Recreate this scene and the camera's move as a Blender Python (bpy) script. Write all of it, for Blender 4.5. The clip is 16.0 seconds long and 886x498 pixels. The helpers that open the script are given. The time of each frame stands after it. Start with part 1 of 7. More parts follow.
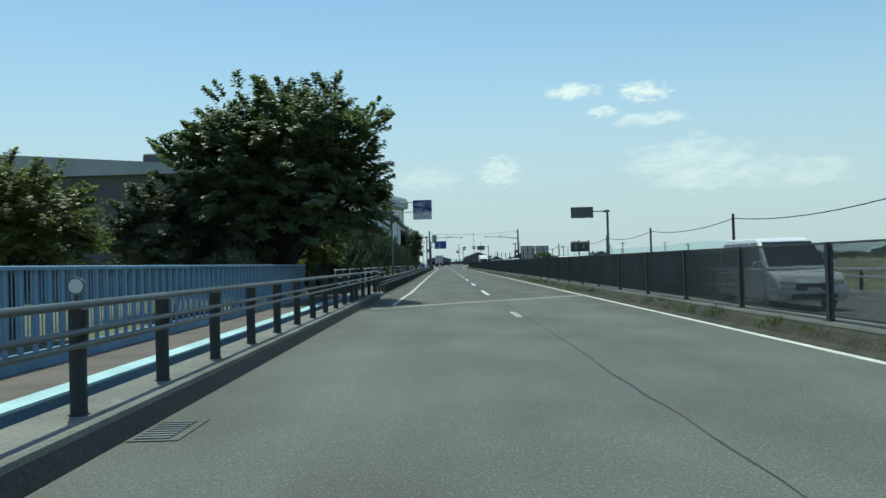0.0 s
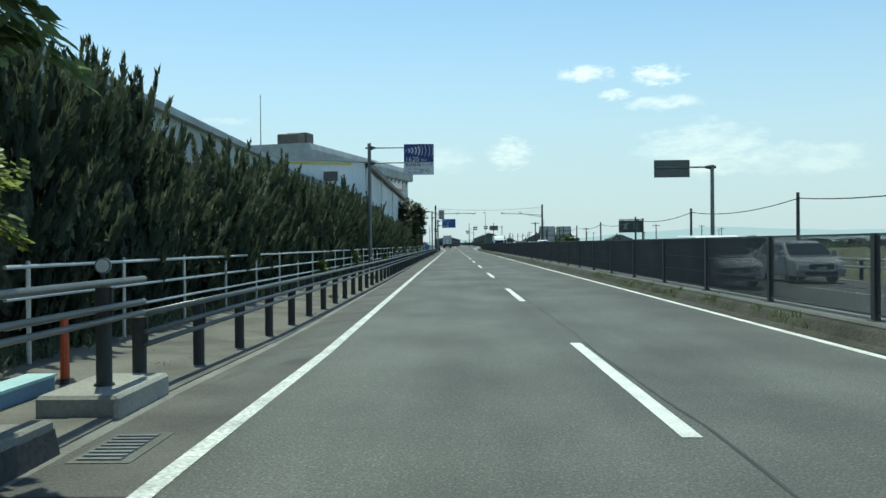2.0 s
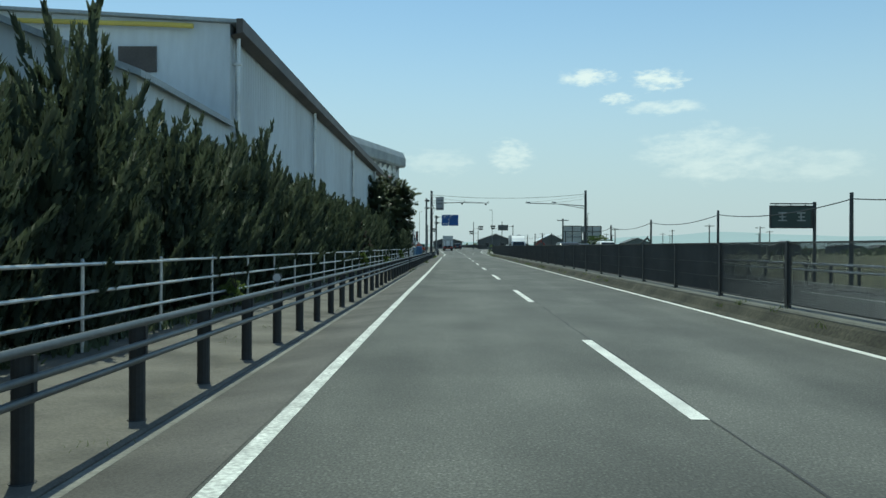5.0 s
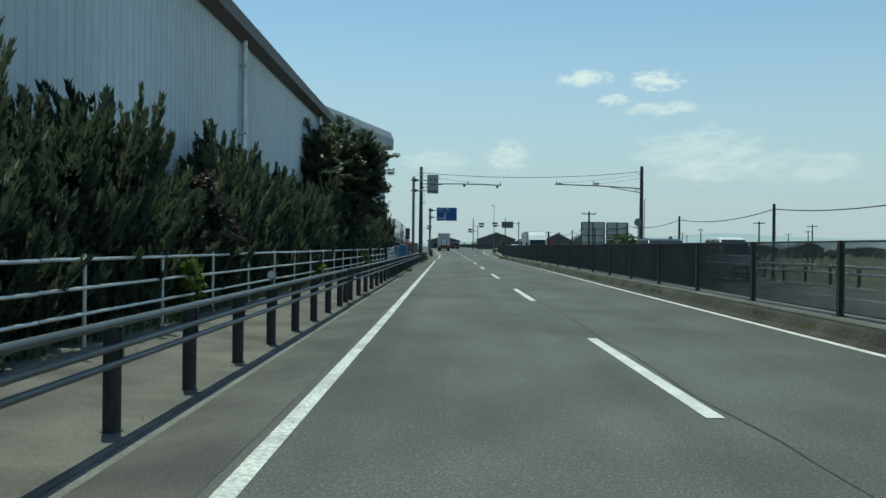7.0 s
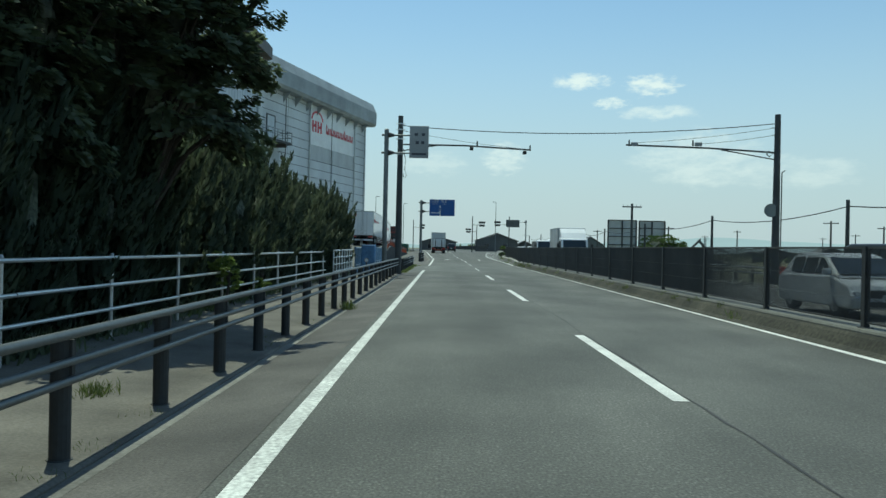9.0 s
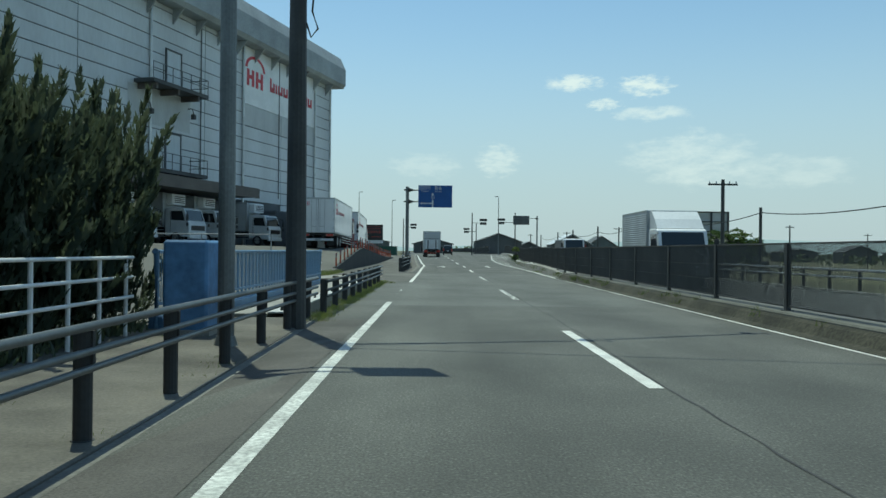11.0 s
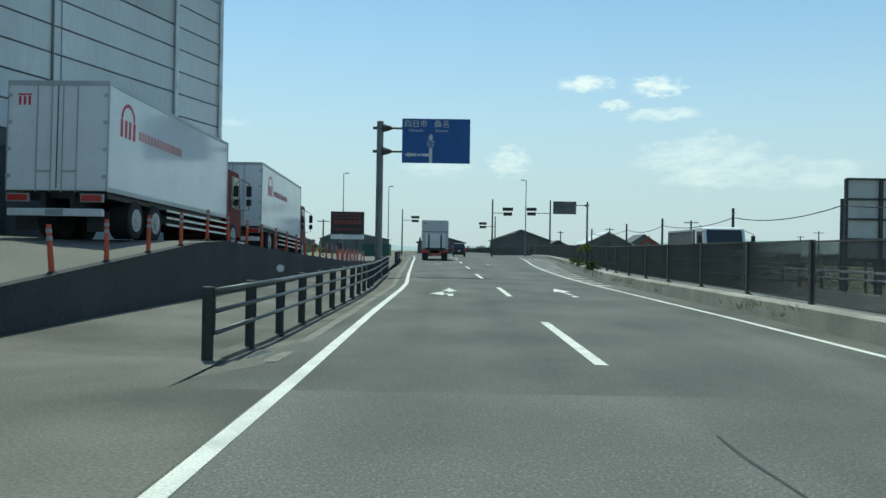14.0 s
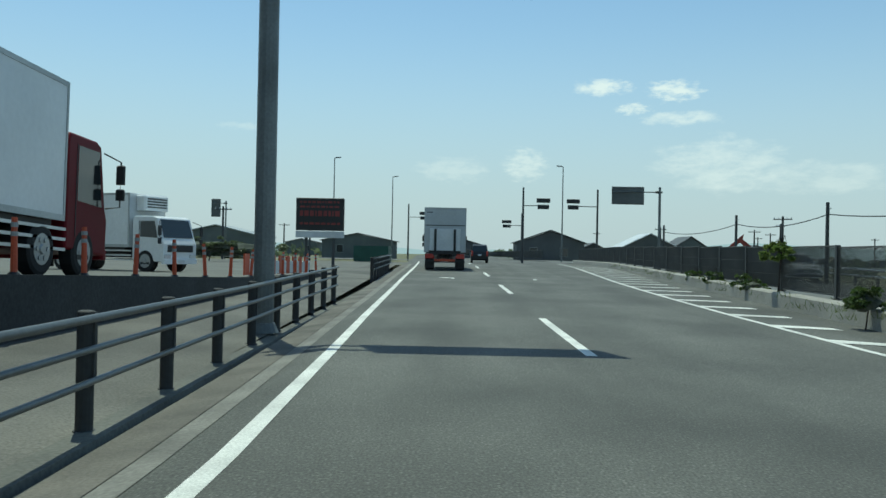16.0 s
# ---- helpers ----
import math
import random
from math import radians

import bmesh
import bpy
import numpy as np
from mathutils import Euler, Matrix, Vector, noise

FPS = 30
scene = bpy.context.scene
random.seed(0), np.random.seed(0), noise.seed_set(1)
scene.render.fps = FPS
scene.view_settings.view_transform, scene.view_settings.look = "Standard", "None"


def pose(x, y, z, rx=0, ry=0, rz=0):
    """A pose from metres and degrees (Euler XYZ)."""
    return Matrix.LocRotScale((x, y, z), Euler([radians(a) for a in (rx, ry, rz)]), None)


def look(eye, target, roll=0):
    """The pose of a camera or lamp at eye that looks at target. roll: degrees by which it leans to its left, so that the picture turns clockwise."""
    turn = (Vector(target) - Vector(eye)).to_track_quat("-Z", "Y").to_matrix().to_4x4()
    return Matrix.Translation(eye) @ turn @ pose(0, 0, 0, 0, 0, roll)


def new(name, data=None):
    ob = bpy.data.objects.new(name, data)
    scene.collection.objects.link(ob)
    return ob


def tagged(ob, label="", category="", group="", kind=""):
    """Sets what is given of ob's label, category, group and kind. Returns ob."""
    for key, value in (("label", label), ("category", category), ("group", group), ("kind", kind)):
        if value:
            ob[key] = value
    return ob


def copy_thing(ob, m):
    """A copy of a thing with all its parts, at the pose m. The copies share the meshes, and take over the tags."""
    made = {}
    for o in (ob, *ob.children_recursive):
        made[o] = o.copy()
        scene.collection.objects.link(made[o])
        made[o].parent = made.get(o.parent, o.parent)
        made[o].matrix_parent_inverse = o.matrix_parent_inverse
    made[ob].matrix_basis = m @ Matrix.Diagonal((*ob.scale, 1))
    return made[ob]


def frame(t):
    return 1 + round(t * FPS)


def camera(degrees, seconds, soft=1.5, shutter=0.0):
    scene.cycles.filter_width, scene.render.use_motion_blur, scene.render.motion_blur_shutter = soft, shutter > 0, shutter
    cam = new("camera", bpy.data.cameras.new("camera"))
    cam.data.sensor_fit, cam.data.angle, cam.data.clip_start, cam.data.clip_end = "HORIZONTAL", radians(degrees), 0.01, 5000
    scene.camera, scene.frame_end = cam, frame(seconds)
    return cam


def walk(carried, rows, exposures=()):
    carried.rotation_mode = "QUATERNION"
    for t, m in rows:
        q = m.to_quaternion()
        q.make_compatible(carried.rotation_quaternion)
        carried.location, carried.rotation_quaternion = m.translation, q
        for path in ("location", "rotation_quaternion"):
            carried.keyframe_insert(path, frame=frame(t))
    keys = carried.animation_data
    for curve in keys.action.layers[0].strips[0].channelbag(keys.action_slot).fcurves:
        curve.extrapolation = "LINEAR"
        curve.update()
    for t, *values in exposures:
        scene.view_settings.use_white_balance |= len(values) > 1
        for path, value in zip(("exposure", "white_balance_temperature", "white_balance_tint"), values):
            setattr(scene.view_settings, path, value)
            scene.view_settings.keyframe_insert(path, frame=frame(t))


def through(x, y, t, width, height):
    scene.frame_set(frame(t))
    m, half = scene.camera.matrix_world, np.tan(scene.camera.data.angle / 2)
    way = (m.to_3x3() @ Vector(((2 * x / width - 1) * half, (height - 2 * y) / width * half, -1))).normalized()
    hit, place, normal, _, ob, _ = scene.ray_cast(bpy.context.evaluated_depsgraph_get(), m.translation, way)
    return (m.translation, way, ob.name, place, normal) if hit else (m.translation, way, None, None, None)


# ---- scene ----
cam = camera(56.0, 16.0)

EXPOSURES = [
    (0, 0.07, 6310, -13),
    (1, 0.03, 6310, -13),
    (1.5, -0.13, 6310, -13),
    (2, 0.28, 6310, -13),
    (2.5, 0.15, 6310, -13),
    (3, 0.08, 6310, -13),
    (4, 0.11, 6310, -13),
    (6.5, -0.13, 6310, -13),
    (7.5, -0.07, 6310, -13),
    (9, 0.01, 6310, -13),
    (9.5, 0.06, 6310, -13),
    (12, -0.1, 6310, -13),
    (13, -0.03, 6310, -13),
    (13.5, -0.14, 6310, -13),
    (14, 0.13, 6310, -13),
    (14.5, -0.01, 6310, -13),
    (15, 0.03, 6310, -13),
    (16, -0.02, 6310, -13),
]
PATH = [
    (0, (-1.891, 0.342, 1.404), (-1.891, 2.342, 1.439), -1.6),
    (0.5, (-1.782, 8.1, 1.481), (-1.784, 10.1, 1.506), -1.1),
    (1, (-1.764, 15.519, 1.556), (-1.77, 17.519, 1.561), -0.4),
    (1.5, (-1.762, 22.545, 1.531), (-1.776, 24.545, 1.522), -0.3),
    (2, (-1.797, 29.741, 1.468), (-1.819, 31.741, 1.457), -0.5),
    (2.5, (-1.773, 37.126, 1.463), (-1.804, 39.125, 1.459), -0.55),
    (3, (-1.841, 44.442, 1.463), (-1.875, 46.442, 1.454), -0.5),
    (3.5, (-1.925, 51.776, 1.442), (-1.957, 53.775, 1.433), -0.3),
    (4, (-2.005, 59.08, 1.465), (-2.033, 61.08, 1.46), -0.1),
    (6.5, (-2.211, 96.569, 1.432), (-2.227, 98.569, 1.424), 0.5),
    (7, (-2.251, 104.037, 1.416), (-2.264, 106.037, 1.409), 0.6),
    (7.5, (-2.275, 111.279, 1.422), (-2.285, 113.279, 1.415), 0.8),
    (8, (-2.298, 118.567, 1.406), (-2.306, 120.567, 1.401), 0.9),
    (8.5, (-2.318, 125.758, 1.429), (-2.322, 127.758, 1.427), 1.2),
    (9, (-2.304, 133.066, 1.421), (-2.305, 135.066, 1.418), 1.2),
    (9.5, (-2.266, 140.354, 1.409), (-2.265, 142.354, 1.411), 1.1),
    (12, (-2.177, 177.412, 1.357), (-2.164, 179.412, 1.362), 0.3),
    (12.5, (-2.125, 184.622, 1.383), (-2.118, 186.622, 1.389), 0.45),
    (13, (-2.027, 191.779, 1.407), (-2.027, 193.778, 1.398), 0.8),
    (13.5, (-1.988, 199.012, 1.365), (-1.992, 201.012, 1.358), 0.5),
    (14, (-1.845, 206.05, 1.34), (-1.86, 208.05, 1.344), 0.9),
    (14.5, (-1.928, 213.181, 1.376), (-1.95, 215.181, 1.373), 1.4),
    (15, (-1.964, 220.418, 1.349), (-1.996, 222.417, 1.359), 1.1),
    (15.5, (-1.99, 227.7, 1.395), (-2.03, 229.7, 1.409), 1.3),
    (16, (-1.982, 234.461, 1.384), (-2.035, 236.46, 1.396), 1.1),
]
walk(cam, [(t, look(eye, target, roll)) for t, eye, target, roll in PATH], EXPOSURES)
SKY, SUN_POWER, CLOUD, HAZE = 0.133, 3.4, (6.9, 6.95, 7.1), (3.85, 4.28, 5.0)
# ---- world, sun, exposure ----
SUN = Vector((-1.0, 2.6, 6.9)).normalized()
world = bpy.data.worlds.new("world")
scene.world = world
world.use_nodes = True
wn, wl = world.node_tree.nodes, world.node_tree.links
wn.clear()


def wnode(kind, **values):
    n = wn.new(kind)
    for key, value in values.items():
        n.inputs[key].default_value = value
    return n


w_out = wn.new("ShaderNodeOutputWorld")
w_bg = wnode("ShaderNodeBackground", Strength=SKY)
w_sky = wn.new("ShaderNodeTexSky")
w_sky.sky_type, w_sky.sun_disc = "NISHITA", False
w_sky.sun_elevation = math.asin(SUN.z)
w_sky.sun_rotation = math.atan2(SUN.x, SUN.y)
w_sky.altitude, w_sky.air_density, w_sky.dust_density, w_sky.ozone_density = 20, 1.0, 0.35, 2.0
w_co = wn.new("ShaderNodeTexCoord")


def cloud(direction, wide, tall, seed, strength):
    """A soft-edged cloud about a direction of the sky: mask socket."""
    d = Vector(direction).normalized()
    right = Vector((d.y, -d.x, 0)).normalized()
    up = right.cross(d)
    total = None
    for axis, size in ((right, wide), (up, tall)):
        dot = wn.new("ShaderNodeVectorMath")
        dot.operation = "DOT_PRODUCT"
        dot.inputs[1].default_value = axis
        wl.new(w_co.outputs["Generated"], dot.inputs[0])
        off = wn.new("ShaderNodeMath")
        off.operation = "MULTIPLY_ADD"
        off.inputs[1].default_value, off.inputs[2].default_value = 1 / size, -axis.dot(d) / size
        wl.new(dot.outputs["Value"], off.inputs[0])
        sq = wn.new("ShaderNodeMath")
        sq.operation = "POWER"
        sq.inputs[1].default_value = 2
        ab = wn.new("ShaderNodeMath")
        ab.operation = "ABSOLUTE"
        wl.new(off.outputs[0], ab.inputs[0])
        wl.new(ab.outputs[0], sq.inputs[0])
        if total is None:
            total = sq
        else:
            add = wn.new("ShaderNodeMath")
            wl.new(total.outputs[0], add.inputs[0])
            wl.new(sq.outputs[0], add.inputs[1])
            total = add
    tex = wnode("ShaderNodeTexNoise", Scale=2.2 / wide, Detail=9.0, Roughness=0.62)
    tex.noise_dimensions = "4D"
    tex.inputs["W"].default_value = seed
    drawn = wn.new("ShaderNodeMapping")
    drawn.inputs["Scale"].default_value = (1, 1, 2.6)
    wl.new(w_co.outputs["Generated"], drawn.inputs["Vector"])
    wl.new(drawn.outputs[0], tex.inputs["Vector"])
    mix = wn.new("ShaderNodeMath")
    mix.operation = "MULTIPLY_ADD"
    mix.inputs[1].default_value, mix.inputs[2].default_value = 3.6, 0.0
    wl.new(tex.outputs["Fac"], mix.inputs[0])
    sub = wn.new("ShaderNodeMath")
    sub.operation = "SUBTRACT"
    wl.new(mix.outputs[0], sub.inputs[0])
    wl.new(total.outputs[0], sub.inputs[1])
    ramp = wn.new("ShaderNodeMapRange")
    ramp.interpolation_type = "SMOOTHSTEP"
    ramp.inputs["From Min"].default_value, ramp.inputs["From Max"].default_value = 0.75, 2.1
    ramp.inputs["To Max"].default_value = strength
    wl.new(sub.outputs[0], ramp.inputs["Value"])
    return ramp.outputs["Result"]


CLOUDS = (
    ((0.160, 1, 0.203), 0.036, 0.011, 1.0, 0.85), ((0.246, 1, 0.200), 0.034, 0.014, 2.3, 0.85), ((0.197, 1, 0.178), 0.022, 0.008, 3.1, 0.7),
    ((0.258, 1, 0.167), 0.05, 0.010, 4.4, 0.6), ((0.30, 1, 0.112), 0.08, 0.034, 5.7, 0.5), ((0.42, 1, 0.10), 0.08, 0.02, 6.2, 0.35),
    ((0.070, 1, 0.108), 0.032, 0.022, 7.9, 0.5), ((-0.015, 1, 0.10), 0.045, 0.018, 8.3, 0.3), ((-0.27, 1, 0.15), 0.03, 0.006, 9.1, 0.25),
    ((0.95, 1, 0.12), 0.20, 0.03, 11.0, 0.4), ((-1.2, 0.6, 0.15), 0.22, 0.04, 12.0, 0.4), ((0.4, -1, 0.16), 0.25, 0.05, 13.0, 0.4),
)
w_split = wn.new("ShaderNodeSeparateXYZ")
wl.new(w_co.outputs["Generated"], w_split.inputs[0])
w_low = wn.new("ShaderNodeMapRange")
w_low.interpolation_type = "SMOOTHERSTEP"
w_low.inputs["From Min"].default_value, w_low.inputs["From Max"].default_value = -0.05, 0.37
w_low.inputs["To Min"].default_value, w_low.inputs["To Max"].default_value = 0.93, 0.0
wl.new(w_split.outputs["Z"], w_low.inputs["Value"])
w_haze = wn.new("ShaderNodeMixRGB")
w_haze.inputs["Color2"].default_value = (*HAZE, 1)
wl.new(w_low.outputs["Result"], w_haze.inputs["Fac"])
wl.new(w_sky.outputs["Color"], w_haze.inputs["Color1"])
w_last = w_haze.outputs["Color"]
for args in CLOUDS:
    mixer = wn.new("ShaderNodeMixRGB")
    mixer.inputs["Color2"].default_value = (*CLOUD, 1)
    wl.new(cloud(*args), mixer.inputs["Fac"])
    wl.new(w_last, mixer.inputs["Color1"])
    w_last = mixer.outputs["Color"]
wl.new(w_last, w_bg.inputs["Color"])
wl.new(w_bg.outputs[0], w_out.inputs["Surface"])

sun = new("sun", bpy.data.lights.new("sun", "SUN"))
sun.data.energy, sun.data.angle, sun.data.color = SUN_POWER, radians(0.53), (1.0, 0.95, 0.87)
sun.matrix_world = look(SUN * 100, (0, 0, 0))

# ---- materials ----


def material(name, color, rough=0.7, metal=0.0, fine=40.0, fine_amount=0.12, coarse=0.6, coarse_amount=0.18, bump=0.15, stretch=(1, 1, 1), by_piece=0.0, specular=0.5, tint=None, lanes=0.0, chips=0.0):
    """A surface with variation at two scales: fine grain with relief, and broad stains."""
    m = bpy.data.materials.new(name)
    m.use_nodes = True
    n, l = m.node_tree.nodes, m.node_tree.links
    p = n["Principled BSDF"]
    p.inputs["Roughness"].default_value, p.inputs["Metallic"].default_value = rough, metal
    p.inputs["Specular IOR Level"].default_value = specular
    co = n.new("ShaderNodeTexCoord")
    mp = n.new("ShaderNodeMapping")
    mp.inputs["Scale"].default_value = stretch
    l.new(co.outputs["Object"], mp.inputs["Vector"])
    value = None
    for scale, amount, detail in ((fine, fine_amount, 3.0), (coarse, coarse_amount, 5.0)):
        t = n.new("ShaderNodeTexNoise")
        t.inputs["Scale"].default_value, t.inputs["Detail"].default_value = scale, detail
        l.new(mp.outputs[0], t.inputs["Vector"])
        r = n.new("ShaderNodeMapRange")
        r.inputs["From Min"].default_value, r.inputs["From Max"].default_value = 0.3, 0.7
        r.inputs["To Min"].default_value, r.inputs["To Max"].default_value = 1 - amount, 1 + amount
        l.new(t.outputs["Fac"], r.inputs["Value"])
        if value is None:
            value, grain = r.outputs[0], t
        else:
            mul = n.new("ShaderNodeMath")
            mul.operation = "MULTIPLY"
            l.new(value, mul.inputs[0])
            l.new(r.outputs[0], mul.inputs[1])
            value, stain = mul.outputs[0], t
    if lanes:
        # long streaks of wear along the lanes
        streak = n.new("ShaderNodeMapping")
        streak.inputs["Scale"].default_value = (1.0, 0.012, 1.0)
        l.new(co.outputs["Object"], streak.inputs["Vector"])
        t = n.new("ShaderNodeTexNoise")
        t.inputs["Scale"].default_value, t.inputs["Detail"].default_value = 0.75, 3.0
        l.new(streak.outputs[0], t.inputs["Vector"])
        r = n.new("ShaderNodeMapRange")
        r.inputs["From Min"].default_value, r.inputs["From Max"].default_value = 0.3, 0.7
        r.inputs["To Min"].default_value, r.inputs["To Max"].default_value = 1 - lanes, 1 + lanes
        l.new(t.outputs["Fac"], r.inputs["Value"])
        mul = n.new("ShaderNodeMath")
        mul.operation = "MULTIPLY"
        l.new(value, mul.inputs[0])
        l.new(r.outputs[0], mul.inputs[1])
        value = mul.outputs[0]
    if chips:
        # pale stone chips showing in the binder
        t = n.new("ShaderNodeTexVoronoi")
        t.inputs["Scale"].default_value = 26.0
        l.new(co.outputs["Object"], t.inputs["Vector"])
        r = n.new("ShaderNodeMapRange")
        r.inputs["From Min"].default_value, r.inputs["From Max"].default_value = 0.12, 0.42
        r.inputs["To Min"].default_value, r.inputs["To Max"].default_value = 1 + chips, 1 - chips * 0.25
        l.new(t.outputs["Distance"], r.inputs["Value"])
        mul = n.new("ShaderNodeMath")
        mul.operation = "MULTIPLY"
        l.new(value, mul.inputs[0])
        l.new(r.outputs[0], mul.inputs[1])
        value = mul.outputs[0]
    if by_piece:
        info = n.new("ShaderNodeObjectInfo")
        r = n.new("ShaderNodeMapRange")
        r.inputs["To Min"].default_value, r.inputs["To Max"].default_value = 1 - by_piece, 1 + by_piece
        l.new(info.outputs["Random"], r.inputs["Value"])
        mul = n.new("ShaderNodeMath")
        mul.operation = "MULTIPLY"
        l.new(value, mul.inputs[0])
        l.new(r.outputs[0], mul.inputs[1])
        value = mul.outputs[0]
    base = n.new("ShaderNodeMixRGB")
    base.inputs["Color1"].default_value = (*color, 1)
    base.inputs["Color2"].default_value = (*(tint or color), 1)
    l.new(stain.outputs["Fac"], base.inputs["Fac"])
    scaled = n.new("ShaderNodeVectorMath")
    scaled.operation = "SCALE"
    l.new(base.outputs[0], scaled.inputs[0])
    l.new(value, scaled.inputs["Scale"])
    l.new(scaled.outputs[0], p.inputs["Base Color"])
    if bump:
        b = n.new("ShaderNodeBump")
        b.inputs["Strength"].default_value, b.inputs["Distance"].default_value = bump, 0.01
        l.new(grain.outputs["Fac"], b.inputs["Height"])
        l.new(b.outputs[0], p.inputs["Normal"])
    return m


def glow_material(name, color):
    """Plain backdrop whose own glow stands in for miles of bright haze."""
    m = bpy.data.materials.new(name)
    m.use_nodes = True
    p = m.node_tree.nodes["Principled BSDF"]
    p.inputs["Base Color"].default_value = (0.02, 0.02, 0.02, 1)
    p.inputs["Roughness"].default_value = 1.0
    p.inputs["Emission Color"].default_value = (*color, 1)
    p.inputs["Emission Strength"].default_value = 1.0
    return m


def leaf_material(name, dark, light, through=0.35, gloss=0.06):
    m = bpy.data.materials.new(name)
    m.use_nodes = True
    n, l = m.node_tree.nodes, m.node_tree.links
    out = n["Material Output"]
    n.remove(n["Principled BSDF"])
    geo = n.new("ShaderNodeNewGeometry")
    co = n.new("ShaderNodeTexCoord")
    t = n.new("ShaderNodeTexNoise")
    t.inputs["Scale"].default_value = 0.9
    l.new(co.outputs["Object"], t.inputs["Vector"])
    avg = n.new("ShaderNodeMath")
    avg.operation = "MULTIPLY_ADD"
    avg.inputs[1].default_value = 0.6
    l.new(geo.outputs["Random Per Island"], avg.inputs[0])
    l.new(t.outputs["Fac"], avg.inputs[2])
    ramp = n.new("ShaderNodeMapRange")
    ramp.inputs["From Min"].default_value, ramp.inputs["From Max"].default_value = 0.35, 1.15
    l.new(avg.outputs[0], ramp.inputs["Value"])
    mix = n.new("ShaderNodeMixRGB")
    mix.inputs["Color1"].default_value, mix.inputs["Color2"].default_value = (*dark, 1), (*light, 1)
    l.new(ramp.outputs[0], mix.inputs["Fac"])
    d, tr, gl = n.new("ShaderNodeBsdfDiffuse"), n.new("ShaderNodeBsdfTranslucent"), n.new("ShaderNodeBsdfGlossy")
    gl.inputs["Roughness"].default_value = 0.45
    gl.inputs["Color"].default_value = (0.5, 0.5, 0.5, 1)
    for s in (d, tr):
        l.new(mix.outputs[0], s.inputs["Color"])
    a, b = n.new("ShaderNodeMixShader"), n.new("ShaderNodeMixShader")
    a.inputs["Fac"].default_value, b.inputs["Fac"].default_value = through, gloss
    l.new(d.outputs[0], a.inputs[1])
    l.new(tr.outputs[0], a.inputs[2])
    l.new(a.outputs[0], b.inputs[1])
    l.new(gl.outputs[0], b.inputs[2])
    l.new(b.outputs[0], out.inputs["Surface"])
    return m


ASPHALT = material("asphalt", (0.085, 0.088, 0.078), 0.86, fine=55, fine_amount=0.4, coarse=0.5, coarse_amount=0.28, bump=0.14, stretch=(1, 0.6, 1), tint=(0.103, 0.104, 0.091), lanes=0.2, chips=0.38)
ASPHALT_OLD = material("asphalt_old", (0.128, 0.130, 0.115), 0.88, fine=55, fine_amount=0.36, coarse=0.45, coarse_amount=0.28, bump=0.13, stretch=(1, 0.6, 1), tint=(0.105, 0.112, 0.102), lanes=0.12, chips=0.35)
ASPHALT_FAR = material("asphalt_pale", (0.12, 0.123, 0.115), 0.9, fine=30, coarse=0.2, coarse_amount=0.2)
SHOULDER = material("asphalt_dusty", (0.080, 0.077, 0.069), 0.92, fine=45, fine_amount=0.3, coarse=0.7, coarse_amount=0.3, bump=0.5, tint=(0.108, 0.102, 0.090))
YARD = material("yard_asphalt", (0.136, 0.133, 0.112), 0.92, fine=30, fine_amount=0.22, coarse=0.25, coarse_amount=0.22, bump=0.3, tint=(0.115, 0.116, 0.104))
DRIVE = material("drive_asphalt", (0.098, 0.097, 0.086), 0.92, fine=35, fine_amount=0.3, coarse=0.35, coarse_amount=0.35, bump=0.35, tint=(0.13, 0.126, 0.108))
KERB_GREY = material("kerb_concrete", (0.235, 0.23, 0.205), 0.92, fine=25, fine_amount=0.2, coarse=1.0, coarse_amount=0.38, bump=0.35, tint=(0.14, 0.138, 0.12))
PATH_MAT = material("path_concrete", (0.134, 0.127, 0.108), 0.93, fine=35, fine_amount=0.2, coarse=0.9, coarse_amount=0.42, bump=0.4, tint=(0.118, 0.110, 0.092))
CONCRETE = material("concrete", (0.36, 0.35, 0.31), 0.9, fine=25, fine_amount=0.14, coarse=0.8, coarse_amount=0.3, bump=0.3, tint=(0.24, 0.235, 0.21))
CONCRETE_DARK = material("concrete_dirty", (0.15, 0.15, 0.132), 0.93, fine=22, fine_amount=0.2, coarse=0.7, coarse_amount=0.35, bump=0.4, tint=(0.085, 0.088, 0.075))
DECK_BROWN = material("brown_deck", (0.17, 0.145, 0.125), 0.93, fine=35, fine_amount=0.2, coarse=0.9, coarse_amount=0.3, bump=0.4, tint=(0.12, 0.10, 0.088))
CONCRETE_PALE = material("pale_concrete", (0.56, 0.56, 0.53), 0.85, fine=25, fine_amount=0.1, coarse=0.8, coarse_amount=0.2, bump=0.2, tint=(0.44, 0.45, 0.43))
# concrete made near-black to hold the shade of faces turned from the sun
WALL_SHADED = material("shade_dark_wall", (0.050, 0.052, 0.052), 0.92, fine=18, fine_amount=0.25, coarse=0.6, coarse_amount=0.35, bump=0.4, tint=(0.030, 0.032, 0.033))
JOINT = material("joint_concrete", (0.33, 0.32, 0.255), 0.9, fine=30, fine_amount=0.15, coarse=1.2, coarse_amount=0.2, bump=0.3)
TAR = material("tar", (0.028, 0.029, 0.028), 0.75, fine=30, coarse=1.0, coarse_amount=0.4)
PAINT = material("road_paint", (0.63, 0.635, 0.59), 0.75, fine=60, fine_amount=0.2, coarse=1.4, coarse_amount=0.2, bump=0.3)
PAINT_OLD = material("road_paint_worn", (0.55, 0.56, 0.52), 0.8, fine=24, fine_amount=0.35, coarse=2.2, coarse_amount=0.25, bump=0.3)
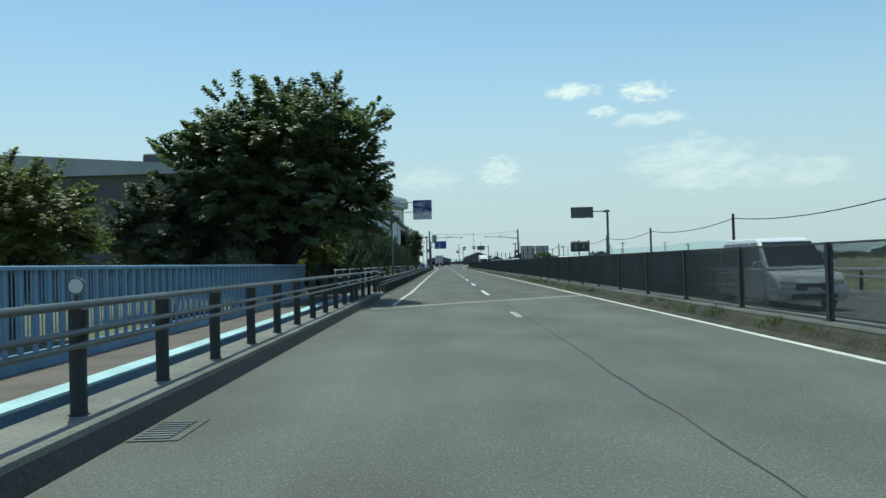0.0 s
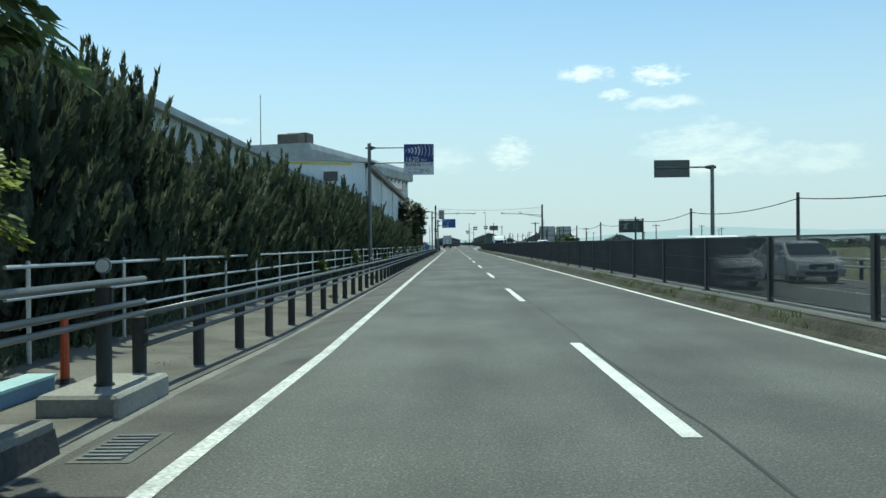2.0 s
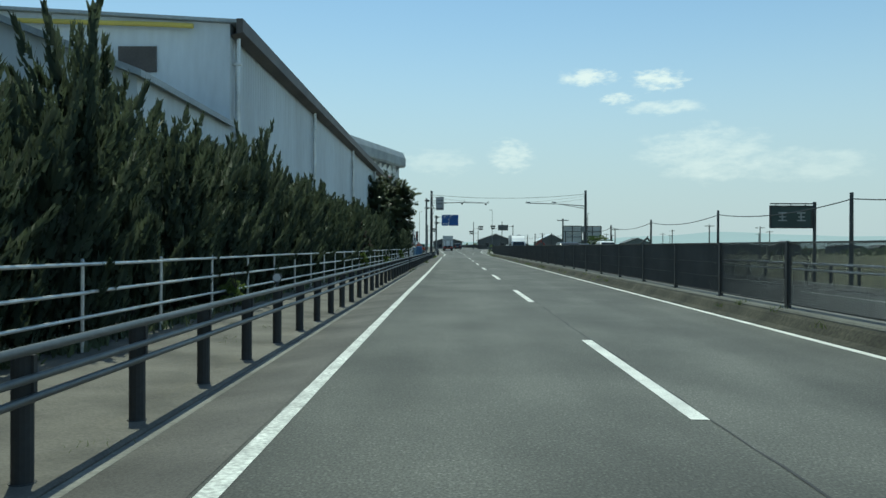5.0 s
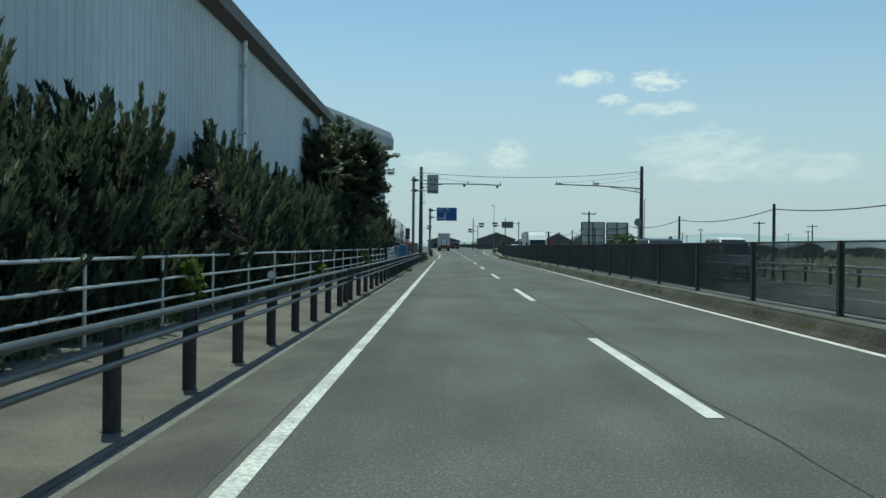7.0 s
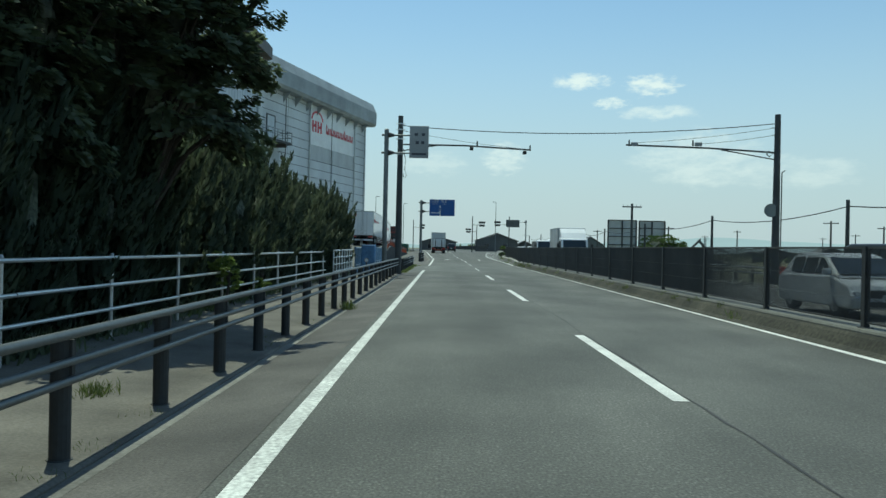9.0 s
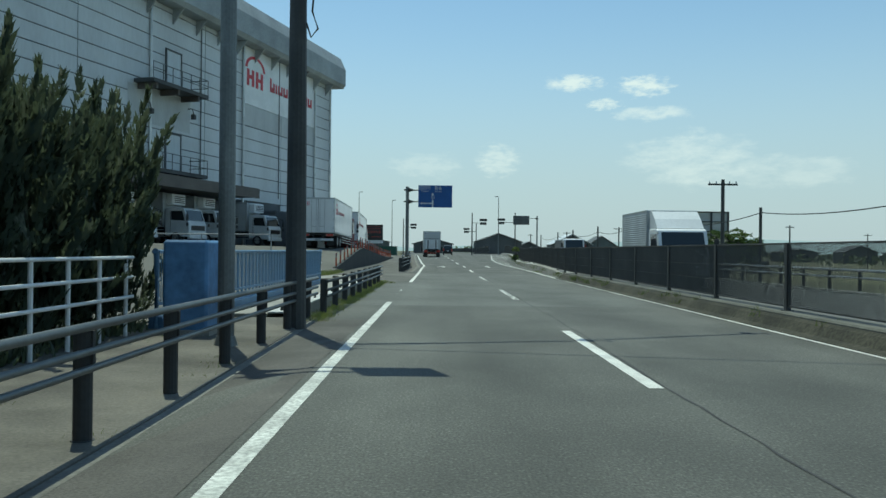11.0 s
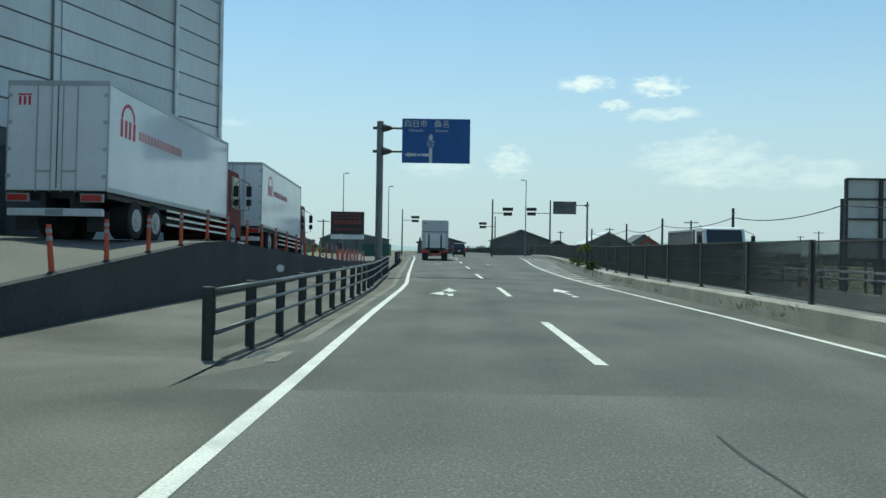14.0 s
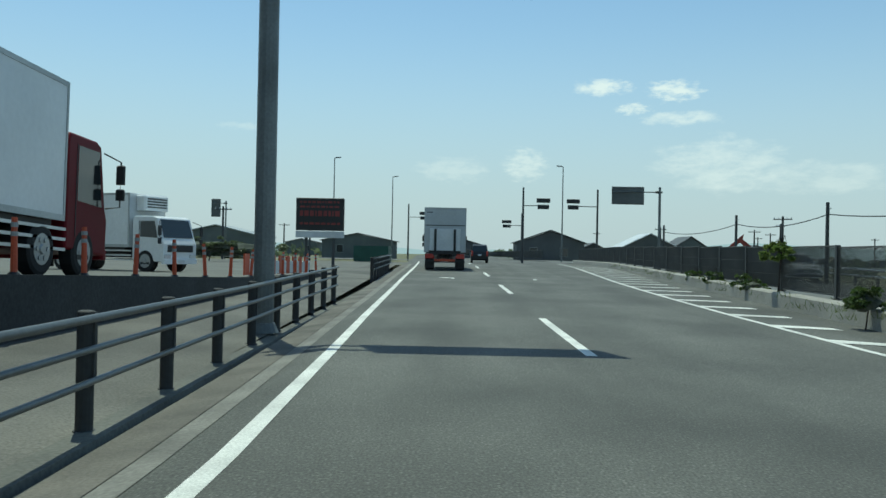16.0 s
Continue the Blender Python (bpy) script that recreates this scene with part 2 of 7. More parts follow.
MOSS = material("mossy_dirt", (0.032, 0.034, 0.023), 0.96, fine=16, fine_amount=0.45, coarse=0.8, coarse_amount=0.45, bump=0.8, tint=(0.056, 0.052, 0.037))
FIELD = material("field_grass", (0.115, 0.13, 0.06), 0.95, fine=1.5, fine_amount=0.3, coarse=0.03, coarse_amount=0.4, bump=0.3, tint=(0.17, 0.15, 0.085))
RAIL_GREY = material("weathered_rail", (0.036, 0.038, 0.038), 0.7, 0.0, fine=20, coarse=1.0, coarse_amount=0.3, bump=0.1)
GALV = material("galvanised", (0.56, 0.58, 0.58), 0.34, 0.5, fine=30, coarse=1.2, coarse_amount=0.2, bump=0.05)
POLE_GREY = material("grey_pole", (0.16, 0.175, 0.175), 0.5, 0.3, fine=20, coarse=0.8, coarse_amount=0.25, bump=0.05)
POLE_DARK = material("dark_pole", (0.055, 0.058, 0.058), 0.6, 0.1, fine=18, coarse=0.9, coarse_amount=0.3, bump=0.1)
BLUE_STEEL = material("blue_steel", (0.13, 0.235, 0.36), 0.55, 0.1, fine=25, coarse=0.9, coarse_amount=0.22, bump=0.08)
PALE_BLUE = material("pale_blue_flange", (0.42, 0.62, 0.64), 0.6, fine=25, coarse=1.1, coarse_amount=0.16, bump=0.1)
MESH_DARK = material("dark_mesh", (0.075, 0.075, 0.071), 0.6, 0.1, fine=25, coarse=0.5, coarse_amount=0.25, bump=0.0)
MESH_POST = material("dark_post", (0.055, 0.058, 0.058), 0.55, 0.1, fine=25, coarse=0.8, coarse_amount=0.25, bump=0.05)
CLAD = material("grey_cladding", (0.64, 0.68, 0.70), 0.6, 0.0, fine=4, fine_amount=0.06, coarse=0.25, coarse_amount=0.16, bump=0.0, stretch=(1, 1, 0.25), tint=(0.52, 0.57, 0.60))
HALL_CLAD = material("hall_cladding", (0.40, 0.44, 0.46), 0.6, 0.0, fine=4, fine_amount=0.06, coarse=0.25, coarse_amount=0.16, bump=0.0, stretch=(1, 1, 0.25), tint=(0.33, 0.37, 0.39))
PANEL = material("white_panel", (0.62, 0.65, 0.66), 0.5, 0.0, fine=5, fine_amount=0.05, coarse=0.3, coarse_amount=0.13, bump=0.0, stretch=(1, 1, 0.3), by_piece=0.04, tint=(0.52, 0.56, 0.58))
ROOF_DARK = material("brown_fascia", (0.10, 0.088, 0.078), 0.6, 0.1, fine=15, coarse=0.6, coarse_amount=0.25)
ROOF_GREY = material("grey_roof", (0.33, 0.36, 0.37), 0.6, 0.1, fine=10, coarse=0.4, coarse_amount=0.2)
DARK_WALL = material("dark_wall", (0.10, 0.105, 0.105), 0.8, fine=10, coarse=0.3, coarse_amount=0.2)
SEAM = material("dark_seam", (0.10, 0.11, 0.115), 0.7)
YELLOW = material("yellow_pipe", (0.58, 0.47, 0.10), 0.6, coarse_amount=0.2)
STAINED = material("stained_panel", (0.60, 0.63, 0.64), 0.6, 0.0, fine=5, fine_amount=0.05, coarse=0.7, coarse_amount=0.2, bump=0.0, stretch=(1, 1, 0.35), tint=(0.36, 0.385, 0.38))
RED = material("brand_red", (0.55, 0.04, 0.06), 0.5)
CAB_RED = material("red_cab", (0.13, 0.007, 0.013), 0.5, specular=0.12, coarse_amount=0.15, bump=0.0)
WHITE = material("white_paint", (0.74, 0.76, 0.76), 0.35, fine=8, fine_amount=0.04, coarse=0.7, coarse_amount=0.08, bump=0.0)
BODY_GREY = material("grey_body", (0.46, 0.49, 0.50), 0.45, fine=8, fine_amount=0.05, coarse=0.6, coarse_amount=0.12, bump=0.0)
CAR_BLUE = material("blue_car", (0.10, 0.26, 0.34), 0.3, 0.2, bump=0.0)
CAR_DARK = material("dark_car", (0.02, 0.022, 0.025), 0.3, 0.2, bump=0.0)
BLACK = material("black_plastic", (0.018, 0.019, 0.02), 0.55, bump=0.05)
RUBBER = material("rubber", (0.016, 0.016, 0.016), 0.85, bump=0.1)
CHROME = material("steel_rim", (0.36, 0.37, 0.37), 0.45, 0.7, bump=0.0)
LAMP_RED = material("red_lamp", (0.42, 0.03, 0.02), 0.3, bump=0.0)
LAMP_CLEAR = material("clear_lamp", (0.7, 0.72, 0.72), 0.15, 0.3, bump=0.0)
ORANGE = material("orange_post", (0.50, 0.085, 0.035), 0.6, coarse_amount=0.2)
SIGN_BLUE = material("sign_blue", (0.012, 0.085, 0.30), 0.5, fine=10, fine_amount=0.04, coarse=0.8, coarse_amount=0.10, bump=0.0)
SIGN_NAVY = material("sign_navy", (0.016, 0.035, 0.17), 0.5, fine=10, fine_amount=0.04, coarse=0.8, coarse_amount=0.10, bump=0.0)
SIGN_WHITE = material("sign_white", (0.62, 0.64, 0.64), 0.6, fine=10, fine_amount=0.05, coarse=0.9, coarse_amount=0.10, bump=0.0)
SIGN_BACK = material("sign_back", (0.11, 0.12, 0.12), 0.55, 0.3, coarse_amount=0.2, bump=0.0)
BOARD_BACK = material("sheet_metal", (0.50, 0.51, 0.50), 0.5, 0.1, coarse_amount=0.15, bump=0.0)
SIGN_GREY = material("sign_grey", (0.30, 0.31, 0.31), 0.6, coarse_amount=0.15, bump=0.0)
INK = material("dark_ink", (0.05, 0.055, 0.07), 0.6, bump=0.0)
LED_RED = material("led_red", (0.20, 0.03, 0.028), 0.5, bump=0.0)
BARK = material("bark", (0.05, 0.042, 0.034), 0.9, fine=18, fine_amount=0.4, coarse=2.0, coarse_amount=0.3, bump=0.7, stretch=(1, 1, 0.3))
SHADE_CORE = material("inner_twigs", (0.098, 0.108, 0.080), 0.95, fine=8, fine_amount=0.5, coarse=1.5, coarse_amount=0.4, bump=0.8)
JUNIPER_CORE = material("juniper_twigs", (0.082, 0.098, 0.07), 0.95, fine=14, fine_amount=0.6, coarse=2.5, coarse_amount=0.5, bump=0.9)
LEAF = leaf_material("broad_leaf", (0.105, 0.145, 0.058), (0.22, 0.285, 0.105), 0.66, 0.12)
LEAF_LIGHT = leaf_material("light_leaf", (0.09, 0.14, 0.03), (0.25, 0.32, 0.085), 0.5)
LEAF_PINE = leaf_material("juniper_leaf", (0.064, 0.084, 0.054), (0.082, 0.105, 0.062), 0.46, 0.02)
LEAF_MID = leaf_material("mid_leaf", (0.035, 0.065, 0.018), (0.13, 0.19, 0.055), 0.4)
LEAF_EVER = leaf_material("evergreen_leaf", (0.095, 0.120, 0.072), (0.155, 0.190, 0.095), 0.56, 0.08)
LEAF_OLIVE = leaf_material("olive_leaf", (0.085, 0.105, 0.030), (0.22, 0.25, 0.075), 0.6)
LEAF_RED = leaf_material("russet_leaf", (0.070, 0.058, 0.046), (0.115, 0.085, 0.068), 0.4)
# leaf colour brightened to hold the sunlight falling on one bush
LEAF_SUNLIT = leaf_material("sunlit_leaf", (0.15, 0.19, 0.05), (0.33, 0.38, 0.11), 0.6)
GRASS = leaf_material("grass_blade", (0.06, 0.09, 0.02), (0.17, 0.21, 0.06), 0.35)
GRASS_BRIGHT = leaf_material("bright_grass", (0.13, 0.16, 0.04), (0.26, 0.30, 0.09), 0.4)
HILL_GLOW = glow_material("far_hill_haze_glow", (0.40, 0.51, 0.57))
TOWN = material("far_town", (0.13, 0.15, 0.15), 0.9, fine=0.5, coarse=0.05, coarse_amount=0.4, bump=0.0)
EXCAVATOR_RED = material("excavator_red", (0.26, 0.045, 0.03), 0.55, coarse_amount=0.25)
NOTICE_GREEN = material("notice_green", (0.028, 0.05, 0.046), 0.5, coarse_amount=0.25, bump=0.0)
GREEN_BOX = material("green_container", (0.02, 0.085, 0.06), 0.5, coarse_amount=0.2)
ROOF_TILE = material("dark_tiles", (0.075, 0.08, 0.082), 0.6, fine=8, coarse=0.5, coarse_amount=0.2)
ROOF_BRIGHT = material("bright_metal_roof", (0.62, 0.63, 0.62), 0.4, 0.2, coarse_amount=0.15)


def glass_material():
    m = bpy.data.materials.new("dark_glass")
    m.use_nodes = True
    p = m.node_tree.nodes["Principled BSDF"]
    p.inputs["Base Color"].default_value = (0.02, 0.026, 0.028, 1)
    p.inputs["Roughness"].default_value = 0.06
    p.inputs["Specular IOR Level"].default_value = 0.7
    return m


GLASS = glass_material()


# ---- mesh tools ----
class Build:
    """Collects vertices and faces of one mesh."""

    def __init__(self):
        self.v, self.f = [], []

    def add(self, verts, faces):
        o = len(self.v)
        self.v += [tuple(p) for p in verts]
        self.f += [tuple(i + o for i in face) for face in faces]
        return self

    def box(self, x0, x1, y0, y1, z0, z1, m=None):
        p = [Vector((x, y, z)) for z in (z0, z1) for y in (y0, y1) for x in (x0, x1)]
        if m is not None:
            p = [m @ q for q in p]
        return self.add(p, [(0, 2, 3, 1), (4, 5, 7, 6), (0, 1, 5, 4), (2, 6, 7, 3), (0, 4, 6, 2), (1, 3, 7, 5)])

    def chamfer(self, x0, x1, y0, y1, z0, z1, c=0.02):
        """A box whose upright and top edges are cut off."""
        def ring(d, z):
            return [(x0 + d, y0 + d + c * (d == 0), z), (x0 + d + c * (d == 0), y0 + d, z), (x1 - d - c * (d == 0), y0 + d, z), (x1 - d, y0 + d + c * (d == 0), z), (x1 - d, y1 - d - c * (d == 0), z), (x1 - d - c * (d == 0), y1 - d, z), (x0 + d + c * (d == 0), y1 - d, z), (x0 + d, y1 - d - c * (d == 0), z)]
        v = ring(0, z0) + ring(0, z1 - c) + ring(c, z1)
        f = [tuple(reversed(range(8))), tuple(range(16, 24))]
        for a in (0, 8):
            f += [(a + i, a + (i + 1) % 8, a + 8 + (i + 1) % 8, a + 8 + i) for i in range(8)]
        return self.add(v, f)

    def tube(self, a, b, r0, r1=None, n=10, caps=True):
        a, b = Vector(a), Vector(b)
        r1 = r0 if r1 is None else r1
        q = (b - a).to_track_quat("Z", "Y")
        ring = [q @ Vector((math.cos(2 * math.pi * i / n), math.sin(2 * math.pi * i / n), 0)) for i in range(n)]
        v = [a + p * r0 for p in ring] + [b + p * r1 for p in ring]
        f = [(i, (i + 1) % n, n + (i + 1) % n, n + i) for i in range(n)]
        if caps:
            f += [tuple(reversed(range(n))), tuple(range(n, 2 * n))]
        return self.add(v, f)

    def path(self, points, r, n=8):
        """A bent pipe: rings at each point, joined."""
        p = [Vector(q) for q in points]
        v = []
        for i, q in enumerate(p):
            d = (p[min(i + 1, len(p) - 1)] - p[max(i - 1, 0)]).normalized()
            turn = d.to_track_quat("Z", "Y")
            v += [q + turn @ Vector((math.cos(2 * math.pi * k / n) * r, math.sin(2 * math.pi * k / n) * r, 0)) for k in range(n)]
        f = [(i * n + k, i * n + (k + 1) % n, (i + 1) * n + (k + 1) % n, (i + 1) * n + k) for i in range(len(p) - 1) for k in range(n)]
        return self.add(v, f + [tuple(reversed(range(n))), tuple(range(len(v) - n, len(v)))])

    def prism(self, outline, axis, a, b):
        """An outline in the two other axes, drawn out along an axis from a to b."""
        k = len(outline)
        place = {"x": lambda s, p: (s, p[0], p[1]), "y": lambda s, p: (p[0], s, p[1]), "z": lambda s, p: (p[0], p[1], s)}[axis]
        v = [place(s, p) for s in (a, b) for p in outline]
        return self.add(v, [tuple(range(k)), tuple(reversed(range(k, 2 * k)))] + [(i, k + i, k + (i + 1) % k, (i + 1) % k) for i in range(k)])

    def strip(self, left, right, ys, z=0.0, shift=None):
        """A ribbon along y; left, right and z are numbers or functions of y."""
        call = lambda g, y: g(y) if callable(g) else g  # noqa: E731
        v = []
        for y in ys:
            s = shift(y) if shift else 0.0
            v += [(call(left, y) + s, y, call(z, y)), (call(right, y) + s, y, call(z, y))]
        return self.add(v, [(2 * i, 2 * i + 1, 2 * i + 3, 2 * i + 2) for i in range(len(ys) - 1)])

    def rail(self, profile, ys, shift=None):
        """A closed profile of (x, z) drawn along y."""
        k, v = len(profile), []
        for y in ys:
            s = shift(y) if shift else 0.0
            v += [(x + s, y, z) for x, z in profile]
        f = [(i * k + j, i * k + (j + 1) % k, (i + 1) * k + (j + 1) % k, (i + 1) * k + j) for i in range(len(ys) - 1) for j in range(k)]
        f += [tuple(reversed(range(k))), tuple(range(len(v) - k, len(v)))]
        return self.add(v, f)

    def mesh(self, name, mat, smooth=False):
        me = bpy.data.meshes.new(name)
        me.from_pydata(self.v, [], self.f)
        me.materials.append(mat)
        if smooth:
            me.shade_smooth()
        bm = bmesh.new()
        bm.from_mesh(me)
        bmesh.ops.recalc_face_normals(bm, faces=bm.faces)
        bm.to_mesh(me)
        bm.free()
        return me


def part(name, b, mat, parent, label="", smooth=False):
    """Links a Build (or a mesh) as one object under a thing or part."""
    me = b if isinstance(b, bpy.types.Mesh) else b.mesh(name, mat, smooth)
    ob = new(name, me)
    if parent is not None:
        ob.parent = parent
    return tagged(ob, label)


def thing(name, label, category, at=None, group="", kind=""):
    ob = new(name)
    ob.empty_display_size = 0.2
    if at is not None:
        ob.matrix_basis = at
    return tagged(ob, label, category, group, kind)


def structure(name, b, mat, label="", category="", smooth=False):
    return tagged(part(name, b, mat, None, label, smooth), category=category, kind="structure")


def bevelled(ob, width, segments=2):
    mod = ob.modifiers.new("bevel", "BEVEL")
    mod.width, mod.segments, mod.limit_method = width, segments, "ANGLE"
    return ob


def steps(a, b, d):
    n = max(1, round((b - a) / d))
    return [a + (b - a) * i / n for i in range(n + 1)]


def level(y, table):
    return float(np.interp(y, [a for a, _ in table], [b for _, b in table]))


def bend(y):
    """The road swings gently to the left past the blue guide sign."""
    return level(y, [(238, 0), (250, -0.3), (262, -0.5), (275, -0.75), (295, -1.1), (312, -1.6), (760, -26)])


def left_bend(y):
    """The left edge swings out a little more, as the lane widens."""
    return bend(y) + level(y, [(238, 0), (255, -0.3), (272, -0.6), (312, -1.2), (760, -1.2)])


def wall_foot(y):
    """Foot of the median on the near side."""
    return level(y, [(205, 4.12), (226, 5.0), (235, 5.1), (245, 5.5), (253, 6.15), (258, 6.4), (272, 7.6), (310, 10.0), (330, 10.5), (760, -12)])


def right_line(y):
    return level(y, [(130, 3.6), (160, 3.7), (203, 3.74), (222, 4.15), (256, 4.2), (270, 4.65), (310, 7.1), (330, 8.0)])


def rise(y):
    """The road climbs slightly towards the junction."""
    return 0.0 if y < 245 else 0.010 * (y - 245) if y < 300 else 0.55


def up(z):
    return lambda y: rise(y) + z


def sunk(x, y):
    """How far the road's left margin falls away towards its gutter."""
    fall = level(y, [(38, 0), (44, -0.105), (170, -0.105), (179, 0), (213.9, 0), (218, -0.13), (258, -0.13), (290, 0)])
    u = x - left_bend(y)
    return fall * max(0.0, min(1.0, (-3.62 - u) / 0.93, (u + 7.0) / 1.9))


def crossfall(*obs):
    for ob in obs:
        for v in ob.data.vertices:
            v.co.z += sunk(v.co.x, v.co.y)


# ---- large structure ----
YS = steps(-60, 240, 20) + steps(246, 340, 6) + steps(360, 760, 40)


def ground():
    xs = [-1500, -500, -120, -60, -30, -9.2, 14.9, 19, 40, 120, 500, 1500]
    hs = [-0.4, -0.4, -0.35, -0.3, -0.3, -0.28, -0.28, -2.6, -2.6, -2.4, -2.0, -2.0]
    ys = [-300, -60, 0, 60, 120, 180, 240, 300, 360, 500, 800, 1500, 3000]
    b = Build()
    b.add([(x, y, h) for y in ys for x, h in zip(xs, hs)], [(j * 12 + i, j * 12 + i + 1, (j + 1) * 12 + i + 1, (j + 1) * 12 + i) for j in range(12) for i in range(11)])
    structure("ground", b, FIELD, "flat farmland of dry grass and green crops", "ground")


ground()


def road():
    b = Build().strip(-3.62, 4.2, steps(36, 183.4, 12), 0.0)
    b.strip(-4.55, -3.62, [36] + steps(38, 183.4, 4), 0.0)
    # oblique near end at the bridge joint
    b.add([(-4.6, 27.2, 0), (4.2, 33.7, 0), (4.2, 36, 0), (-4.6, 36, 0)], [(0, 1, 2, 3)])
    ys = [213.9] + steps(216, 246, 3) + [y for y in YS if y > 246 and y < 700]
    b.strip(lambda y: -3.62 + left_bend(y), lambda y: max(4.2, wall_foot(y) + 0.05), ys, up(0))
    b.strip(lambda y: -4.55 + left_bend(y), lambda y: -3.62 + left_bend(y), ys, up(0))
    road_ob = structure("road", b, ASPHALT, "dark grey worn asphalt carriageway of two lanes", "road")
    crossfall(road_ob)
    old = Build().strip(-4.6, 4.2, steps(-60, 26, 10), 0.0)
    old.add([(-4.6, 26, 0), (4.2, 26, 0), (4.2, 33.62, 0), (-4.6, 27.12, 0)], [(0, 1, 2, 3)])
    structure("road_bridge_deck", old, ASPHALT_OLD, "pale older asphalt on the bridge deck", "road")
    old2 = Build().strip(lambda y: -4.72 if y < 198.5 else -6.6, lambda y: max(4.2, wall_foot(y) + 0.05), steps(183.4, 198.4, 5) + [198.6, 206, 213.9], 0.0)
    structure("road_old_section", old2, ASPHALT_OLD, "pale cracked asphalt by the yard entrance", "road")
    far = Build().strip(lambda y: wall_foot(y) + 1.45, lambda y: max(13.6, wall_foot(y) + 8.5), YS, up(-0.01))
    structure("road_opposite", far, ASPHALT_FAR, "opposite carriageway of pale grey asphalt", "road")
    crossing = Build().strip(-60, 60, [336, 352], 0.56)
    structure("road_crossing", crossing, ASPHALT_FAR, "side road crossing at the junction", "road")
    return road_ob


road()


def flakes(y0, y1, x=0.0, bare=-0.12):
    """A line of which only flakes of the paint are left. bare: how much of it has worn away."""
    b = Build()
    for i in range(int((y1 - y0) / 0.04)):
        for j in range(6):
            p, q = y0 + i * 0.04, x - 0.085 + j * 0.027
            if noise.noise(Vector((q * 9, p * 2.2, 3.0))) + 0.5 * noise.noise(Vector((q * 30, p * 14, 7.0))) > bare:
                b.add([(q, p, 0.006), (q + 0.027, p, 0.006), (q + 0.027, p + 0.04, 0.006), (q, p + 0.04, 0.006)], [(0, 1, 2, 3)])
    return b


def paint_lines():
    flare = [(29, -3.66), (35, -3.64), (40, -3.53), (70, -3.54), (100, -3.52), (120, -3.46), (172, -3.48)]
    b = Build().strip(lambda y: level(y, flare) - 0.075, lambda y: level(y, flare) + 0.075, steps(29.2, 172, 6), 0.005)
    b.strip(-3.565, -3.415, steps(172, 184.6, 4), 0.006)
    structure("edge_line_left", b, PAINT_OLD, "worn white edge line", "road marking")
    edge = [(198, -3.40), (214, -3.40), (224, -3.47), (400, -3.47)]
    b = Build().strip(lambda y: level(y, edge) - 0.078, lambda y: level(y, edge) + 0.078, steps(198.5, 240, 5) + steps(246, 322, 6), up(0.005), left_bend)
    structure("edge_line_ahead", b, PAINT, "fresh white edge line", "road marking")
    b = Build().strip(lambda y: right_line(y) - 0.07, lambda y: right_line(y) + 0.07, steps(-60, 320, 6), up(0.005))
    structure("edge_line_right", b, PAINT, "white edge line beside the median", "road marking")
    b = Build().strip(lambda y: wall_foot(y) + 1.85, lambda y: wall_foot(y) + 2.0, steps(-60, 320, 6), up(0.005)).strip(13.0, 13.15, steps(-60, 240, 12), 0.005)
    structure("edge_line_opposite", b, PAINT_OLD, "white edge lines of the opposite carriageway", "road marking")
    k = 0
    while 36 + 15 * k < 320:
        y = 36 + 15 * k
        worn = y in (186, 201)
        b = flakes(y, y + 6) if worn else Build().strip(-0.085, 0.075, steps(y, y + 6, 2), up(0.006), bend)
        tagged(part("lane_dash", b, PAINT_OLD if worn else PAINT, None, "worn white lane dash" if worn else "white lane dash on asphalt"), category="road marking", group="lane dashes", kind="structure")
        k += 1
    tagged(structure("edge_line_worn", flakes(188.3, 193.5, -3.45, 0.5), PAINT_OLD, "last flakes of a worn-off edge line", "road marking"), kind="stuff")
    tagged(part("lane_dash", flakes(21.4, 23.6), PAINT_OLD, None, "flaking remains of a white lane dash"), category="road marking", group="lane dashes", kind="structure")
    b = Build()
    for y in (-9, 6, 51, 66, 81, 96, 111, 126, 141, 156, 171, 201, 216, 231):
        b.strip(9.5, 9.65, [y, y + 6], 0.004)
    structure("lane_dashes_opposite", b, PAINT_OLD, "white dashes of the opposite carriageway", "road marking")


paint_lines()


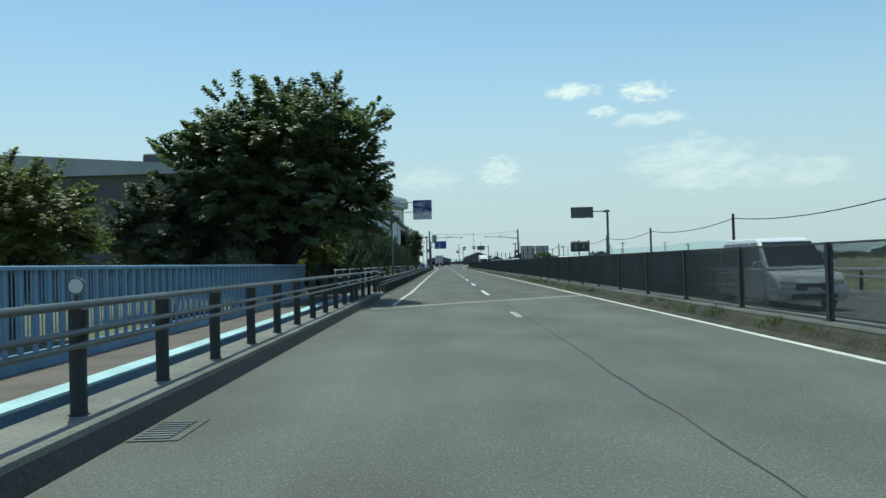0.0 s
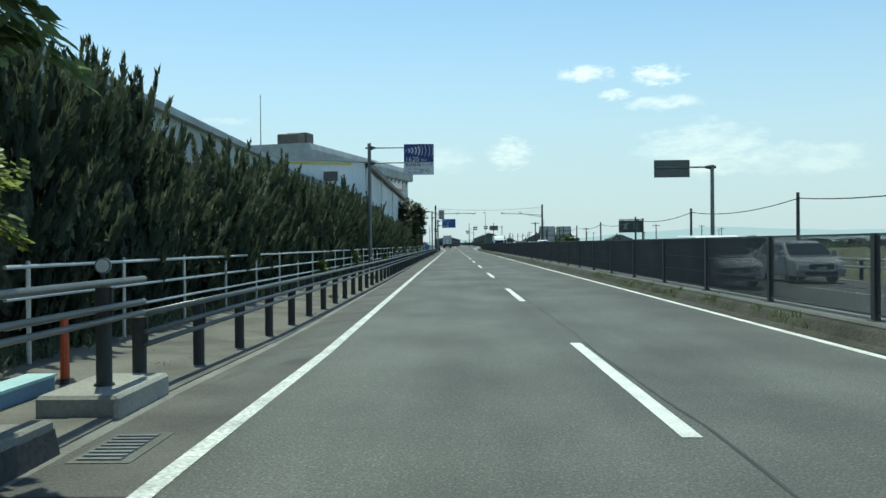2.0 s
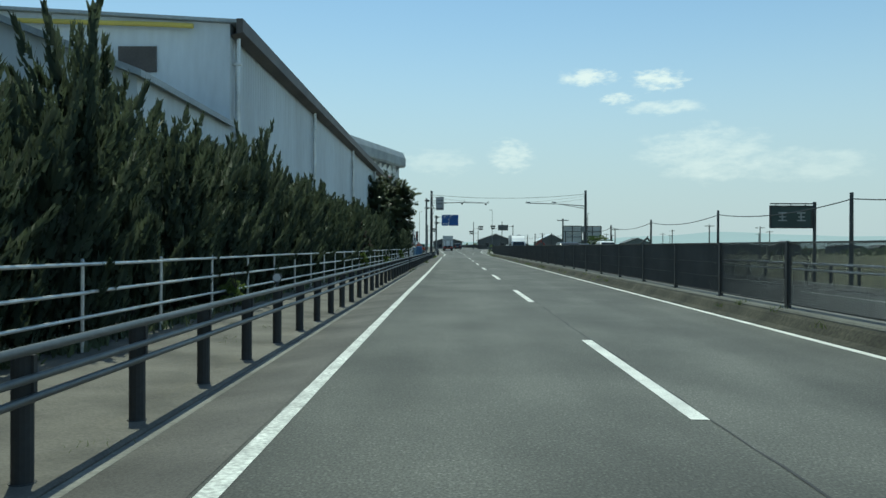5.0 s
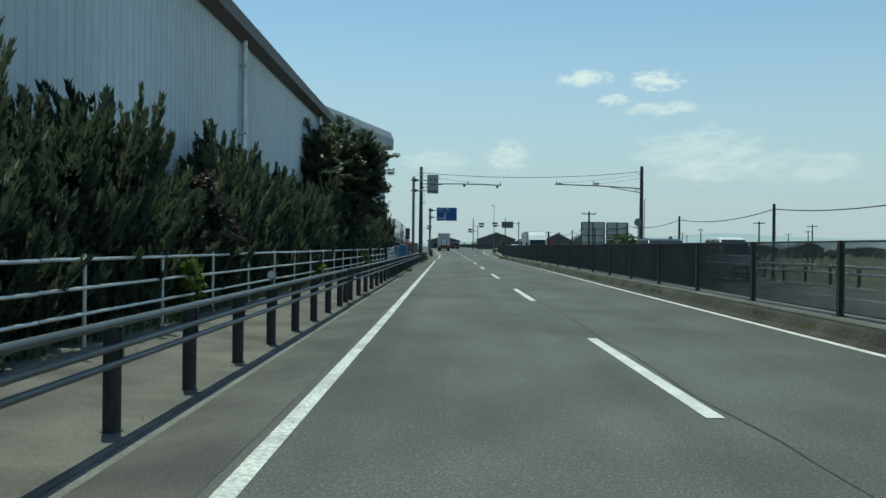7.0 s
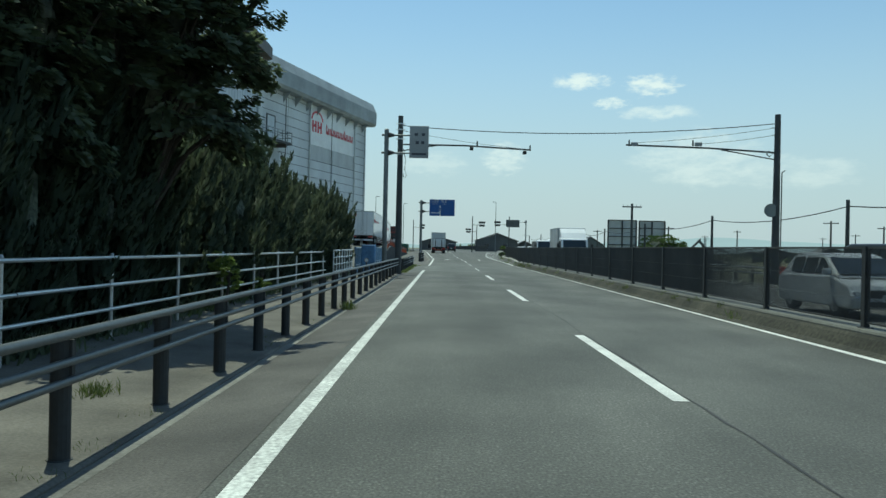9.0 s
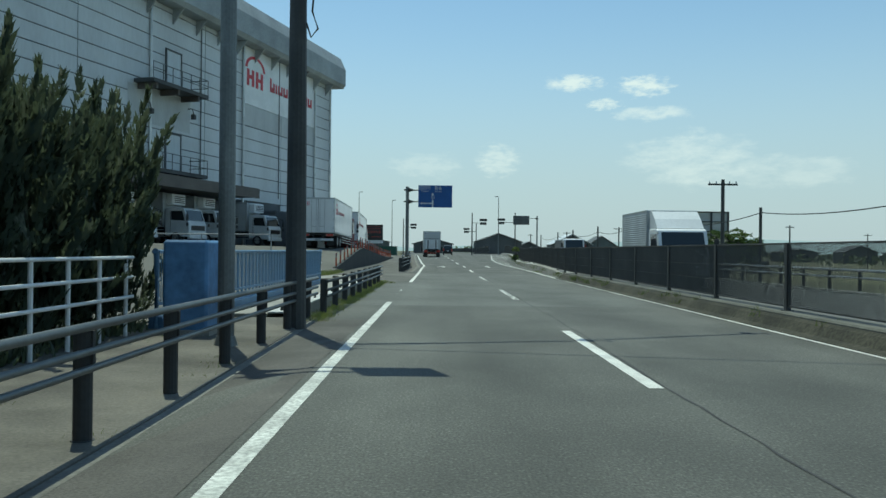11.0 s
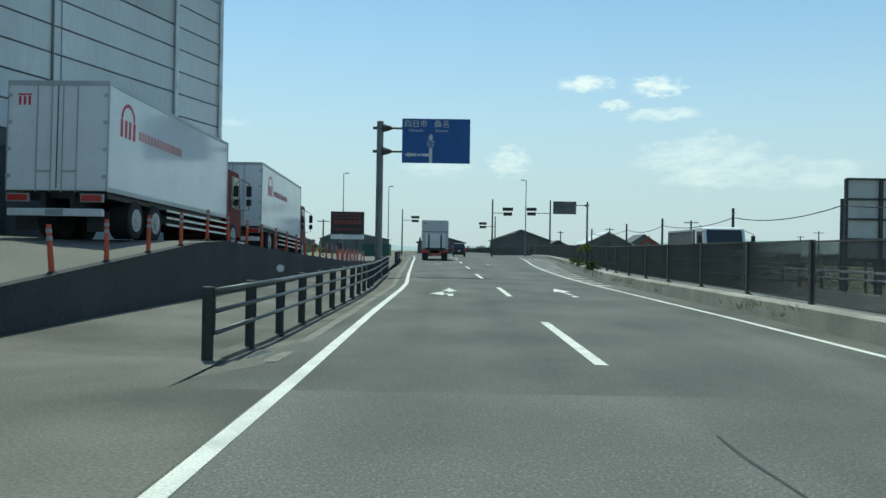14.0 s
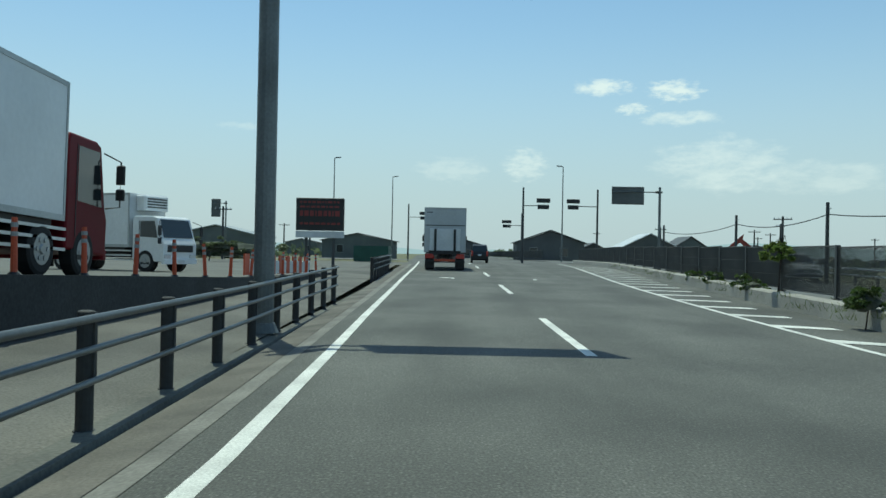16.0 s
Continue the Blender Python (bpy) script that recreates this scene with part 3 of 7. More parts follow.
def road_details():
    # expansion joint: two concrete bands with a dark toothed gap
    d = Vector((8.6, 6.35, 0)).normalized()
    n = Vector((-d.y, d.x, 0))
    o = Vector((-4.5, 27.25, 0.006))
    b = Build()
    for s0, s1 in ((-0.30, -0.04), (0.04, 0.32)):
        for i in range(12):
            t0, t1 = i * 0.895, (i + 1) * 0.895 - 0.012
            b.add([o + d * t + n * s for t, s in ((t0, s0), (t1, s0), (t1, s1), (t0, s1))], [(0, 1, 2, 3)])
    structure("expansion_joint", b, JOINT, "pale concrete bridge expansion joint across the road", "joint")
    b = Build()
    pts = [o + d * (i * 0.12) + n * (0.05 if i % 2 else -0.05) * 0.5 for i in range(89)]
    for p, q in zip(pts, pts[1:]):
        b.add([p - n * 0.03, q - n * 0.03, q + n * 0.03, p + n * 0.03], [(0, 1, 2, 3)])
    structure("joint_gap", b, TAR, "dark rubber gap of the expansion joint", "joint")
    # tar seam wandering along the lane line
    rnd = random.Random(4)
    b, x, prev = Build(), 0.14, None
    y = -50.0
    while y < 213:
        x += (0.14 - x) * 0.15 + rnd.uniform(-0.03, 0.03)
        w = rnd.uniform(0.004, 0.018)
        cur = ((x - w + bend(y), y, rise(y) + 0.004), (x + w + bend(y), y, rise(y) + 0.004))
        if prev:
            b.add([prev[0], prev[1], cur[1], cur[0]], [(0, 1, 2, 3)])
        prev = cur
        y += rnd.uniform(0.4, 0.9)
    structure("tar_seam", b, TAR, "dark tar seam along the lane line", "road seam")
    # crazed cracks in the old section
    b = Build()
    for _ in range(9):
        x, y = rnd.uniform(-0.6, 0.9), rnd.uniform(184, 205)
        a = rnd.uniform(0, 6.3)
        for _ in range(rnd.randint(2, 6)):
            a += rnd.uniform(-0.8, 0.8)
            s, w = rnd.uniform(0.1, 0.3), rnd.uniform(0.003, 0.007)
            x2, y2 = x + math.cos(a) * s, y + math.sin(a) * s
            px, py = -math.sin(a) * w, math.cos(a) * w
            b.add([(x - px, y - py, 0.0045), (x2 - px, y2 - py, 0.0045), (x2 + px, y2 + py, 0.0045), (x + px, y + py, 0.0045)], [(0, 1, 2, 3)])
            x, y = x2, y2
    tagged(structure("asphalt_cracks", b, TAR, "branching cracks in the old asphalt", "cracks"), kind="stuff")


road_details()


def roadside():
    # left shoulder, kerb and path
    ys = [34.6] + steps(38, 179, 3)
    crossfall(
        structure("shoulder_left", Build().strip(-4.53, -3.65, ys, 0.004), SHOULDER, "dusty asphalt shoulder", "shoulder"),
        structure("kerb_path", Build().rail([(-5.03, -0.25), (-5.03, 0.036), (-4.69, 0.036), (-4.66, 0.02), (-4.66, -0.25)], ys), PATH_MAT, "low dusty concrete kerb under the guard rail", "kerb"),
        structure("gutter_path", Build().strip(-4.66, -4.53, ys, 0.006), KERB_GREY, "pale gutter edge along the footpath", "gutter"),
        structure("footpath", Build().rail([(-9.4, -0.3), (-9.4, 0.03), (-7.0, 0.03), (-5.03, 0.03), (-5.03, -0.3)], ys), PATH_MAT, "dusty concrete footpath beside the road", "footpath"))
    # bridge kerb
    ys = steps(-60, 35.6, 6)
    # the face's shade is in its near-black colour; the coping stays plain concrete
    structure("kerb_bridge", Build().rail([(-5.32, -0.4), (-5.32, 0.19), (-4.62, 0.19), (-4.56, -0.1), (-4.56, -0.4)], ys), WALL_SHADED, "raised bridge kerb with shade put into its dark face colour", "kerb")
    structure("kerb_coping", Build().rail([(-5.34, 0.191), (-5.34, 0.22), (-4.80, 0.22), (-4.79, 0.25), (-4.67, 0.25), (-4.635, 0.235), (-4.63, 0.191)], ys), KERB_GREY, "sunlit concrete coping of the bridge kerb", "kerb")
    # footbridge beside the road: edge beam and deck
    def beam(name, a, b, x, z, wide, flange, deck, tall, label):
        t = thing(name, label, "footbridge")
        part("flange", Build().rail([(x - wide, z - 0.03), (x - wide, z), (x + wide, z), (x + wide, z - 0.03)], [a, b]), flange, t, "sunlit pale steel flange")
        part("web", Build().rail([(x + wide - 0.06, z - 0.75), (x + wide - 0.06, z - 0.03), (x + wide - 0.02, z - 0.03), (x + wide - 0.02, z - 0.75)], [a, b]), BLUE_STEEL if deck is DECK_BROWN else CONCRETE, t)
        part("deck", Build().rail([(x - 1.62, z - 0.2), (x - 1.62, z - 0.04), (x - wide - 0.01, z - 0.04), (x - wide - 0.01, z - 0.2)], [a, b]), deck, t, "dusty walking deck")
        bolts = Build()
        y = a + 0.4
        while y < b and tall:
            for o in (0, 0.13):
                bolts.tube((x + 0.02, y + o, z), (x + 0.02, y + o, z + tall * 0.5), 0.028, n=6).tube((x + 0.02, y + o, z + tall * 0.5), (x + 0.02, y + o, z + tall), 0.016, n=6)
            y += 1.15
        if tall:
            tagged(part("bolts", bolts, BLACK, t, "pairs of dark bolts"), kind="stuff")
        return t
    beam("footbridge", -40, 38.1, -5.95, 0.2, 0.15, PALE_BLUE, DECK_BROWN, 0, "steel footbridge with pale blue flange and brown deck")
    beam("footbridge", 179.5, 198.6, -5.47, 0.1, 0.19, CONCRETE_PALE, CONCRETE, 0.075, "footbridge edge beam with a pale flange and dark bolts")
    # median
    ys = [y for y in YS if -60 <= y <= 200] + [205]
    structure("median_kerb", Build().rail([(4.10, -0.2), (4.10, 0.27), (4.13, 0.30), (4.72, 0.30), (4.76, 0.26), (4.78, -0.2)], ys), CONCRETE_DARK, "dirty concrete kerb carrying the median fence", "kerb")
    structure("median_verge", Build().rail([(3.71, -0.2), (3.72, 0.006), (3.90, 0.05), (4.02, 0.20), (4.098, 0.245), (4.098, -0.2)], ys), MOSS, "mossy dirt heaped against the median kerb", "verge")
    structure("median_strip", Build().rail([(4.782, -0.2), (4.782, 0.12), (5.55, 0.10), (5.62, -0.2)], ys), CONCRETE_DARK, "dirty concrete strip behind the median fence", "kerb")
    ys = steps(205, 331, 6)
    b = Build()
    prof = [(4.2, -0.2), (4.24, 0.36), (4.30, 0.40), (4.62, 0.40), (4.66, 0.2), (5.6, 0.2), (5.62, -0.2)]
    v = []
    for y in ys:
        v += [(x - 4.2 + wall_foot(y), y, z * min(1, 0.55 + (y - 205) / 20) + rise(y)) for x, z in prof]
    k = len(prof)
    b.add(v, [(i * k + j, i * k + (j + 1) % k, (i + 1) * k + (j + 1) % k, (i + 1) * k + j) for i in range(len(ys) - 1) for j in range(k)] + [tuple(range(k)), tuple(range(len(v) - 1, len(v) - k - 1, -1))])
    structure("median_wall", b, CONCRETE, "low sunlit concrete median wall", "median")
    # left side past the entrance
    ys = steps(216, 246, 3) + steps(252, 300, 6)
    crossfall(
        structure("gutter", Build().strip(-4.60, -4.115, ys, up(0.006), left_bend), PATH_MAT, "dusty concrete gutter", "gutter"),
        structure("gutter_edge", Build().strip(-4.10, -3.87, ys, up(0.006), left_bend), KERB_GREY, "pale concrete gutter edge", "gutter"),
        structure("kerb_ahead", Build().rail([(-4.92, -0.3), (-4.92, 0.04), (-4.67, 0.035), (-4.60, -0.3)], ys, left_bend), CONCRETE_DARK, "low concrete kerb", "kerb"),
        structure("footpath_ahead", Build().strip(-8.6, lambda y: -4.92 + left_bend(y), sorted(ys + [218, 221]), lambda y: rise(y) + 0.004 + 0.026 * min(1, (y - 216) / 5)), DRIVE, "dusty asphalt footpath beside the guard rail", "footpath"))


roadside()


# yard on the left, higher than the road
WALL_TOP = [(209, 0.05), (212, 0.2), (229, 1.5), (245, 0.95), (258, 0.55), (272, 0.35), (300, 0.3)]


def yard_height(x, y):
    top = level(y, WALL_TOP + [(400, 0.3)])
    if y < 229:
        far = 1.62 if y > 205 else 1.62 * max(0, (y - 180) / 25) + 0.0
        t = min(1, max(0, (-x - 8.3) / 7))
        t = t * t * (3 - 2 * t)
        return top * (1 - t) + max(top, far) * t
    return top


def yard():
    xs = [-90, -60, -40, -28, -22, -18, -16, -14, -12, -10.5, -9.2, -8.3]
    ys = [176, 186, 192, 198, 204, 208, 212, 216, 220, 224, 229, 234, 240, 245, 252, 258, 265, 272, 290, 310, 334]
    b = Build()
    b.add([(x, y, yard_height(x, y)) for y in ys for x in xs], [(j * 12 + i, j * 12 + i + 1, (j + 1) * 12 + i + 1, (j + 1) * 12 + i) for j in range(len(ys) - 1) for i in range(11)])
    structure("yard", b, YARD, "wide sunlit asphalt loading yard", "yard", smooth=True)
    b, ys = Build(), [192, 198, 204, 208, 212, 213]
    v = [p for y in ys for p in ((-8.3, y, yard_height(-8.3, y)), (-8.02, y, -0.03))]
    b.add(v, [(2 * i, 2 * i + 1, 2 * i + 3, 2 * i + 2) for i in range(len(ys) - 1)])
    structure("yard_edge", b, MOSS, "earth bank along the edge of the yard", "bank")
    b = Build().strip(-8.6, -6.58, [198.6, 205, 213.9], 0.002)
    b.strip(-6.58, -3.5, [198.6, 205, 213.9], 0.003)
    b.strip(-8.6, -7.12, [186, 198.6], 0.002)
    b.strip(-8.6, -4.5, [213.9, 216.05], 0.003)
    structure("driveway", b, DRIVE, "worn asphalt driveway into the yard", "driveway")
    structure("verge", Build().strip(-9.0, -4.0, [198.6, 207, 216.05], -0.02), YARD, "dusty asphalt base beside the road", "verge")
    for pts in (((-8.9, 200.5), (-8.0, 200.0), (-6.65, 206.1), (-7.9, 207.0)), ((-6.75, 199.6), (-6.0, 199.2), (-5.05, 205.4), (-5.75, 205.8))):
        structure("concrete_slab", Build().add([(x, y, 0.019) for x, y in pts], [(0, 1, 2, 3)]), CONCRETE, "pale sunlit concrete slab across the entrance", "slab")
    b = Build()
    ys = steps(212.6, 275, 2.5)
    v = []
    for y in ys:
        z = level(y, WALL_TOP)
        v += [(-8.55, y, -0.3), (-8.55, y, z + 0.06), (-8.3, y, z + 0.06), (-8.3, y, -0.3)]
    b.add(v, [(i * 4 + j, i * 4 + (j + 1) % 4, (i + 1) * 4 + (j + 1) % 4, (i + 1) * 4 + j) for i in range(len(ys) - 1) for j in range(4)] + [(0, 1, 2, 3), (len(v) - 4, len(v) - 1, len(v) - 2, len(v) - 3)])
    # the wall's shade is in its base colour, far darker than bare concrete
    structure("retaining_wall", b, WALL_SHADED, "dark shaded concrete retaining wall below the yard", "wall")


yard()


# ---- buildings ----
def warehouse():
    """Long ribbed warehouse beside the road, with gutter and downpipes."""
    t = thing("warehouse", "long grey ribbed metal warehouse with brown gutter", "warehouse")
    x, y0, y1, h = -9.1, 100.0, 163.0, 8.42
    b, line, y = Build(), [], y0
    while y < y1 - 0.01:
        line += [(x, y), (x, y + 0.17), (x - 0.022, y + 0.21), (x - 0.022, y + 0.31)]
        y += 0.35
    line.append((x, y1))
    k = len(line)
    b.add([(p, q, z) for z in (-0.3, h) for p, q in line], [(i, i + 1, k + i + 1, k + i) for i in range(k - 1)])
    part("wall_side", b, CLAD, t)
    part("wall_front", Build().add([(x, y0, -0.3), (x, y0, h), (-25, y0, h + 0.9), (-40, y0, h), (-40, y0, -0.3)], [(0, 1, 2, 3, 4)]), CLAD, t)
    part("wall_back", Build().add([(x, y1, -0.3), (x, y1, h), (-25, y1, h + 0.9), (-40, y1, h), (-40, y1, -0.3)], [(4, 3, 2, 1, 0)]), CLAD, t)
    part("roof", Build().prism([(x + 0.25, h), (x + 0.25, h + 0.1), (-25, h + 1.0), (-40.2, h + 0.1), (-40.2, h), (-25, h + 0.9)], "y", y0 - 0.2, y1 + 0.3), ROOF_GREY, t)
    part("gutter", Build().rail([(x + 0.25, h - 0.35), (x + 0.25, h + 0.12), (x + 0.45, h + 0.12), (x + 0.45, h - 0.3), (x + 0.05, h - 0.42)], [y0 - 0.2, y1 + 0.3]), ROOF_DARK, t, "brown weathered gutter")
    for py in (100.4, 115.2, 131.2, 147.2, 162.7):
        pipe = part("downpipe", Build().tube((x + 0.14, py, -0.3), (x + 0.14, py, h - 0.3), 0.09, n=8), GALV, t)
        for z in (2.5, 5.0, 7.2):
            part("bracket", Build().box(x, x + 0.26, py - 0.12, py + 0.12, z, z + 0.06), GALV, pipe)
    lean = part("lean_to_roof", Build().prism([(-16, 7.9), (-16, 8.05), (-8.9, 5.3), (-8.9, 5.15)], "y", 92, 100), ROOF_GREY, t)
    part("lean_to_wall", Build().add([(-15.9, 92.3, -0.3), (-15.9, 92.3, 7.9), (-9.1, 92.3, 5.2), (-9.1, 92.3, -0.3)], [(0, 1, 2, 3)]).add([(-9.1, 92.3, -0.3), (-9.1, 100, -0.3), (-9.1, 100, 5.2), (-9.1, 92.3, 5.2)], [(0, 1, 2, 3)]), CLAD, t)
    part("rust_patch", Build().box(-12.6, -11.4, 99.93, 99.98, 6.9, 7.7), ROOF_DARK, t, "dull brown louvre panel")
    part("yellow_pipe", Build().path([(-24, 99.8, 8.7), (-11.2, 99.8, 8.35), (-10.2, 99.8, 8.3)], 0.08), YELLOW, t, "yellow gas pipe")


warehouse()


def hall():
    """Lower industrial hall behind the hedge near the bridge."""
    t = thing("factory_hall", "grey industrial hall with shaded end wall", "factory")
    x0, x1, y0, y1, h = -46, -15.0, 53.0, 92.0, 7.55
    # the end wall's shade is in its colour, darker than the side cladding
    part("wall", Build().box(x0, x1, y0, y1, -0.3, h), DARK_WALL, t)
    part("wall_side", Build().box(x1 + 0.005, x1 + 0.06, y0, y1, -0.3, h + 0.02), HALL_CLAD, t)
    part("roof", Build().prism([(x0 - 0.4, h), (x1 + 0.4, h), (x1 + 0.4, h + 0.35), (-30, h + 1.5), (x0 - 0.4, h + 0.35)], "y", y0 - 0.4, y1 + 0.4), ROOF_GREY, t)
    part("roof_mast", Build().tube((-19.3, 58, h + 0.5), (-19.3, 58, h + 3.2), 0.06, n=8).box(-19.75, -18.9, 57.7, 58.3, h + 2.9, h + 3.6), POLE_DARK, t, "thin roof mast with a dark box")
    part("roof_unit", Build().chamfer(-22.2, -20.4, 57, 59, h + 0.4, h + 1.9, 0.1), DARK_WALL, t)
    part("eaves_box", Build().chamfer(-19, -17, 83, 85, h + 0.3, h + 1.3, 0.1), ROOF_GREY, t)


hall()

COLD = Matrix.Translation((-13.4, 247.7, 0)) @ Matrix.Rotation(radians(-15.0), 4, "Z")


def cold_store():
    """Tall panelled cold store; local y runs back along its long wall, x outwards."""
    t = thing("cold_store", "tall white panelled cold store with red emblem", "building", COLD)
    long, eave, top = 62.0, 17.9, 21.0
    part("core", Build().box(-40, -0.13, -long, 0, 5.3, eave + 0.2), PANEL, t)
    part("core_end", Build().box(-40, -0.13, -17.3, 0, 1.0, 5.3), PANEL, t)
    part("dock_back", Build().box(-40, -3.2, -long, -17.3, 1.0, 5.3), DARK_WALL, t, "dark back wall of the loading bays")
    bays = [(-4.07, 0), (-11.3, -4.07), (-18.4, -11.3), (-24.1, -18.4), (-31, -24.1), (-38, -31), (-45, -38), (-53, -45), (-62, -53)]
    row = 1.02
    for a, b in bays:
        z = 1.2
        while z < eave - 0.1:
            board = -18.5 < a < -4.1 and z > 10.9
            z1 = min(eave, z + row)
            if not board and not (a < -18 and z < 5.0):
                part("panel", Build().box(-0.12, 0.0, a + 0.04, b - 0.04, z + 0.035, z1 - 0.035), PANEL, t)
            z = z1
    part("seams", Build().box(-0.13, -0.06, -long, 0, 5.3, eave).box(-0.13, -0.06, -17.3, 0, 1.1, 5.3), SEAM, t, "dark recessed panel joints")
    part("emblem_board", Build().box(-0.06, 0.03, -18.35, -4.1, 13.2, eave - 0.05), WHITE, t, "large clean white board behind the emblem")
    for a, b in ((-18.35, -11.35), (-11.25, -4.1)):
        part("stained_panel", Build().box(-0.06, 0.0, a, b, 11.45, 13.18), STAINED, t, "panel streaked with dark rain stains")
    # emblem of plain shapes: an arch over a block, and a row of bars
    e = Build()
    for i in range(14):
        a0, a1 = math.pi * i / 14, math.pi * (i + 1) / 14
        e.add([(0.05, -16.3 + math.cos(q) * r, 16.2 + math.sin(q) * r * 0.62) for q, r in ((a0, 1.75), (a1, 1.75), (a1, 1.38), (a0, 1.38))], [(0, 1, 2, 3)])
    for y in (-17.75, -16.9, -16.2, -15.35):
        part("emblem_bar", Build().box(0.04, 0.06, y, y + 0.4, 14.75, 16.1), RED, t)
    part("emblem_bar", Build().box(0.035, 0.055, -17.5, -16.7, 15.35, 15.65), RED, t)
    part("emblem_bar", Build().box(0.035, 0.055, -15.9, -15.1, 15.3, 15.6), RED, t)
    part("emblem", e, RED, t, "red arched emblem")
    w, y = Build(), -13.6
    for i, tall in enumerate((1.15, 0.8, 0.8, 0.8, 0.8, 0.8, 1.15, 0.8, 0.8)):
        wide = 0.3 if i == 1 else 0.86
        w.box(0.04, 0.06, y, y + wide, 14.95, 14.95 + tall * 0.36)
        w.box(0.04, 0.06, y, y + 0.26, 14.95, 14.95 + tall)
        if i != 1:
            w.box(0.04, 0.06, y + 0.6, y + wide, 14.95, 14.95 + min(0.8, tall))
        y += wide + 0.2
    part("lettering", w, RED, t, "row of plain red bars")
    # rain stains hang as darker panels under the board
    part("fascia", Build().prism([(-40, eave), (1.0, eave), (1.25, eave + 0.3), (1.25, eave + 1.9), (0.7, top), (-40, top)], "y", -long, 1.0), ROOF_GREY, t, "wide pale roof fascia")
    for i in range(20):
        br, y = Build(), -1.4 - i * 3.0
        br.add([(0.02, y, eave), (0.9, y, eave), (0.02, y, eave - 1.1)], [(0, 1, 2)]).add([(0.02, y + 0.12, eave), (0.9, y + 0.12, eave), (0.02, y + 0.12, eave - 1.1)], [(0, 2, 1)])
        br.add([(0.9, y, eave), (0.9, y + 0.12, eave), (0.02, y + 0.12, eave - 1.1), (0.02, y, eave - 1.1)], [(0, 1, 2, 3)])
        part("eave_bracket", br, ROOF_GREY, t)
    for y in (-24.7, -11.8):
        part("conduit", Build().tube((0.05, y, 5.8), (0.05, y, eave), 0.045, n=8), POLE_GREY, t)
    for y in (-0.25, -4.07, -18.4, -31.0, -45):
        part("downpipe", Build().tube((0.12, y, 1.0), (0.12, y, eave), 0.1, n=8), GALV, t)
    for y, s in ((-54, 2.2), (-58, 1.5)):
        part("roof_unit", Build().chamfer(-8, -3.5, y, y + 3.4, top, top + 1.0 + s, 0.15), ROOF_DARK, t)
    # dock canopy with number plates above
    part("canopy", Build().box(0.0, 3.9, -long, -23.2, 5.15, 5.75), DARK_WALL, t, "dark flat dock canopy")
    part("canopy_edge", Build().box(3.9, 4.02, -long, -23.1, 5.1, 5.82), ROOF_DARK, t)
    part("dock_platform", Build().box(-3.2, -2.5, -long, -17.3, 1.0, 2.7), CONCRETE_DARK, t, "raised concrete loading platform")
    part("shed", Build().chamfer(0.05, 1.6, -15.4, -11.6, 1.4, 4.6, 0.1), DARK_WALL, t, "dark grey outdoor machine cabinet")
    # platforms with railings
    for z, y in ((6.3, -32.7), (12.0, -32.7)):
        p = part("platform", Build().box(0.02, 1.5, y, y + 6.6, z, z + 0.25), POLE_DARK, t)
        r = Build()
        for k in range(7):
            r.tube((1.45, y + 1.1 * k, z + 0.2), (1.45, y + 1.1 * k, z + 1.3), 0.03, n=6)
        for dz in (0.75, 1.3):
            r.tube((1.45, y, z + dz), (1.45, y + 6.6, z + dz), 0.03, n=6)
            r.tube((0.02, y + 6.6, z + dz), (1.45, y + 6.6, z + dz), 0.03, n=6)
        part("railing", r, POLE_GREY, p)
        door = part("door", Build().box(0.0, 0.06, y + 3.6, y + 5.3, z + 0.25, z + 2.9), CLAD, t)
        part("door_frame", Build().box(0.0, 0.10, y + 3.48, y + 3.6, z + 0.25, z + 3.0).box(0.0, 0.10, y + 5.3, y + 5.42, z + 0.25, z + 3.0).box(0.0, 0.10, y + 3.48, y + 5.42, z + 2.9, z + 3.02), SEAM, door)
        for jy in (0.4, 2.9, 5.4):
            part("joist", Build().box(0.02, 1.4, y + jy, y + jy + 0.2, z - 0.35, z), ROOF_DARK, p, "rusty brown joist")
        part("stained_panel", Build().box(-0.05, 0.012, y - 0.6, y + 6.6, z - 2.4, z - 0.1), STAINED, t, "panel streaked with dark rain stains")
        for k, (py, pz) in enumerate(((y + 1.2, z - 1.6), (y + 6.3, z - 1.2))):
            part("bracket_lamp", Build().path([(0.02, py, pz + 0.5), (0.4, py, pz + 0.5), (0.5, py, pz + 0.1)], 0.035, 6).chamfer(0.35, 0.65, py - 0.15, py + 0.15, pz - 0.25, pz + 0.1, 0.04), POLE_DARK, t, "dark wall lamp on a bent bracket")
    return t


cold_store()
mast = thing("lightning_mast", "tall thin lightning mast on the cold store roof", "mast", pose(-47.0, 227.2, 20.9))
part("pole", Build().tube((0, 0, 0), (0, 0, 16.4), 0.14, 0.07, n=8), POLE_GREY, mast)
part("base", Build().box(-0.4, 0.4, -0.4, 0.4, 0, 0.3), ROOF_GREY, mast)


# ---- guard rails, fences ----
def text_mesh(words, size, mat, name="lettering"):
    cu = bpy.data.curves.new(name, "FONT")
    cu.body, cu.size, cu.align_x, cu.align_y, cu.extrude = words, size, "CENTER", "CENTER", 0.004
    ob = bpy.data.objects.new(name, cu)
    scene.collection.objects.link(ob)
    me = bpy.data.meshes.new_from_object(ob.evaluated_get(bpy.context.evaluated_depsgraph_get()))
    bpy.data.objects.remove(ob)
    me.materials.clear()
    me.materials.append(mat)
    return me


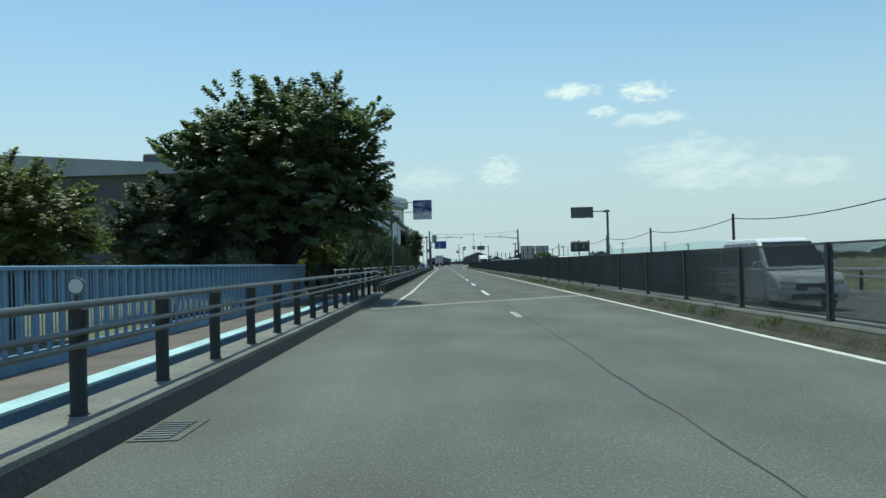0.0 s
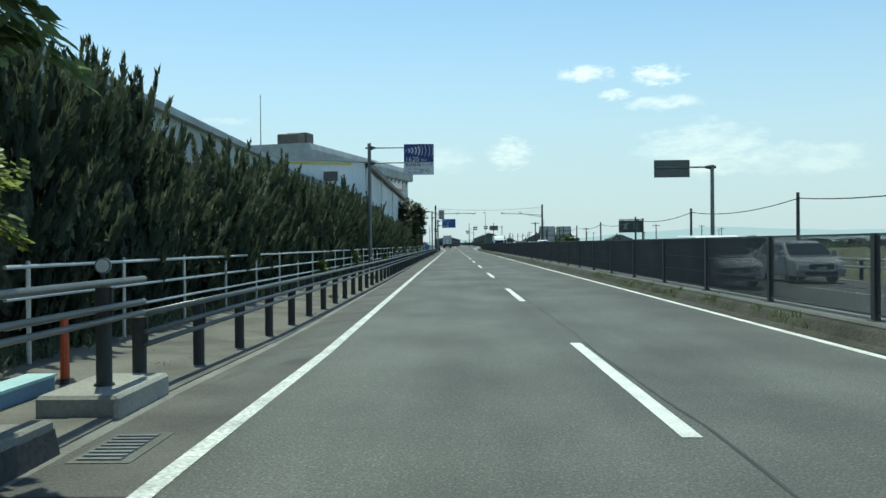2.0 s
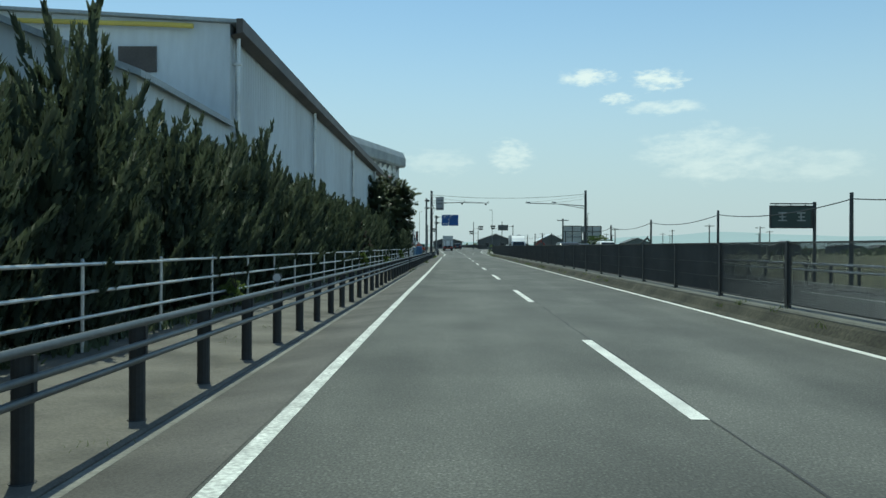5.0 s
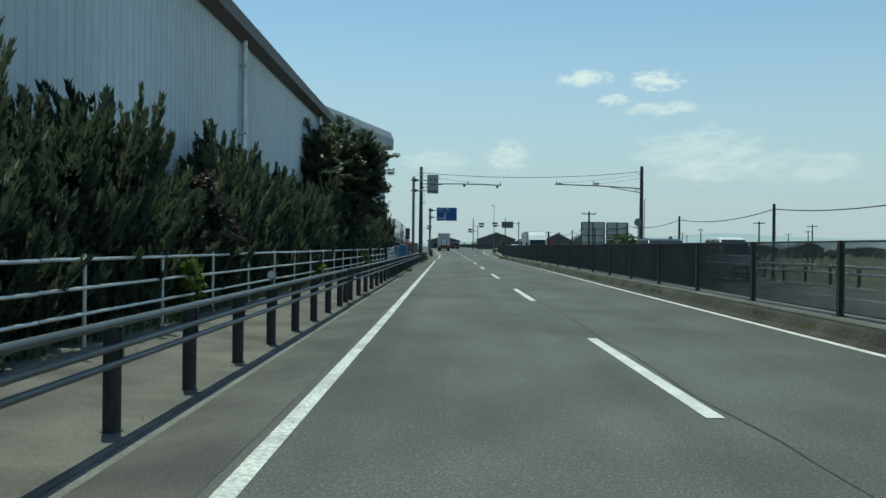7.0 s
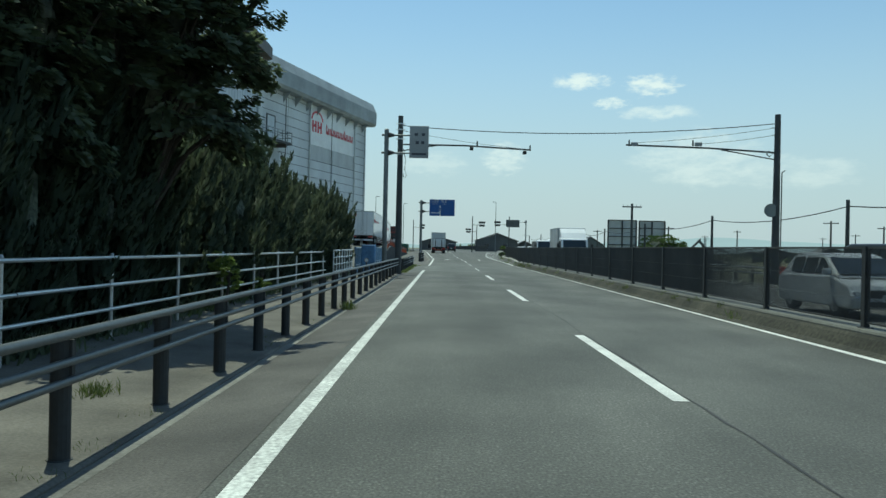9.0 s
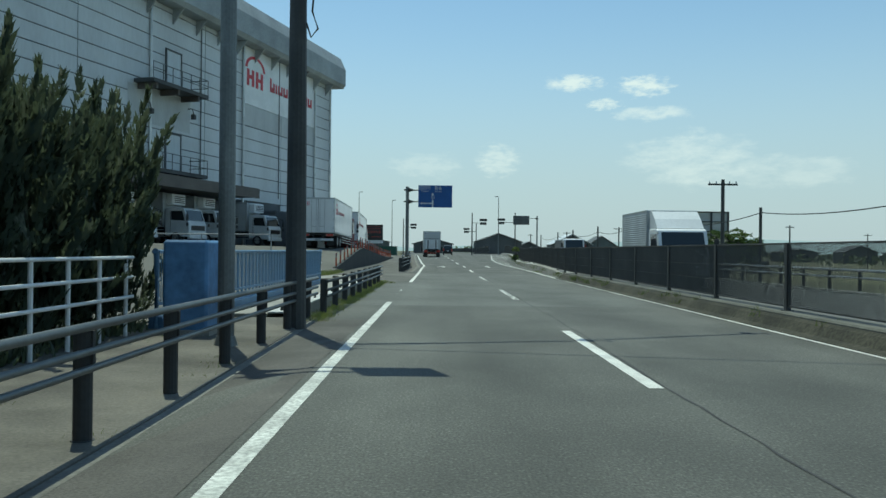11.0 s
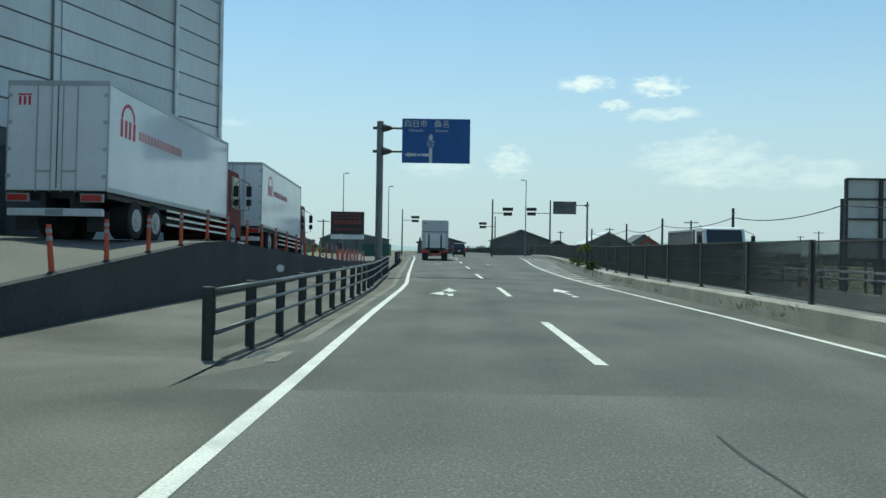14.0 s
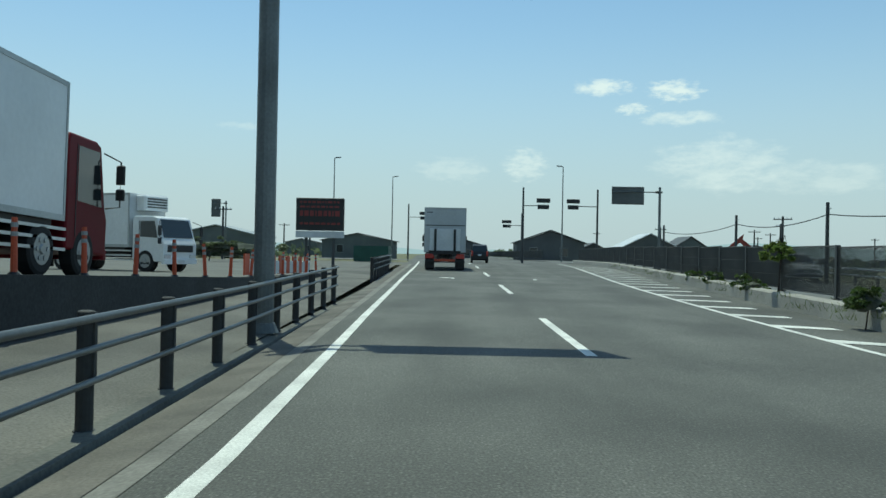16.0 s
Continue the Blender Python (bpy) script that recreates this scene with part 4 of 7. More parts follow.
def lettering(words, size, mat, parent, at, label=""):
    ob = new("lettering", text_mesh(words, size, mat))
    ob.parent = parent
    ob.matrix_basis = at
    return tagged(ob, label)


def guard_rail(y0, y1, x, base, gap=2.0, first=None, top=0.80, shift=None, pipes=(0.03, 0.2, 0.32), over=-0.035, extra=(), reach=None):
    """Three-pipe guard rail on round posts. over: how far the posts stand above the top pipe's axis."""
    t = thing("guard_rail", "weathered grey pipe guard rail on dark round posts", "guard rail")
    first = y0 + 0.2 if first is None else first
    sh = shift or (lambda y: 0.0)
    head = top - pipes[0] + over
    post = Build().tube((0, 0, -0.3), (0, 0, head - 0.012), 0.07, n=14).tube((0, 0, head - 0.012), (0, 0, head), 0.07, 0.055, n=14).tube((0, 0, -0.02), (0, 0, 0.012), 0.10, 0.085, n=14).mesh("post", RAIL_GREY)
    brk = Build().box(0.05, 0.085, -0.024, 0.024, top - pipes[2] - 0.03, head - 0.012).mesh("bracket", RAIL_GREY)
    y, places = first, []
    while y <= y1:
        places.append(y)
        y += gap
    for y in places + list(extra):
        p = part("post", post, None, t)
        p.location = (x + sh(y), y, base + (rise(y) if shift else 0))
        part("bracket", brk, None, p)
    ys = [y0, reach or y1] if not shift else steps(y0, y1, 4)
    for p, r in zip(pipes, (0.034, 0.028, 0.028)):
        pts = [(x + 0.11 + sh(y), y, base + top - p + (rise(y) if shift else 0)) for y in ys]
        part("pipe", Build().path(pts, r, 12).mesh("pipe", RAIL_PIPE, True), None, t, "long grey pipe, paler and shiny on top")
    return t


RAIL_PIPE = material("rail_pipe", (0.105, 0.115, 0.115), 0.42, 0.35, fine=15, coarse=0.7, coarse_amount=0.3, bump=0.05)
guard_rail(-20, 29.0, -4.98, 0.22, 2.09, first=-19.82, top=0.96, pipes=(0.03, 0.25, 0.36), reach=38.0, extra=(29.6, 32.05, 34.65, 37.3))
guard_rail(38.05, 124.6, -4.88, -0.075, 1.957, first=38.16, top=0.909, pipes=(0.03, 0.213, 0.34), shift=lambda y: level(y, [(39, -0.10), (52, -0.04), (66, 0.02), (100, -0.01), (120, 0.0)]))
guard_rail(124.65, 179.5, -4.88, -0.075, 2.01, first=126.65, top=0.90, pipes=(0.03, 0.213, 0.34), shift=lambda y: level(y, [(125, -0.03), (134, 0.0), (150, 0.01), (170, 0.03), (180, 0.12)]), extra=(125.66,))
guard_rail(180, 196.9, -4.62, 0.0, 1.99, first=180.16, top=0.74, pipes=(0.03, 0.21, 0.34), over=0.05)
guard_rail(215.85, 257.9, -4.69, -0.10, 2.10, first=215.9, top=0.966, pipes=(0.04, 0.28, 0.535), shift=lambda y: left_bend(y) + level(y, [(231, 0), (241, -0.2), (258, -0.2)]), over=0.05)
guard_rail(270, 284, -4.75, 0.05, 2.0, first=270.2, top=0.87, pipes=(0.04, 0.26, 0.5), shift=left_bend, over=0.05)


def reflector(x, y, z):
    t = thing("reflector", "round white delineator on a short stalk", "reflector", pose(x, y, z), group="delineators")
    part("stalk", Build().tube((0, 0, 0), (0, 0, 0.13), 0.02, n=8), POLE_DARK, t)
    part("lens", Build().tube((0, -0.02, 0.2), (0, 0.02, 0.2), 0.06, n=16), SIGN_WHITE, t)
    part("backing", Build().tube((0, -0.012, 0.2), (0, 0.012, 0.2), 0.075, n=16), POLE_GREY, t)


for y, x, z in ((7.35, -4.98, 1.1), (37.3, -4.98, 1.1), (61.64, -4.87, 0.76), (87.08, -4.88, 0.76), (116.44, -4.88, 0.76), (160.82, -4.86, 0.755), (220.1, -4.69, 0.80)):
    reflector(x, y, z)


def pipe_fence(y0, y1, x, base, gap):
    t = thing("pipe_fence", "galvanised pipe fence with three rails", "fence")
    post = Build().tube((0, 0, -0.2), (0, 0, 1.14), 0.03, n=8).tube((0, 0, 1.14), (0, 0, 1.17), 0.034, 0.02, n=8).mesh("post", GALV)
    y = y0
    while y <= y1 + 0.1:
        part("post", post, None, t).location = (x, y, base - 0.0006 * (y - y0))
        y += gap
    rnd = random.Random(5)
    for z in (1.10, 0.72, 0.38):
        a = y0 - 0.6
        while a < y1:
            b = min(a + rnd.choice((5.7, 8.55)), y1 + 0.3)
            part("rail", Build().tube((x + 0.03, a, base + z - 0.0006 * (a - y0)), (x + 0.03, b, base + z - 0.0006 * (b - y0) + rnd.uniform(-0.01, 0.01)), 0.026, n=8), GALV, t)
            a = b + 0.02
    return t


pipe_fence(40.0, 166.1, -7.05, 0.14, 3.0)


def white_fence():
    """Short white pipe fence with many posts, ahead of the cabinet."""
    t = thing("pipe_fence", "short white painted pipe fence beside the blue cabinet", "fence")
    x, y0, y1 = -6.95, 168.4, 175.3
    for y in steps(y0, y1, 0.98):
        part("post", Build().tube((x, y, -0.1), (x, y, 1.24), 0.032, n=8), WHITE, t)
    for z in (1.22, 0.92, 0.62, 0.32):
        part("rail", Build().tube((x + 0.03, y0 - 0.2, z), (x + 0.03, y1 + 0.2, z), 0.026, n=8), WHITE, t)


white_fence()


def parapet(y0, y1, x, base, h, beam):
    """Blue steel bridge parapet: wide balusters with thin pickets between, over a low rail and an edge beam."""
    t = thing("bridge_parapet", "blue painted steel parapet with upright balusters", "parapet")
    part("top_rail", Build().rail([(x - 0.07, base + h - 0.06), (x - 0.07, base + h - 0.015), (x - 0.04, base + h), (x + 0.04, base + h), (x + 0.07, base + h - 0.015), (x + 0.07, base + h - 0.06)], [y0, y1]), BLUE_STEEL, t, "sunlit blue top rail")
    part("bottom_rail", Build().rail([(x - 0.03, base + 0.31), (x - 0.03, base + 0.36), (x + 0.035, base + 0.36), (x + 0.035, base + 0.31)], [y0, y1]), BLUE_STEEL, t)
    part("edge_beam", Build().rail([(x - 0.12, base - 0.2), (x - 0.12, base + beam), (x + 0.10, base + beam), (x + 0.12, base + beam - 0.03), (x + 0.12, base - 0.2)], [y0, y1]), BLUE_STEEL, t, "blue steel edge beam")
    wide = Build().box(-0.02, 0.02, -0.04, 0.04, beam - 0.02, h - 0.05).mesh("baluster", BLUE_STEEL)
    thin = Build().box(-0.007, 0.007, -0.008, 0.008, 0.36, h - 0.05).mesh("picket", BLUE_STEEL)
    y, i = y0 + 0.06, 0
    while y < y1 - 0.05:
        part("picket" if i % 4 else "baluster", thin if i % 4 else wide, None, t).location = (x, y, base)
        y += 0.1
        i += 1
    for y in (y0 + 0.01, y1):
        end = part("end_post", Build().path([(x, y, base - 0.1), (x, y, base + h - 0.08), (x, y - 0.02, base + h - 0.03), (x, y - 0.06, base + h - 0.02)], 0.05, 10), BLUE_STEEL, t)
        for z in (0.42, 0.74, 1.05):
            part("knob", Build().tube((x, y + 0.04, base + z), (x, y + 0.12, base + z), 0.025, 0.04, n=10), SIGN_WHITE, end, "small white end cap")
    return t


parapet(2.0, 33.6, -7.45, 0.2, 1.33, 0.16)
parapet(176.5, 195.75, -6.9, 0.1, 1.24, 0.12)


def median_fence():
    t = thing("median_fence", "dark wire mesh fence along the median", "fence")
    gap, h = 4.01, 1.28
    post = Build().box(-0.045, 0.045, -0.055, 0.055, -0.05, h).box(-0.09, 0.09, -0.09, 0.09, -0.02, 0.012).mesh("post", MESH_POST)
    b = Build()
    b.box(-0.016, 0.016, 0.06, gap - 0.06, 0.07, 0.10).box(-0.016, 0.016, 0.06, gap - 0.06, h - 0.035, h - 0.002)
    b.box(-0.014, 0.014, 0.06, 0.085, 0.07, h - 0.01).box(-0.014, 0.014, gap - 0.085, gap - 0.06, 0.07, h - 0.01)
    y = 0.09
    while y < gap - 0.085:
        b.tube((0, y, 0.10), (0, y, h - 0.035), 0.0017, n=3, caps=False)
        y += 0.0098
    for z in (0.45, 0.8):
        b.box(-0.004, 0.004, 0.085, gap - 0.085, z, z + 0.006)
    panel = b.mesh("mesh_panel", MESH_DARK)

    def side_at(y):
        return wall_foot(y) + level(y, [(205, 0.23), (226, 0.42), (244, 0.62)])

    y = 13.84 - 9 * gap
    while y < 520:
        nxt = y + gap
        if not 328 < y < 356:
            side, side2 = side_at(y), side_at(nxt)
            z = 0.3 + rise(y) + 0.1 * min(1, max(0, (y - 205) / 20))
            part("post", post, None, t).location = (side, y, z)
            ob = part("mesh_panel", panel, None, t)
            ob.matrix_basis = pose(side, y, z, 0, 0, -math.degrees(math.atan2(side2 - side, gap)))
        y = nxt


median_fence()


def far_guard_rail():
    t = thing("guard_rail", "pale guard rail beyond the opposite carriageway", "guard rail")
    post = Build().tube((0, 0, -0.3), (0, 0, 0.78), 0.07, n=10).mesh("post", RAIL_GREY)
    y = -10.0
    while y < 320:
        part("post", post, None, t).location = (max(14.2, wall_foot(y) + 9.0), y, 0)
        y += 2.5
    ys = [-12, 240] + steps(246, 320, 12)
    for z, r in ((0.74, 0.06), (0.45, 0.05)):
        part("beam", Build().path([(max(14.1, wall_foot(y) + 8.9), y, z + rise(y)) for y in ys], r, 8), GALV, t)


far_guard_rail()


# ---- poles and signs ----
def pole_arm_sign(name, label, px, y, top, r, arms, board, face, back, base=0.0, category="road sign"):
    """Overhead sign on a mast with two tapered arms. board: x0, x1, z0, z1."""
    t = thing(name, label, category)
    part("mast", Build().tube((px, y, base - 0.3), (px, y, top), r, r * 0.94, n=16).tube((px, y, top), (px, y, top + 0.05), r * 0.96, r * 0.4, n=16), POLE_GREY, t, smooth=False)
    part("base_collar", Build().tube((px, y, base - 0.05), (px, y, base + 0.12), r * 1.5, r * 1.1, n=16), POLE_GREY, t)
    x0, x1, z0, z1 = board
    s = 1 if x0 > px else -1
    near = x0 if s > 0 else x1
    far = x1 if s > 0 else x0
    for z in arms:
        part("clamp", Build().tube((px - s * r * 2, y, z), (px + s * r * 1.4, y, z), r * 0.45, n=10).tube((px + s * r * 0.7, y, z), (px + s * r * 3.2, y, z), r * 1.25, r * 0.5, n=12), POLE_DARK, t)
        part("arm", Build().tube((px + s * r * 2.5, y, z), (far - s * 0.2, y, z), r * 0.36, r * 0.3, n=10), POLE_GREY, t)
    b = part("board", Build().chamfer(x0, x1, y - 0.12, y - 0.07, z0, z1, 0.012), face, t)
    part("backing", Build().box(x0 + 0.01, x1 - 0.01, y - 0.068, y - 0.05, z0 + 0.01, z1 - 0.01), back, t)
    for x in np.linspace(x0 + 0.3, x1 - 0.3, 3):
        part("stiffener", Build().box(float(x) - 0.03, float(x) + 0.03, y - 0.05, y - 0.01, z0 + 0.05, z1 - 0.05), SIGN_BACK, t)
    return t


def facing(x, y, z):
    return pose(x, y, z, 90, 0, 0)


def radio_sign():
    y = 80.05
    t = pole_arm_sign("radio_sign", "blue and white road radio sign on a grey mast", -6.75, y, 7.6, 0.115, (7.33, 6.42), (-4.66, -2.86, 5.68, 7.53), SIGN_NAVY, SIGN_BACK)
    f = y - 0.126
    part("lower_plate", Build().box(-4.65, -2.87, f, f + 0.004, 5.69, 6.43), SIGN_WHITE, t, "white lower half")
    b = Build()
    for i, (x, w, h) in enumerate(((-4.62, 0.05, 0.16), (-4.44, 0.09, 0.24), (-4.25, 0.10, 0.34), (-4.04, 0.10, 0.44), (-3.84, 0.09, 0.54), (-3.63, 0.035, 0.62), (-3.42, 0.035, 0.66), (-3.20, 0.035, 0.70), (-3.0, 0.03, 0.70))):
        c = 7.13
        for k in range(6):
            z0, z1 = c - h / 2 + h * k / 6, c - h / 2 + h * (k + 1) / 6
            o0, o1 = 0.09 * math.sin(math.pi * k / 6), 0.09 * math.sin(math.pi * (k + 1) / 6)
            b.add([(x + o0, f, z0), (x + o0 + w, f, z0), (x + o1 + w, f, z1), (x + o1, f, z1)], [(0, 1, 2, 3)])
    tagged(part("wave_pattern", b, SIGN_WHITE, t, "white radio wave bars"), kind="stuff")
    lettering("1620", 0.42, SIGN_WHITE, t, facing(-4.17, f, 6.60), "white number 1620")
    lettering("KHz", 0.20, SIGN_WHITE, t, facing(-3.46, f, 6.56))
    lettering("道路情報ラジオ", 0.25, INK, t, facing(-3.76, f - 0.004, 6.27))
    lettering("ここから", 0.36, INK, t, facing(-3.76, f - 0.004, 5.90), "dark characters on white")


radio_sign()


def guide_sign():
    y = 249.0
    t = pole_arm_sign("guide_sign", "large blue direction sign on a dark mast", -5.5, y, 7.95, 0.185, (7.62, 6.42), (-4.36, -0.86, 5.83, 8.12), SIGN_BLUE, SIGN_BACK)
    f = y - 0.127
    part("arrow_stem", Build().box(-2.96, -2.80, f, f + 0.004, 5.83, 6.60), SIGN_WHITE, t)
    part("arrow_branch", Build().box(-4.0, -2.96, f, f + 0.004, 6.18, 6.32), SIGN_WHITE, t)
    part("arrow_stem", Build().box(-2.96, -2.80, f, f + 0.004, 7.02, 7.14), SIGN_WHITE, t)
    part("arrow_head", Build().add([(-3.02, f, 7.12), (-2.74, f, 7.12), (-2.88, f, 7.36)], [(0, 1, 2)]), SIGN_WHITE, t)
    part("arrow_head", Build().add([(-3.98, f, 6.12), (-3.98, f, 6.38), (-4.24, f, 6.25)], [(0, 1, 2)]), SIGN_WHITE, t)
    part("route_shield", Build().tube((-2.88, f - 0.002, 6.83), (-2.88, f + 0.002, 6.83), 0.19, n=18), SIGN_WHITE, t)
    part("shield_field", Build().tube((-2.88, f - 0.005, 6.83), (-2.88, f - 0.003, 6.83), 0.165, n=18), SIGN_BLUE, t)
    lettering("23", 0.24, SIGN_WHITE, t, facing(-2.88, f - 0.008, 6.83))
    part("road_shield", Build().tube((-3.46, f - 0.003, 6.25), (-3.46, f + 0.001, 6.25), 0.17, n=6), SIGN_BLUE, t)
    part("number_bar", Build().box(-3.58, -3.34, f - 0.008, f - 0.006, 6.2, 6.3), SIGN_WHITE, t)
    lettering("四日市", 0.40, SIGN_WHITE, t, facing(-3.66, f, 7.82))
    lettering("桑名", 0.40, SIGN_WHITE, t, facing(-2.32, f, 7.82))
    lettering("Yokkaichi", 0.20, SIGN_WHITE, t, facing(-3.66, f, 7.50))
    lettering("Kuwana", 0.20, SIGN_WHITE, t, facing(-2.32, f, 7.50))


guide_sign()


def back_sign(px, y, top, board, arm):
    t = thing("road_sign", "grey back of a road sign on a mast", "road sign")
    x0, x1, z0, z1 = board
    part("mast", Build().tube((px, y, -0.3), (px, y, top), 0.13, 0.11, n=14), POLE_GREY, t)
    part("clamp", Build().tube((px - 0.3, y, arm), (px + 0.22, y, arm), 0.09, n=10).tube((px - 0.45, y, arm), (px - 0.12, y, arm), 0.07, 0.14, n=10), POLE_DARK, t)
    part("arm", Build().tube((px, y, arm), (x0 + 0.1, y, arm), 0.05, n=10), POLE_GREY, t)
    part("board", Build().chamfer(x0, x1, y + 0.06, y + 0.1, z0, z1, 0.012), SIGN_BACK, t)
    for z in np.linspace(z0 + 0.15, z1 - 0.15, 4):
        part("stiffener", Build().box(x0 + 0.02, x1 - 0.02, y + 0.03, y + 0.06, float(z) - 0.025, float(z) + 0.025), SIGN_BACK, t)


back_sign(14.02, 80.5, 6.15, (10.52, 12.68, 5.42, 6.48), 6.02)
back_sign(-40.7, 368, 9.3, (-43.1, -41.6, 6.7, 9.6), 8.9)
back_sign(14.84, 307.3, 7.55, (10.7, 13.5, 6.0, 7.55), 7.1)


def dark_notice():
    t = thing("notice_board", "dark green notice board hung from a roadside post", "sign")
    part("panel", Build().chamfer(17.3, 19.75, 124.86, 124.98, 2.72, 3.95, 0.02), NOTICE_GREEN, t)
    f = Build()
    for x0, x1, z0, z1 in ((17.22, 19.83, 3.95, 4.03), (17.22, 19.83, 2.64, 2.72), (17.22, 17.3, 2.72, 3.95), (19.75, 19.83, 2.72, 3.95)):
        f.box(x0, x1, 124.84, 125.0, z0, z1)
    part("frame", f, POLE_DARK, t)
    part("top_bar", Build().tube((17.25, 124.93, 4.14), (19.95, 124.93, 4.14), 0.04, n=8), POLE_DARK, t)
    for x in (17.6, 18.5, 19.4):
        part("hanger", Build().tube((x, 124.93, 4.02), (x, 124.93, 4.14), 0.03, n=8), POLE_DARK, t)
    part("post", Build().tube((19.95, 124.93, -2.7), (19.95, 124.93, 4.25), 0.1, n=12), POLE_DARK, t)
    b = Build()
    for x in (17.72, 18.86):
        for dx0, dx1, dz0, dz1 in ((0, 0.5, 0.44, 0.52), (0.06, 0.46, 0.2, 0.27), (0, 0.52, -0.02, 0.05), (0.2, 0.28, 0.05, 0.44)):
            b.box(x + dx0, x + dx1, 124.848, 124.857, 3.1 + dz0, 3.1 + dz1)
    part("writing", b, SIGN_GREY, t, "pale unreadable bars")


dark_notice()


def wire(a, b, sag, r, parent, name="wire"):
    a, b = Vector(a), Vector(b)
    pts = [a.lerp(b, i / 10) - Vector((0, 0, sag * 4 * (i / 10) * (1 - i / 10))) for i in range(11)]
    return part(name, Build().path(pts, r, 5), BLACK, parent)


def sensor_gantry():
    left = thing("utility_pole", "dark utility pole carrying a traffic sensor arm", "utility pole")
    x, y = -4.7, 177.2
    part("pole", Build().tube((x, y, -0.3), (x, y, 8.35), 0.19, 0.13, n=14), POLE_DARK, left)
    part("arm", Build().path([(x, y, 6.85), (-1.2, y + 0.8, 6.95), (2.45, y + 2.4, 6.98)], 0.045, 8), POLE_DARK, left)
    part("strut", Build().tube((x, y, 6.5), (-2.6, y + 0.5, 6.92), 0.03, n=8), POLE_DARK, left)
    for ax in (-0.9, 2.1):
        ay = y + 0.85 if ax < 0 else y + 2.25
        s = part("sensor", Build().chamfer(ax - 0.1, ax + 0.1, ay - 0.15, ay + 0.15, 6.72, 6.9, 0.03), BLACK, left)
        part("aerial", Build().tube((ax + 0.3, ay, 6.95), (ax + 0.3, ay, 7.22), 0.045, 0.03, n=8), BLACK, s)
    for z in (7.9, 7.6, 7.1, 6.3):
        part("band", Build().tube((x, y, z), (x, y, z + 0.06), 0.17, n=12).tube((x - 0.25, y, z + 0.03), (x + 0.25, y, z + 0.03), 0.02, n=6), GALV, left)
    part("cable_loop", Build().path([(x + 0.18, y - 0.1, 6.6), (x + 0.3, y - 0.1, 6.0), (x + 0.26, y - 0.1, 5.5), (x + 0.36, y - 0.1, 5.2), (x + 0.24, y - 0.1, 5.05), (x + 0.16, y - 0.1, 5.3)], 0.018, 6), BLACK, left)
    right = thing("utility_pole", "dark utility pole with long sensor arm and mirror", "utility pole")
    x, y = 13.75, 173.4
    part("pole", Build().tube((x, y, -0.3), (x, y, 8.2), 0.2, 0.135, n=14), POLE_DARK, right)
    part("arm", Build().path([(x, y, 6.35), (10.6, y + 0.7, 6.6), (6.7, y + 1.3, 6.75)], 0.045, 8), POLE_DARK, right)
    part("strut", Build().tube((x, y, 6.0), (11.2, y + 0.5, 6.5), 0.03, n=8), POLE_DARK, right)
    for ax, ay in ((6.95, y + 1.25), (10.0, y + 0.8)):
        s = part("sensor", Build().chamfer(ax, ax + 0.34, ay - 0.1, ay + 0.1, 6.7, 6.88, 0.03), SIGN_GREY, right)
        part("aerial", Build().tube((ax - 0.1, ay, 6.7), (ax - 0.1, ay, 7.0), 0.05, 0.03, n=8), BLACK, s)
    part("mirror", Build().tube((13.45, y - 0.15, 3.55), (13.45, y - 0.05, 3.55), 0.33, 0.3, n=20), POLE_GREY, right, "round grey mirror back")
    part("conduit", Build().tube((14.0, y, 0), (14.0, y, 5.4), 0.03, n=6).tube((14.0, y, 5.4), (14.15, y, 5.5), 0.03, n=6), POLE_DARK, right)
    part("coil", Build().path([(13.3, y - 0.1, 6.4), (13.2, y - 0.1, 6.25), (13.35, y - 0.1, 6.15), (13.5, y - 0.1, 6.3), (13.3, y - 0.1, 6.4)], 0.03, 6), BLACK, right)
    for z in (7.75, 7.55, 7.2):
        part("insulator", Build().tube((x - 0.28, y, z), (x + 0.1, y, z), 0.025, n=6), GALV, right)
    span = thing("overhead_wire", "black wires strung across the road", "wire")
    wire((-4.7, 177.2, 7.85), (13.6, 173.4, 7.75), 0.45, 0.022, span)
    wire((-4.7, 177.2, 7.6), (2.3, 179.5, 7.0), 0.1, 0.01, span)
    wire((13.6, 173.4, 7.55), (7.0, 174.7, 6.85), 0.1, 0.01, span)
    wire((13.6, 173.4, 7.2), (10.1, 174.3, 6.8), 0.05, 0.01, span)
    t = pole_arm_sign("variable_sign", "grey square sign on a slim mast beside the pole", -5.25, 174.6, 7.25, 0.12, (6.98, 6.1), (-4.1, -3.15, 5.85, 7.45), SIGN_GREY, SIGN_BACK)
    b = Build()
    for x0, z in ((-3.85, 6.95), (-3.5, 6.95), (-3.8, 6.55), (-3.52, 6.55)):
        b.box(x0, x0 + 0.16, 174.472, 174.476, z, z + 0.14)
    b.box(-3.98, -3.27, 174.472, 174.476, 6.0, 6.1)
    part("writing", b, INK, t, "dark unreadable marks")


sensor_gantry()


def cabinet():
    t = thing("roadside_cabinet", "blue covered roadside cabinet beside the fence", "cabinet")
    bevelled(part("cover", Build().chamfer(-6.5, -5.8, 175.6, 176.4, 0.0, 1.5, 0.04), BLUE_COVER, t), 0.02)
    part("plinth", Build().box(-6.55, -5.75, 175.55, 176.45, -0.1, 0.1), CONCRETE, t)


BLUE_COVER = material("blue_cover", (0.10, 0.21, 0.38), 0.7, fine=8, coarse=2, coarse_amount=0.25, bump=0.3)
cabinet()


